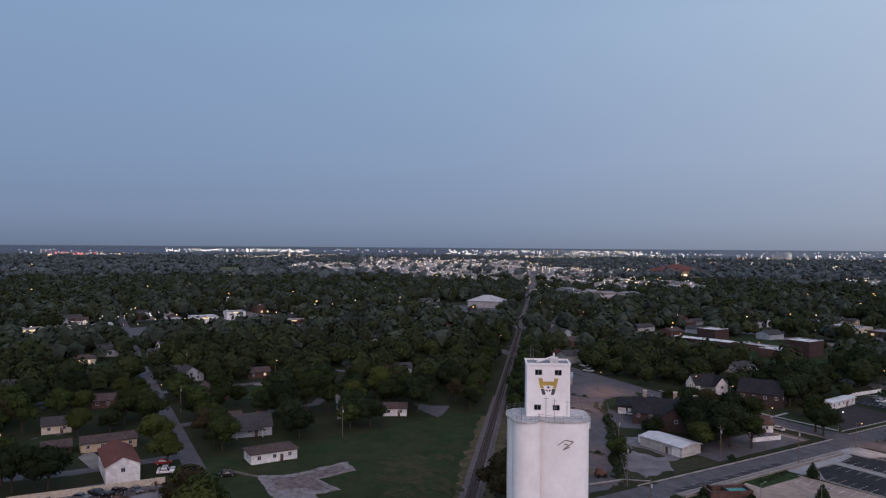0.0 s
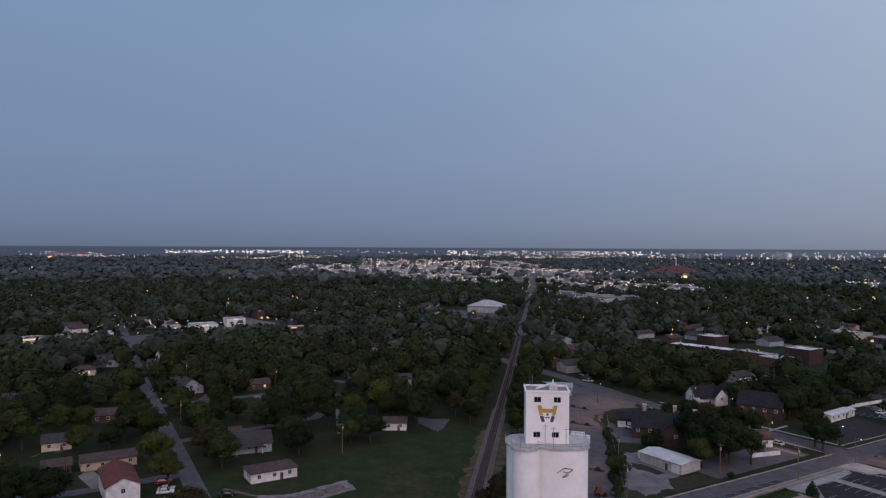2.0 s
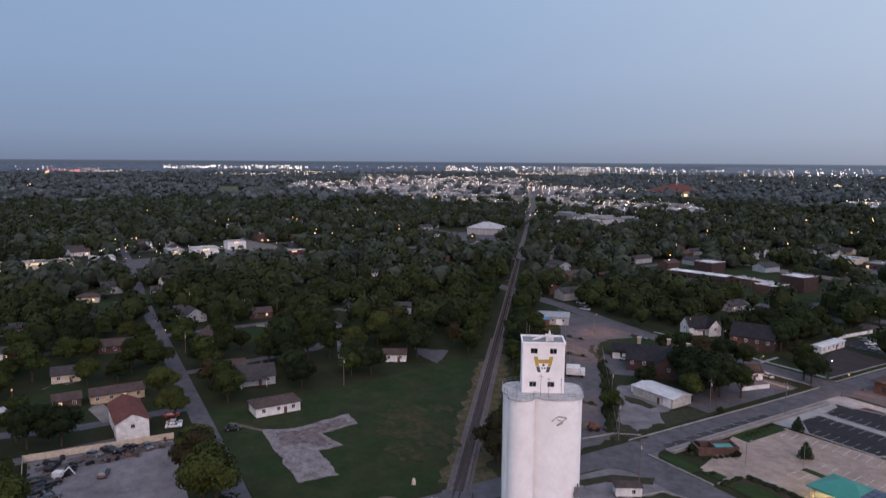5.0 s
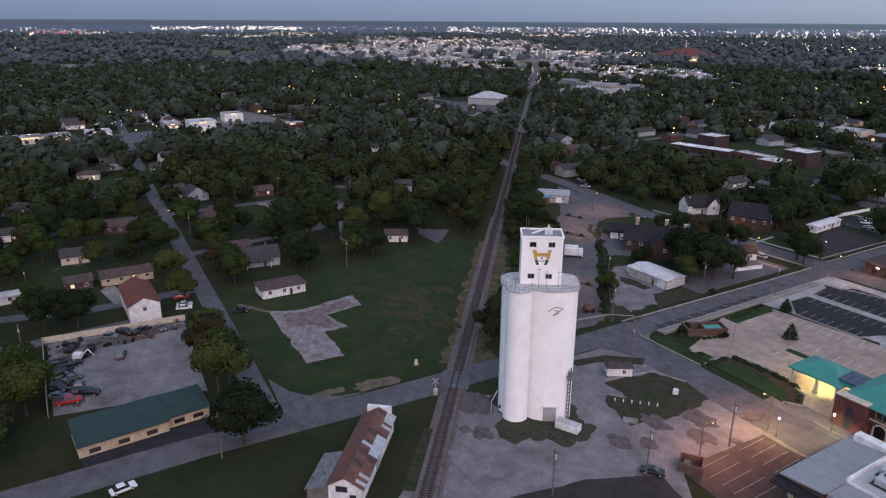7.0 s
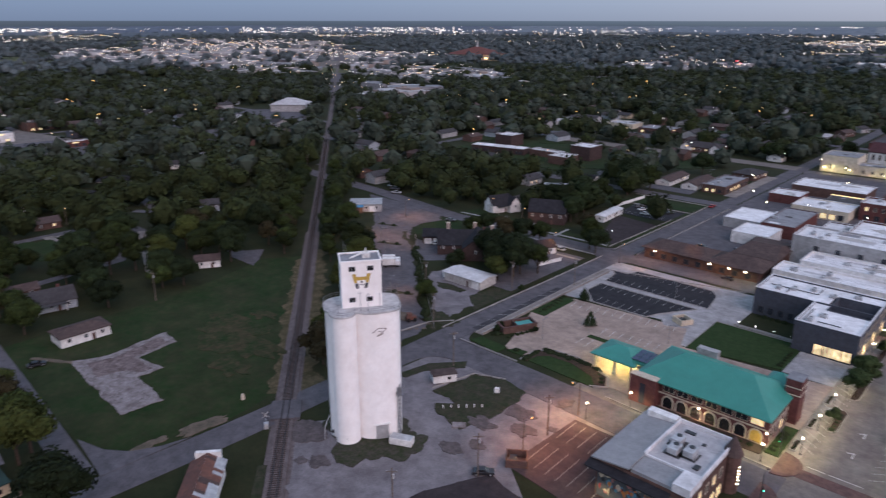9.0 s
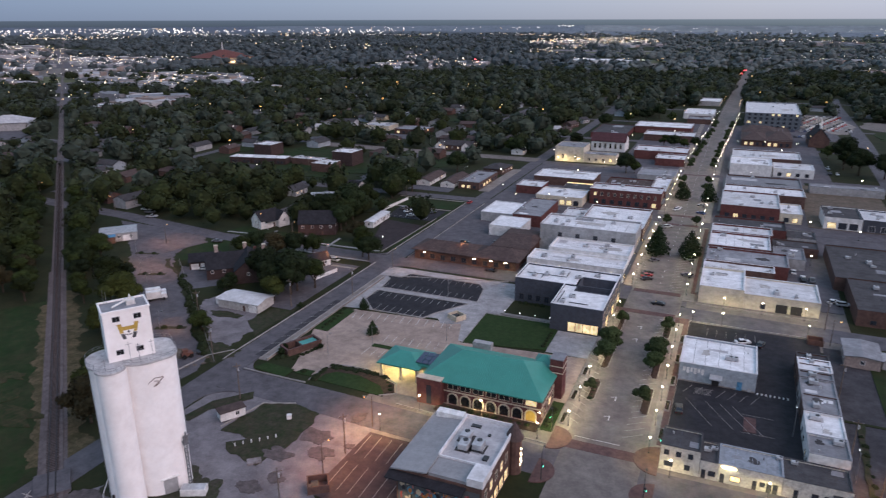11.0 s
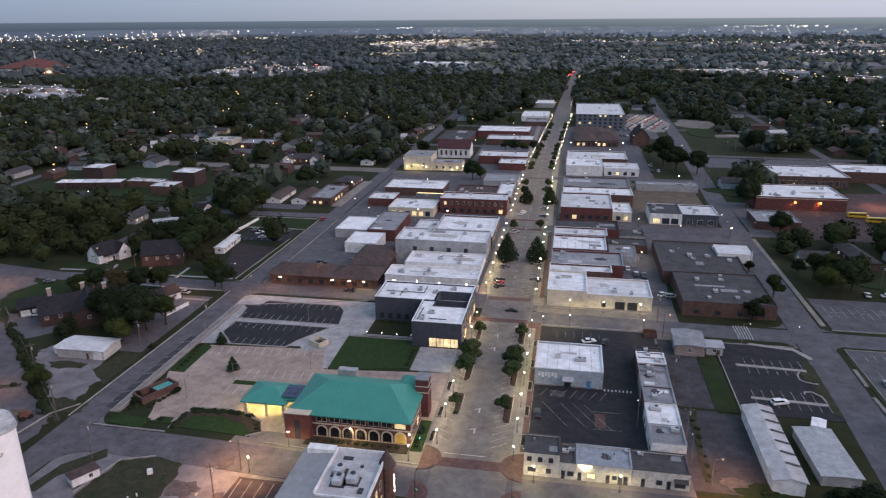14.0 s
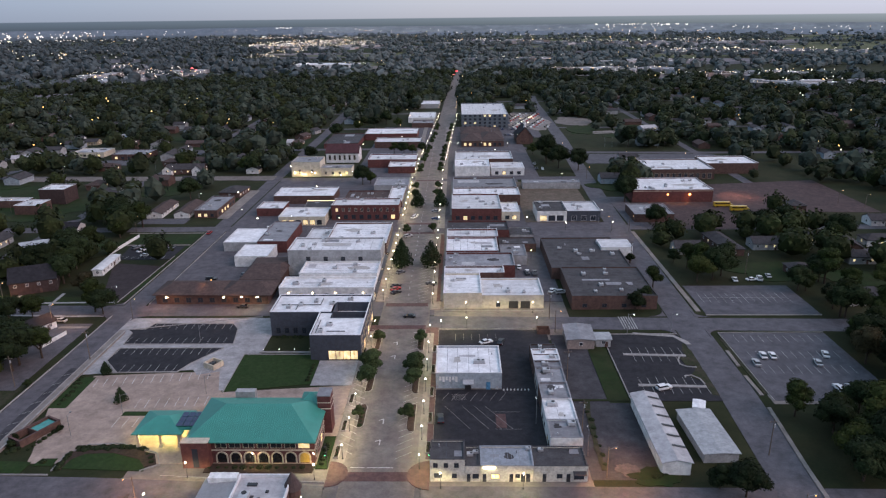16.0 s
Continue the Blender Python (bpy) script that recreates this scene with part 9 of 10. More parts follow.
def arm_lamp(label, group, h, glowmat, wood=False):
    t = thing("street_lamp", label, "street lamp", group=group)
    bm = bmesh.new()
    rod(bm, (0, 0, 0), (0, 0, h), .14 if wood else .09, .09 if wood else .06, 8)
    part("pole", bm, POLEWOOD if wood else STEEL, t)
    bm = bmesh.new()
    rod(bm, (0, 0, h - .6), (1.5, 0, h - .1), .04, .04, 6)
    part("arm", bm, STEEL, t)
    bm = bmesh.new()
    box(bm, 1.4, -.16, h - .16, 2.1, .16, h)
    hd = part("head", bm, STEEL, t)
    bm = bmesh.new()
    ball(bm, (1.75, 0, h - .26), .2, .7)
    part("lens", bm, glowmat, hd, "glowing lamp lens")
    return t


def spread_copies(proto, places):
    first = True
    for x, y, turn in places:
        m = pose(x, y, 0.06, 0, 0, turn)
        if first:
            proto.matrix_basis, first = m, False
        else:
            copy_thing(proto, m)


main_lamp = globe_lamp("black post lamp with a glowing warm globe on the pavement", "lamps along the main street", 4.0, LAMPWARM, .23)
places = []
for y in [64 + 12.5 * k for k in range(7)] + [168 + 12 * k for k in range(8)] + [277 + 13 * k for k in range(8)] + [396 + 19 * k for k in range(6)] + [512 + 22 * k for k in range(9)]:
    off = max(0, y - 395) * 0.0355
    places += [(79.6 + off, y, 0), (99.2 + off, y - 4, 0)]
places += [(103, 139, 0), (112, 155.4, 0), (124, 155.4, 0), (137, 155.4, 0), (112, 141.5, 0), (137, 141.5, 0), (74, 56, 0), (104.5, 52.8, 0), (124, 52.6, 0), (37.7, 45, 0), (42.9, 56.6, 0), (58, 60.5, 0), (73.2, 60.5, 0)]
places += [(x, 261, 0) for x in (14, 58, 125, 165, 189)] + [(x, 271, 0) for x in (2, 46, 146)] + [(x, 378.6, 0) for x in (30, 120, 180)] + [(-11.6, 290, 0), (-11.6, 410, 0), (184.6, 226, 0), (-26, 330, 0), (142.6, 216, 0), (36, 190, 0), (20, 345, 0), (8, 388, 0), (36, 390, 0), (120, 455, 0), (140, 470, 0), (110, 500, 0), (130, 504, 0), (152, 504, 0), (30, 500, 0), (60, 500, 0), (75, 531, 0), (60, 535, 0)]
spread_copies(main_lamp, places)


def pool_of_light(x, y, z, watts, colour, spread=150):
    """The downward light of a lamp head."""
    s = new("lamp_light", bpy.data.lights.new("lamp_light", "SPOT"))
    s.data.energy, s.data.color, s.data.spot_size, s.data.spot_blend, s.data.shadow_soft_size = watts, colour, radians(spread), 0.6, 0.12
    s.matrix_world = look((x, y, z), (x, y + 0.001, 0))
    return s


WARM, ORANGE = (1.0, 0.78, 0.42), (1.0, 0.42, 0.17)
for x, y, t in places:
    if (y < 300 and (60 < x < 145 or x < 60 and y < 150)) or (y < 520 and 76 < x < 108):
        pool_of_light(x + (.4 if x < 89 else -.4), y, 3.75, 1750, WARM, 168)
bollard = globe_lamp("low glowing path light beside the lawn", "path lights on the plaza", 1.0, LAMPWHITE, .12)
spread_copies(bollard, [(44 + 5.2 * k, 123.2, 0) for k in range(5)])
sodium = arm_lamp("wooden pole lamp with an orange sodium head", "sodium street lamps", 8.5, LAMPORANGE, True)
spread_copies(sodium, [(34.6, 24.3, 60), (35.4, 45.4, 200), (-94, 172, 0), (-120, 140, 90), (-185, 172, 200), (-187, -36, 90), (-268, -58, 0), (-133, -88, 0), (-70, 165, 90), (-38, 143, 90), (-60, 190, 0), (-12, 150, 0), (10, 169, 0), (144.5, 57, 0), (183, 40, 0), (143, 138, 0), (197, 258, 0), (188, 258, 180), (340, 300, 0), (330, 310, 0), (-250, 180, 0), (-225, 25, 0), (-444, -60, 0), (-446, 20, 0), (-448, 110, 0), (-424, -20, 0), (-150, 300, 0), (-200, 290, 0), (-60, 262, 0), (-96, 300, 0), (260, 150, 0), (300, 140, 0), (240, 350, 0), (197, 380, 0)])
for x, y, p in ((34.6 + .9, 24.3 + 1.5, 6500), (33.8, 44.8, 10500), (-94, 172, 3500), (-118, 142, 5000), (-70, 167, 4000), (-12, 150, 5000), (10, 169, 2500), (-38, 145, 3500), (-95, 112, 3000), (146, 57, 9000), (-60, 190, 1500), (143, 138, 2000), (184.5, 40, 2000), (196, 258, 2500)):
    pool_of_light(x, y, 8.1, p, ORANGE)
pool_of_light(-140, 129, 3.4, 1500, ORANGE)
pool_of_light(-112, 110, 8, 6000, ORANGE)
pool_of_light(-52, 70, 6, 1800, ORANGE)
pool_of_light(22, 156, 8.1, 3000, ORANGE)
pool_of_light(-4, 157, 8.1, 3000, ORANGE)
pool_of_light(31, 160, 4, 1800, WARM)
pool_of_light(-73.5, 172.5, 3, 700, WARM)
pool_of_light(176, 640, 9, 9000, WARM)
pool_of_light(184, 680, 9, 9000, WARM)
pool_of_light(280, 330, 8, 9000, (1.0, 0.40, 0.22))
pool_of_light(0, 390, 6, 4500, WARM)
pool_of_light(27, 391, 5, 3500, WARM)
pool_of_light(55.5, 19.6, 4.2, 900, WARM, 160)
pool_of_light(116, 54.6, 4.1, 900, WARM, 150)
pool_of_light(233, 316.5, 5.5, 3000, (1.0, 0.34, 0.10))
pool_of_light(246, 316.5, 5.5, 3000, (1.0, 0.34, 0.10))
lot_lamp = arm_lamp("steel car park lamp with a white head", "car park lamps", 7.5, LAMPWHITE)
spread_copies(lot_lamp, [(-114, 418, 0), (-95, 398, 0), (-70, 397, 0), (-66, 416, 0), (-32, 397, 0), (-30, 415, 0), (-150, 452, 90), (-172, 398, 0), (-26, 165, 0), (130, 80, 90), (141.5, 66, 90), (168, 137, 0), (183, 137, 0), (30, 262, 0), (184.6, 274, 0), (20, 266, 0), (234, 502, 90), (240, 502, 90), (277, 497, 90), (283, 497, 90), (-45, 315, 0), (-75, 275, 0), (-100, 310, 0)])

off_lamp = arm_lamp("dark car park lamp, not lit, on a steel pole", "unlit car park lamps", 6.5, DARKPANE)
spread_copies(off_lamp, [(-122, 124.6, 0), (-100, 105.6, 0), (-85, 94, 0), (-55.4, 69.2, 0), (14, 85, 0), (34, 96, 0), (5, 74, 90), (20, 131, 0)])

pole = thing("utility_pole", "weathered wooden utility pole with a crossarm", "utility pole", group="utility poles")
bm = bmesh.new()
rod(bm, (0, 0, 0), (0, 0, 10.5), .16, .11, 8)
part("post", bm, POLEWOOD, pole)
bm = bmesh.new()
box(bm, -1.1, -.06, 9.6, 1.1, .06, 9.75)
arm_ = part("crossarm", bm, POLEWOOD, pole)
for x in (-1, 1):
    bm = bmesh.new()
    rod(bm, (x, 0, 9.75), (x, 0, 9.95), .06, sides=6)
    part("insulator", bm, GREYWALL, arm_)
bm = bmesh.new()
rod(bm, (.25, 0, 8.2), (.25, 0, 9.1), .2, sides=8)
part("transformer", bm, ZINC, pole)
spread_copies(pole, [(-3, 43.5, 50), (33, 10.8, 40), (34.9, 33.2, 45), (28.5, -9, 40), (-14.9, -58.2, 95), (-83, -90.6, 0), (-107.6, 10.3, 30), (-48.3, 79.5, 40), (142, 104, 0), (141.6, 75, 0), (142.5, 150, 0), (-26, 60, 0), (-26, 100, 0), (-230, 10, 0), (-260, -10, 0), (-170, -30, 0), (-290, -20, 0), (-320, 30, 0), (187, 66, 0), (-12, 118, 0), (186.4, 210, 0), (232, 196, 0)])

# crossing signal
sg = thing("crossing_signal", "railway crossing signal on a silver post", "signal", -14.6, -8.4, 0, 60)
bm = bmesh.new()
rod(bm, (0, 0, 0), (0, 0, 4), .08, .06, 8)
part("post", bm, ZINC, sg)
for s in (-1, 1):
    bm = bmesh.new()
    box(bm, -1, -.03, -.1, 1, .03, .1, pose(0, -.1, 3.6, 0, 45 * s, 0))
    part("crossbuck", bm, GREYWALL, sg)
bm = bmesh.new()
box(bm, -.5, -.5, 0, .5, .5, 1.4)
part("relay_cabinet", bm, ZINC, sg)

PAINTS = {c: material(c + "_car_paint", rgb, 0.35, tuple(v * .9 for v in rgb), 1, 8, 0.0) for c, rgb in (("white", (.7, .7, .7)), ("black", (.015, .015, .018)), ("red", (.35, .02, .02)), ("silver", (.38, .39, .40)), ("blue", (.03, .06, .16)), ("grey", (.12, .12, .13)), ("yellow", (.55, .34, .03)))}
LENS = glass("headlight_lens", (.6, .6, .6))
TAIL = glass("tail_lens", (.25, .01, .01))
CARS = {}


def car(kind, colour, x, y, turn):
    near = math.hypot(x - 110, y + 84) < 235
    key = (kind, colour, near)
    m = pose(x, y, 0.12, 0, 0, turn)
    if key in CARS:
        return copy_thing(CARS[key], m)
    c = thing("car" if kind == "sedan" else kind, f"parked {colour} {kind} standing on the asphalt", "car" if kind in ("sedan", "suv") else kind)
    high = {"sedan": 0, "suv": .3, "pickup": .3}[kind]
    L, W = {"sedan": (4.7, 1.8), "suv": (4.8, 1.9), "pickup": (5.6, 2.0)}[kind]
    z0, zb, zt = .28 + high * .4, .88 + high, 1.42 + high
    prof = [(-L / 2, z0 + .1), (-L / 2 + .1, z0), (L / 2 - .15, z0), (L / 2, z0 + .15), (L / 2 - .03, zb - .15), (L / 2 - .25, zb - .02), (-L / 2 + .1, zb), (-L / 2, zb - .1)]
    cabs = {"sedan": ((-1.75, 1.15), (-1.05, .35)), "suv": ((-2.2, 1.2), (-2.0, .45)), "pickup": ((-.7, 1.5), (-.5, .8))}[kind]
    bm = bmesh.new()
    prism(bm, [(a, b) for a, b in prof], -W / 2, W / 2, pose(0, 0, 0, 90, 0, 0))
    bmesh.ops.bevel(bm, geom=bm.edges[:], offset=.06, segments=1, affect="EDGES")
    body = part("body", bm, PAINTS[colour], c)
    if kind == "pickup":
        bm = bmesh.new()
        box(bm, -L / 2 + .12, -W / 2 + .12, zb - .02, -.85, W / 2 - .12, zb + .006)
        part("bed", bm, DARKMETAL, body)
    bm = bmesh.new()
    (a0, a1), (b0, b1) = cabs
    lo = [(a0, -W / 2 + .06), (a1, -W / 2 + .06), (a1, W / 2 - .06), (a0, W / 2 - .06)]
    hi = [(b0, -W / 2 + .22), (b1, -W / 2 + .22), (b1, W / 2 - .22), (b0, W / 2 - .22)]
    vl, vh = [bm.verts.new((*p, zb - .04)) for p in lo], [bm.verts.new((*p, zt - .05)) for p in hi]
    for i in range(4):
        bm.faces.new((vl[i], vl[(i + 1) % 4], vh[(i + 1) % 4], vh[i]))
    bm.faces.new(vh), bm.faces.new(vl[::-1])
    part("glasshouse", bm, DARKPANE, body, "dark car glass")
    bm = bmesh.new()
    box(bm, b0 - .03, -W / 2 + .18, zt - .05, b1 + .03, W / 2 - .18, zt)
    bmesh.ops.bevel(bm, geom=bm.edges[:], offset=.03, segments=1, affect="EDGES")
    part("roof_panel", bm, PAINTS[colour], body)
    for wx in (-L / 2 + .85, L / 2 - .9):
        for wy in (-W / 2 + .05, W / 2 - .05):
            bm = bmesh.new()
            rod(bm, (wx, wy - .11, .33), (wx, wy + .11, .33), .33, sides=12)
            wl_ = part("wheel", bm, RUBBER, c)
            if not near:
                continue
            bm = bmesh.new()
            rod(bm, (wx, wy - .125, .33), (wx, wy + .125, .33), .2, sides=10)
            part("rim", bm, ZINC, wl_)
    for wy in (-W / 2 + .3, W / 2 - .3) if near else ():
        bm = bmesh.new()
        box(bm, L / 2 - .06, wy - .18, zb - .32, L / 2 + .02, wy + .18, zb - .18)
        part("headlight", bm, LENS, body)
        bm = bmesh.new()
        box(bm, -L / 2 - .02, wy - .15, zb - .3, -L / 2 + .05, wy + .15, zb - .14)
        part("tail_light", bm, TAIL, body)
    CARS[key] = c
    c.matrix_basis = m
    return c


for k, c, x, y, t in (("sedan", "white", -14.2, -76.6, 100), ("suv", "grey", -73, -68.9, 160), ("suv", "black", -79, -76, 150), ("pickup", "black", -84, -79.5, 150), ("pickup", "black", -73.6, -80.8, 100), ("sedan", "grey", -66, -80.7, 110), ("pickup", "red", -54.2, -82.6, 80), ("sedan", "white", -97.2, -48, 75), ("sedan", "silver", -99.8, -47.3, 75), ("sedan", "red", -106.5, -47, 75), ("sedan", "black", -86.4, -33.6, 75),
                      ("sedan", "white", -80.4, 119, 30), ("sedan", "silver", -38, 148, 170), ("sedan", "white", 118.4, 129.6, 25), ("sedan", "black", 123.4, 129.6, 75), ("sedan", "black", 91, 151.3, 175), ("sedan", "black", 26, 160.7, 178), ("sedan", "white", 207.7, 119.4, 80), ("sedan", "silver", 203.5, 114.4, 85), ("sedan", "white", 210.6, 119.2, 82), ("sedan", "white", 228, 120.1, 75), ("sedan", "silver", 222.8, 114.3, 80), ("suv", "white", 221, 97.9, 92), ("suv", "silver", 224.6, 97.9, 92), ("suv", "white", 169.9, 98.6, 20), ("suv", "silver", 150.3, 174.1, 10), ("sedan", "white", 147, 176, 60), ("sedan", "white", 231.5, 187.8, 5), ("sedan", "white", 224.5, 187.9, 80), ("pickup", "white", 235, 188.6, 75), ("sedan", "silver", 240, 192, 80), ("sedan", "black", 103.9, 82, 95),
                      ("sedan", "black", 84, 174.7, 40), ("sedan", "red", 83.6, 178.4, 40), ("sedan", "black", 83.4, 182, 40), ("suv", "grey", 98, 183.9, 150), ("sedan", "silver", 97.2, 205, 150), ("sedan", "grey", 84, 198, 40), ("suv", "silver", 84, 250, 40), ("sedan", "white", 85, 285, 60), ("sedan", "white", 85.5, 288, 60), ("sedan", "blue", 97, 282, 150), ("sedan", "silver", 96.6, 298, 150), ("suv", "black", 132, 199, 90), ("sedan", "white", 136, 204, 90), ("sedan", "white", 139, 198, 90), ("pickup", "black", 136, 217, 90), ("sedan", "white", -43, 229, 60), ("sedan", "silver", -38, 222, 20), ("sedan", "white", -35, 228, 60), ("sedan", "black", -30, 231, 60), ("suv", "black", 4, 190, 0), ("sedan", "grey", 16, 196, 90), ("suv", "grey", -47, 233, 60), ("sedan", "black", 226, 296, 0), ("sedan", "grey", -100, 150, 20), ("sedan", "grey", -184, -20, 70), ("pickup", "grey", -165, 176, 20), ("sedan", "white", -172, 180, 20), ("pickup", "silver", -158, 170, 20), ("sedan", "red", -20, 258, 90), ("suv", "grey", 110, 660, 90), ("sedan", "silver", 168, 196, 0), ("sedan", "black", 33.2, 12.4, 40)):
    car(k, c, x, y, t)
for x, y in ((-60, -80), (-56, -78), (-70, -83.5), (-76, -83.6), (-62, -84), (-58, -84.3), (-87, -70), (-87.5, -66), (-86, -62), (-85.5, -57)):
    car(rng.choice(("pickup", "suv", "sedan")), rng.choice(("grey", "black", "black", "grey", "black")), x, y, rng.uniform(0, 180))

lr = random.Random(31)
for x0, y0, n, dx, t in ((154, 566, 8, 3.2, 90), (154, 600, 8, 3.2, 90), (154, 640, 9, 3.0, 90), (156, 676, 7, 3.4, 90), (150, 412, 6, 4.2, 88), (147, 430, 5, 5, 92), (136, 196, 3, 3, 90), (4, 268, 3, 6, 10)):
    for k in range(n):
        if lr.random() < .7:
            car(lr.choice(("sedan", "suv", "pickup")), lr.choice(("white", "silver", "grey", "black", "blue", "white")), x0 + dx * k, y0 + lr.uniform(-.4, .4), t + lr.choice((0, 180)))

# box truck, school buses, excavator
tr = thing("box_truck", "white box truck parked beside the tracks", "truck", -74.5, 87.6, 0, 48)
bm = bmesh.new()
box(bm, -3.4, -1.2, .9, 1.6, 1.2, 3.4)
bmesh.ops.bevel(bm, geom=bm.edges[:], offset=.05, segments=1, affect="EDGES")
part("cargo_box", bm, WHITEWALL, tr)
bm = bmesh.new()
box(bm, 1.75, -1.05, .5, 3.4, 1.05, 2.4)
bmesh.ops.bevel(bm, geom=bm.edges[:], offset=.12, segments=2, affect="EDGES")
cab = part("cab", bm, PAINTS["white"], tr)
bm = bmesh.new()
box(bm, 3.36, -.9, 1.5, 3.43, .9, 2.2)
part("windscreen", bm, DARKPANE, cab)
for wx in (-2.2, 2.4):
    for wy in (-.95, .95):
        bm = bmesh.new()
        rod(bm, (wx, wy - .15, .5), (wx, wy + .15, .5), .5, sides=12)
        part("wheel", bm, RUBBER, tr)
flat = copy_thing(tr, pose(-76.9, 89.8, 0, 0, 0, 48))
tagged(flat, "white box truck beside another truck on the lot")
for x, y in ((262, 306), (268, 297)):
    bus = thing("school_bus", "yellow school bus parked on the asphalt", "bus", x, y, 0, 0)
    bm = bmesh.new()
    box(bm, -5, -1.2, .6, 4, 1.2, 3.0)
    box(bm, 4, -1.0, .6, 5.4, 1.0, 1.7)
    part("body", bm, PAINTS["yellow"], bus)
    bm = bmesh.new()
    box(bm, -4.7, -1.23, 1.8, 3.8, 1.23, 2.5)
    part("window_band", bm, DARKPANE, bus)
    for wx in (-3.4, 4):
        for wy in (-1.05, 1.05):
            bm = bmesh.new()
            rod(bm, (wx, wy - .15, .5), (wx, wy + .15, .5), .5, sides=12)
            part("wheel", bm, RUBBER, bus)
ex = thing("excavator", "white mini excavator in the storage yard", "excavator", -77, -78.5, 0, 60)
bm = bmesh.new()
box(bm, -1.4, -1.1, 0, 1.4, -.6, .6)
box(bm, -1.4, .6, 0, 1.4, 1.1, .6)
part("tracks", bm, RUBBER, ex)
bm = bmesh.new()
box(bm, -1.2, -.9, .6, .9, .9, 1.9)
part("cab", bm, PAINTS["white"], ex)
bm = bmesh.new()
rod(bm, (.8, 0, 1.2), (2.6, 0, 3), .16)
rod(bm, (2.6, 0, 3), (4.0, 0, 1.2), .12)
part("boom", bm, PAINTS["white"], ex)
# loader and timber pile beside the lot
ld = thing("loader", "rusty loader beside a heap of pallets", "loader", -33, 57, 0, 60)
bm = bmesh.new()
box(bm, -1.6, -.9, .6, 1.6, .9, 1.6)
box(bm, -1.2, -.7, 1.6, .2, .7, 2.7)
part("body", bm, RUST, ld)
bm = bmesh.new()
rod(bm, (1.2, -.6, 1.4), (3.2, -.6, .7), .12)
rod(bm, (1.2, .6, 1.4), (3.2, .6, .7), .12)
box(bm, 3.0, -1.1, .1, 3.8, 1.1, .9)
part("bucket", bm, DARKMETAL, ld)
for wx in (-1, 1):
    for wy in (-1, 1):
        bm = bmesh.new()
        rod(bm, (wx, wy - .2, .6), (wx, wy + .2, .6), .6, sides=12)
        part("wheel", bm, RUBBER, ld)
for k in range(5):
    pl = thing("pallet", "broken timber pallet on the gravel", "pallet", -29 + 1.6 * (k % 3), 52 + 1.8 * k, 0, 35 * k, "pallets on the lot")
    for j in range(5):
        bm = bmesh.new()
        box(bm, -.6, -.55 + .25 * j, .1, .6, -.4 + .25 * j, .13)
        part("slat", bm, POLEWOOD, pl)
    bm = bmesh.new()
    box(bm, -.6, -.5, 0, -.5, .6, .1)
    box(bm, .5, -.5, 0, .6, .6, .1)
    part("bearer", bm, POLEWOOD, pl)

# ---- distant town ----
dr = random.Random(21)
for c, cars in (("white", 0), ("silver", 1), ("black", 2), ("red", 3)):
    bm = bmesh.new()
    for j in range(10):
        for k in range(11):
            if (j * 7 + k * 3) % 5 == cars and dr.random() < .9:
                m = pose(166 + 3.4 * k + .08 * j, 612 + 10.5 * j + dr.uniform(-.4, .4), 0.1, 0, 0, 88 + dr.uniform(-3, 3))
                box(bm, -2.2, -.9, .3, 2.2, .9, .95, m)
                v = box(bm, -1.3, -.8, .95, 1.1, .8, 1.5, m)
    tagged(part("parked_cars", bm, PAINTS[c]), c + " cars parked in rows on the far lot", "cars", "", "stuff")



FARTAN = material("distant_tan_wall", (0.27, 0.21, 0.18), 0.8, (0.19, 0.15, 0.13), 0.03, 0.3, 0.0)


def far_town(name, label, mat, spots):
    bm = bmesh.new()
    for x, y, w, d, h, t in spots:
        m = pose(x, y, 0, 0, 0, t)
        box(bm, -w / 2, -d / 2, 0, w / 2, d / 2, h, m)
        if dr.random() < .5:
            box(bm, -w * .3, -d * .25, h, -w * .1, 0, h + 1.5, m)
    return tagged(part(name, bm, mat), label, "distant buildings", "", "stuff")


def sprinkle(areas, wmin, wmax):
    out = []
    for cx, cy, rx, ry, n in areas:
        for k in range(n):
            a, q = dr.uniform(0, 6.28), dr.random() ** .5
            out.append((cx + rx * q * math.cos(a), cy + ry * q * math.sin(a), dr.uniform(wmin, wmax), dr.uniform(wmin * .5, wmax * .5), dr.uniform(4, 9), dr.choice((0, 50, 140))))
    return [o for o in out if rail_gap(o[0], o[1]) > 40]


WIDE = [(-1560, 900, 600, 360, 150), (-2050, 1270, 430, 300, 60), (-1000, 615, 150, 80, 16), (-1200, 1130, 210, 170, 34), (-700, 800, 100, 110, 14), (-800, 760, 250, 140, 22), (-2500, 1500, 480, 330, 40), (-600, 545, 100, 50, 7), (-660, 740, 110, 50, 8), (-440, 2700, 260, 380, 40), (410, 1300, 115, 60, 12), (600, 1170, 170, 60, 12), (700, 1000, 170, 50, 12), (1000, 1950, 300, 90, 18), (900, 2700, 420, 180, 26), (300, 2900, 280, 130, 16), (560, 1560, 140, 40, 7), (260, 1720, 130, 40, 6), (-490, 1250, 110, 170, 14), (-590, 1500, 90, 45, 6), (840, 2060, 150, 60, 10)]
far_town("distant_buildings", "pale flat-roofed warehouses and stores in the distance", FARROOF, sprinkle(WIDE, 18, 66))
far_town("distant_buildings", "grey flat-roofed stores in the distance", GREYROOF, sprinkle([(a, b, c, d, int(n * .8) + 2) for a, b, c, d, n in WIDE], 18, 70))
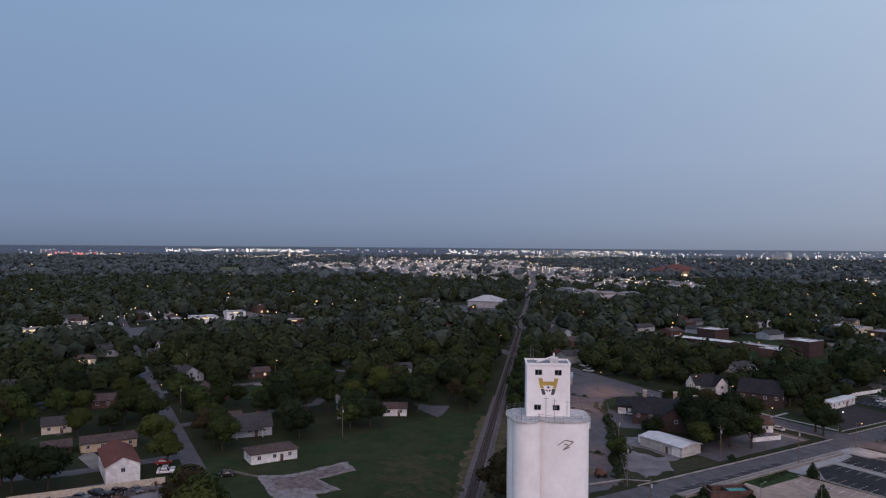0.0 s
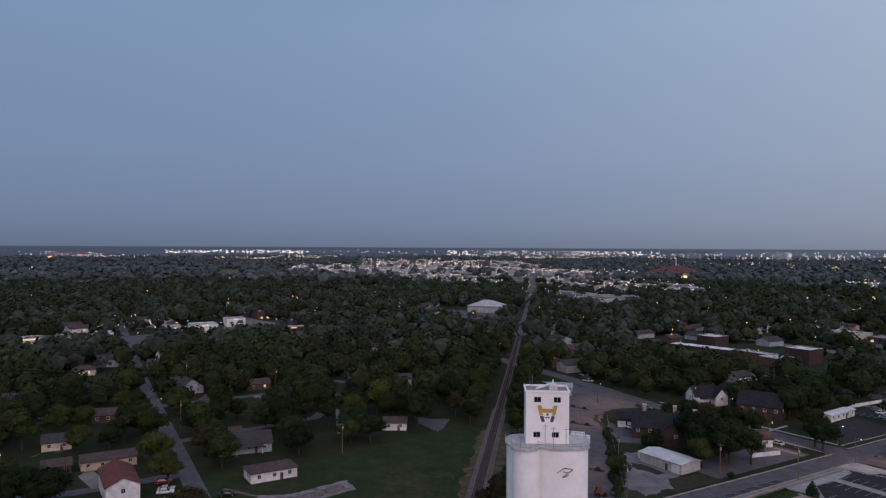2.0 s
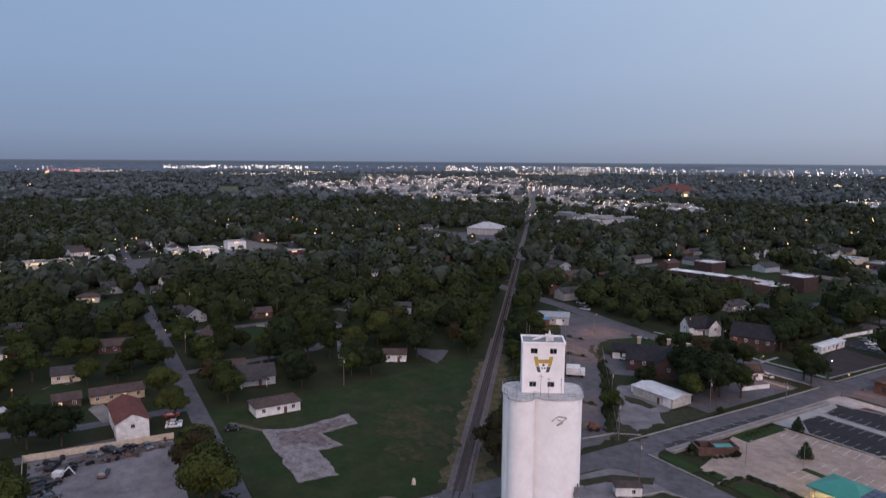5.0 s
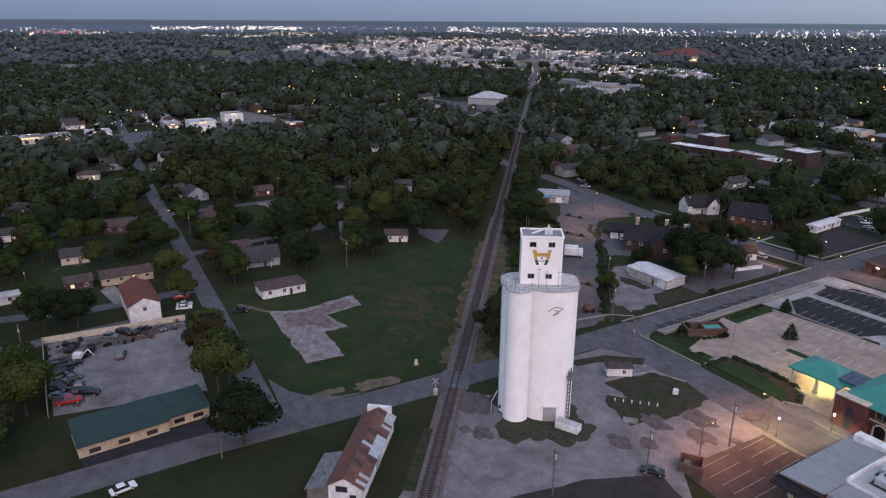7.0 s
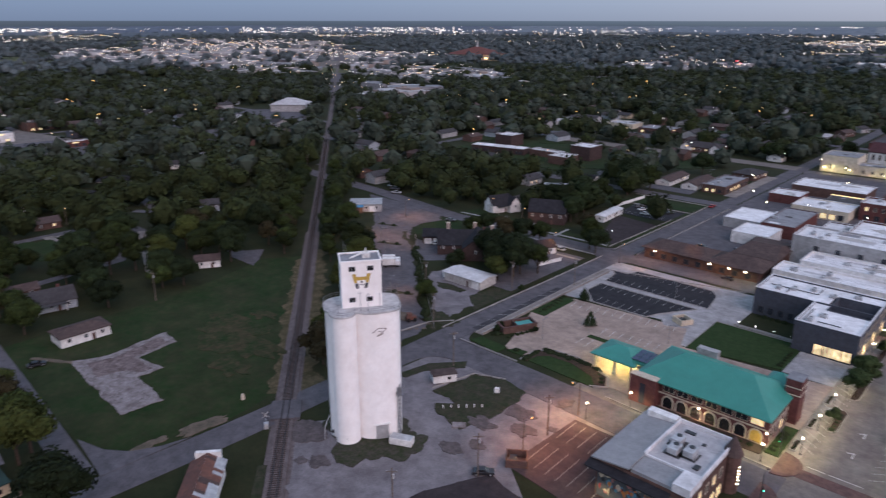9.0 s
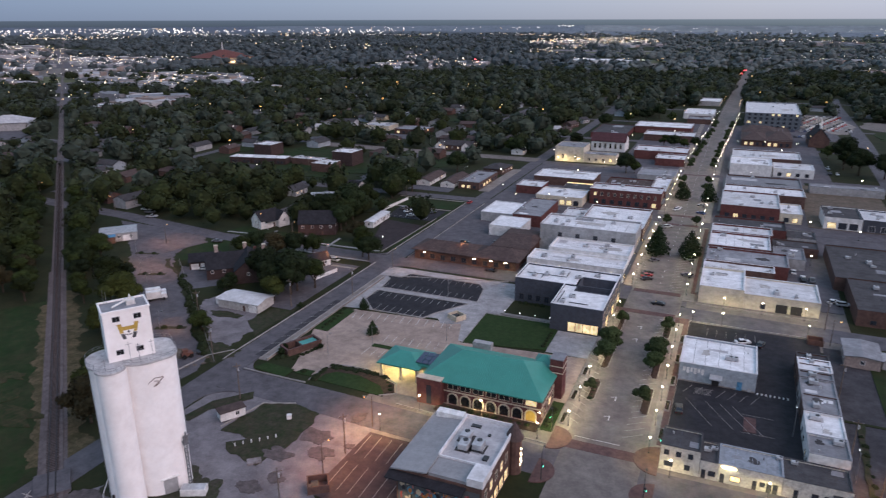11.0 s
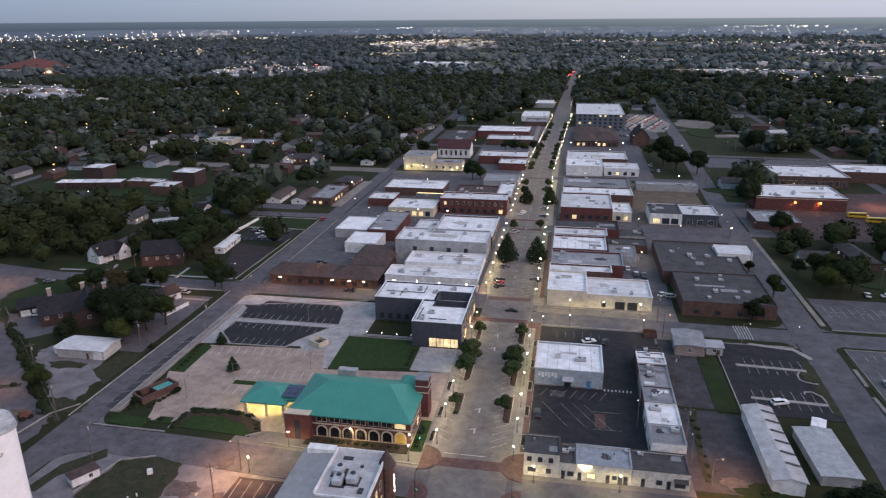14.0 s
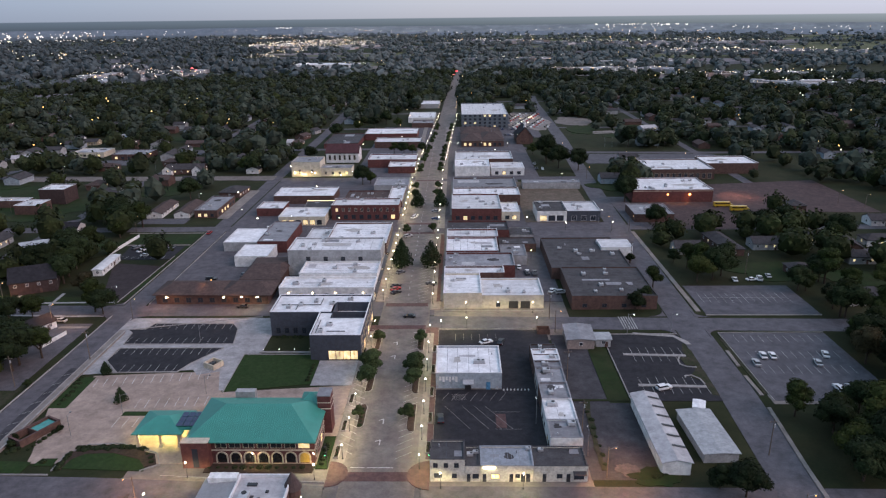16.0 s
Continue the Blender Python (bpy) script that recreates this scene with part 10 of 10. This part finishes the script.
far_town("distant_buildings", "tan and brown stores in the distance", FARTAN, sprinkle([(a, b, c, d, int(n * .5) + 1) for a, b, c, d, n in WIDE], 16, 50))


def far_houses(name, label, mat, roofmat, spots):
    """Small gabled houses, walls in one mesh and roofs in another."""
    walls, roofs = bmesh.new(), bmesh.new()
    for x, y, turn in spots:
        w, d, h = dr.uniform(11, 18), dr.uniform(8, 11), dr.uniform(3.0, 4.8)
        m = pose(x, y, 0, 0, 0, turn + dr.choice((0, 0, 0, 90))) @ Matrix(((0, 0, 1, 0), (1, 0, 0, 0), (0, 1, 0, 0), (0, 0, 0, 1)))
        prism(walls, [(-d / 2, 0), (d / 2, 0), (d / 2, h), (0, h + d * .22), (-d / 2, h)], -w / 2, w / 2, m)
        prism(roofs, [(-d / 2 - .5, h - .1), (0, h + d * .22 + .05), (d / 2 + .5, h - .1), (d / 2 + .5, h + .15), (0, h + d * .22 + .3), (-d / 2 - .5, h + .15)], -w / 2 - .4, w / 2 + .4, m)
    tagged(part(name, walls, mat), label, "distant houses", "", "stuff")
    tagged(part("distant_roofs", roofs, roofmat), "gabled roofs of the far houses", "distant houses", "", "stuff")


far_houses("distant_houses", "grey-blue houses scattered among the far trees", BLUEWALL, SHINGLE, LOTS[0::3])
far_houses("distant_houses", "brown houses scattered among the far trees", BROWNBRICK, BROWNSHINGLE, LOTS[1::3])
far_houses("distant_houses", "grey houses scattered among the far trees", GREYWALL, SHINGLE, LOTS[2::3])
for x, y, w, d, h, wall, roof, lab in ((-460, -75, 16, 50, 5, CREAMWALL, GREYROOF, "long low row of roadside shops with lit signs"), (-458, -32, 16, 17, 6, WHITEWALL, PALEROOF, "white roadside shop with a red lit sign"), (-490, 25, 22, 12, 4.5, GREYWALL, PALEROOF, "low grey shop with a pale roof"), (-458, 42, 18, 20, 8.5, WHITEWALL, PALEROOF, "white two-storey shop beside the road"), (-540, 16, 18, 16, 5, GREYWALL, GREYROOF, "low grey roadside store"), (-506, 79, 14, 16, 7, WHITEWALL, GREYROOF, "white block beside the car park"), (-556, 124, 22, 26, 7, BROWNBRICK, BROWNSHINGLE, "brown roadside hall with lit windows"), (-486, 131, 16, 16, 4.5, DARKWALL, SHINGLE, "dark restaurant with white trim"), (-442, 110, 8, 18, 4.2, REDBRICK, WHITEROOF, "low red canopy of a filling station")):
    b, w_, d_ = block("shop", lab, "shop", x - w / 2, y - d / 2, x + w / 2, y + d / 2, h, wall, roof, .4, 2)
    row_of_windows(b, w_, d_, "e", .6, int(d / 6), 2.2, 1.8, .3, DARKMETAL)
    bm = bmesh.new()
    box(bm, w_, d_ * .35, h - 1.4, w_ + .2, d_ * .6, h - .5)
    part("sign_panel", bm, REDGLOW if "red lit" in lab else LITPANE, b, "glowing sign panel on the front")
hall = thing("domed_hall", "large white hall with a pale hipped metal roof", "hall", -505, 350, 0, 40)
bm = bmesh.new()
box(bm, -18, -14, 0, 18, 14, 7)
part("wall", bm, GREYWALL, hall)
bm = bmesh.new()
hip(bm, -19, -15, 19, 15, 7, 13, 15)
part("roof", bm, PALEROOF, hall)
b, w_, d_ = block("school", "very long low brick school with a pale ribbed roof", "school", -537, 467, -412, 499, 5, BROWNBRICK, WHITEROOF, .4, 8, None, 71)
row_of_windows(b, w_, d_, "s", .8, 16, 3.0, 2.0, .45, DARKMETAL)
for k in range(12):
    bm = bmesh.new()
    box(bm, 6 + 10 * k, 1, 4.6, 7.2 + 10 * k, 31, 5.3)
    part("roof_rib", bm, GREYROOF, b, "grey rib across the pale roof")
b, w_, d_ = block("warehouse", "low store with a pale roof and lit yard", "warehouse", -522, 699, -460, 724, 6, CREAMWALL, WHITEROOF, .4, 4, None, 62)
patch("far_clearing", blob(-668, 900, 92, 40, 777, 40, .4), LAWN, "mown playing field beyond the stores", 0.0, "grass")
b, w_, d_ = block("warehouse", "long store with a bright white roof", "warehouse", -250, 1500, -110, 1560, 8, WHITEWALL, WHITEROOF, .4, 3)
arena = thing("arena", "large arena with a dark red tent-shaped roof and lit front", "arena", -1040, 1290, 0, 40)
bm = bmesh.new()
rod(bm, (0, 0, 0), (0, 0, 11), 68, 68, 16)
part("wall", bm, STONE, arena)
bm = bmesh.new()
rod(bm, (0, 0, 11), (0, 0, 27), 74, 5, 16)
part("roof", bm, REDSHINGLE, arena, "dark red low conical roof")
bm = bmesh.new()
rod(bm, (0, 0, 27), (0, 0, 44), 1.6, .4, 8)
part("spire", bm, WHITEWALL, arena)
for k in range(9):
    a = radians(-100 + 14 * k)
    bm = bmesh.new()
    box(bm, -3, -.8, 3, 3, .8, 6, pose(69.5 * math.cos(a), 69.5 * math.sin(a), 0, 0, 0, math.degrees(a) + 90))
    part("front_lamp", bm, FARWARM, arena, "warm lit entrance bay")
b, w_, d_ = block("arena_hall", "long low stone hall lit by warm floods beside the arena", "hall", -1030, 1216, -900, 1236, 9, STONE, FARTAN, .4, 0)
for k in range(9):
    bm = bmesh.new()
    box(bm, 5 + 14 * k, -.6, 3, 13 + 14 * k, -.1, 6)
    part("lit_bay", bm, FARWARM, b, "warm lit glazed bay")


def far_lights(name, label, mat, areas, scale):
    bm = bmesh.new()
    for cx, cy, rx, ry, n in areas:
        for k in range(n):
            a, q = dr.uniform(0, 6.28), dr.random() ** .5
            x, y = cx + rx * q * math.cos(a), cy + ry * q * math.sin(a)
            s = scale * (math.hypot(x - EYE.x, y - EYE.y) / 1000) ** .8 * dr.uniform(.5, 1.15)
            z = dr.uniform(5, 13) + (6 if cy > 2600 or cx < -2600 else 0)
            box(bm, x - s, y - s, z, x + s, y + s, z + s * 1.4)
    return tagged(part(name, bm, mat), label, "distant lights", "", "stuff")


GLOWS = [(a, b, c, d, int(n * 3.2)) for a, b, c, d, n in WIDE] + [(-3000, 900, 300, 260, 90), (-3900, 300, 300, 250, 60), (-3500, 1250, 260, 160, 70), (-3600, 2500, 500, 300, 90), (-2700, 2300, 260, 160, 70), (-2800, 2900, 700, 300, 80), (-1800, 3300, 500, 250, 80), (-700, 3700, 700, 400, 110), (-1500, 2200, 500, 300, 90), (1000, 3400, 900, 600, 40), (600, 2000, 500, 300, 16), (-462, 0, 24, 110, 24), (-1000, 1900, 300, 200, 50), (-480, 1260, 110, 170, 70), (-430, 2700, 240, 400, 240), (-420, 1950, 70, 350, 70), (410, 1300, 120, 60, 26), (600, 1170, 170, 60, 34), (840, 2060, 150, 60, 40), (500, 2300, 500, 150, 24), (-160, 1520, 120, 60, 16)]
far_lights("distant_lights", "white lamps of far streets and car parks", FARWHITE, GLOWS, .34)
far_lights("distant_lights", "amber lamps of far streets", FARWARM, [(a, b, c, d, n // 4 + 2) for a, b, c, d, n in GLOWS] + [(-700, 400, 500, 500, 60), (-300, 700, 400, 300, 40), (300, 700, 300, 300, 26)], .40)
bm = bmesh.new()
for x, y, t in LOTS[::7]:
    q = .24 * (math.hypot(x - EYE.x, y - EYE.y) / 500) ** .7
    box(bm, x + 6 - q, y - 6 - q, 10, x + 6 + q, y - 6 + q, 10 + 2 * q)
tagged(part("neighbourhood_lamps", bm, LAMPORANGE), "amber street lamps among the houses", "street lamps", "", "stuff")
bm = bmesh.new()
for x, y, t in LOTS[1::5]:
    q = .19 * (math.hypot(x - EYE.x, y - EYE.y) / 500) ** .7
    box(bm, x + 7 - q, y - 8 - q, 7, x + 7 + q, y - 8 + q, 7 + 2 * q)
tagged(part("neighbourhood_lamps", bm, FARWHITE), "white yard lamps among the houses", "street lamps", "", "stuff")


def hill_lights(label, mat, bands):
    """Lamps of far towns on the slopes of the last hills, by compass bearing and height."""
    bm = bmesh.new()
    for b0, b1, z0, z1, n, q in bands:
        for k in range(n):
            a, dist = radians(dr.uniform(b0, b1)), dr.uniform(4300, 4640)
            x, y, z = EYE.x + dist * math.sin(a), EYE.y + dist * math.cos(a), dr.uniform(z0, z1)
            r_ = q * dr.uniform(.5, 1.2)
            box(bm, x - r_, y - r_, z - r_, x + r_, y + r_, z + r_)
    return tagged(part("distant_lights", bm, mat), label, "distant lights", "", "stuff")


hill_lights("white lamps of far towns on the hills", FARWHITE, ((-90, -85, 6, 34, 34, 1.5), (-80.3, -69.5, 26, 44, 150, 1.8), (-69.5, -58, 30, 46, 26, 1.4), (-58, -41, 20, 46, 230, 1.6), (-41, -26, 6, 34, 110, 1.6), (-34, -15, 30, 48, 44, 1.3), (-14, -12.6, 50, 54, 5, 2.2), (-12, 10, 14, 44, 50, 1.1), (10.5, 17.5, 50, 56, 46, 1.5), (8, 33, 10, 42, 80, 1.1)))
hill_lights("amber lamps of far towns on the hills", FARWARM, ((-90, -84, 6, 30, 14, 1.4), (-80, -26, 16, 44, 60, 1.3), (-26, 33, 10, 40, 30, 1.2)))
bm = bmesh.new()
for k in range(44):
    x = -1900 - 62 * k
    q = .8 + .018 * k
    box(bm, x - q, -70 + .058 * (k * 62) + 9 * (k % 2) - q, 8, x + q, -70 + .058 * (k * 62) + 9 * (k % 2) + q, 8 + 2 * q)
tagged(part("avenue_lamps", bm, FARWARM), "amber lamps of a straight far avenue", "street lamps", "", "stuff")
far_lights("distant_lights", "red lamps of far signs", REDGLOW, [(-440, 1360, 30, 20, 8), (-4000, 200, 200, 200, 12), (106, 1200, 6, 60, 6)], .6)
bm, posts = bmesh.new(), bmesh.new()
for k in range(16):
    y = 405 + 19 * k + dr.uniform(-2, 2)
    off = max(0, y - 395) * 0.0355
    for x in (79.6 + off, 99.2 + off):
        rod(posts, (x, y, 0), (x, y, 4), .07, .05, 6)
        if dr.random() < .72:
            ball(bm, (x, y, 4.25), .15, 1.25)
tagged(part("avenue_lamps", bm, LAMPWARM), "glowing globes of the post lamps along the far main street", "street lamps", "", "stuff")
tagged(part("avenue_lamp_posts", posts, DARKMETAL), "black posts of the lamps along the far main street", "street lamps", "", "stuff")
bm = bmesh.new()
for k in range(22):
    y = 722 + 24 * k
    for side in (-9.6, 9.6):
        x = 89.3 + (y - 395) * .0275 + side
        q = (.2 + .0003 * (y - 700)) * dr.uniform(.5, 1.2)
        box(bm, x - q, y - q, 6.5, x + q, y + q, 6.5 + 2 * q)
tagged(part("avenue_lamps", bm, FARWARM), "warm street lamps along the far main street", "street lamps", "", "stuff")
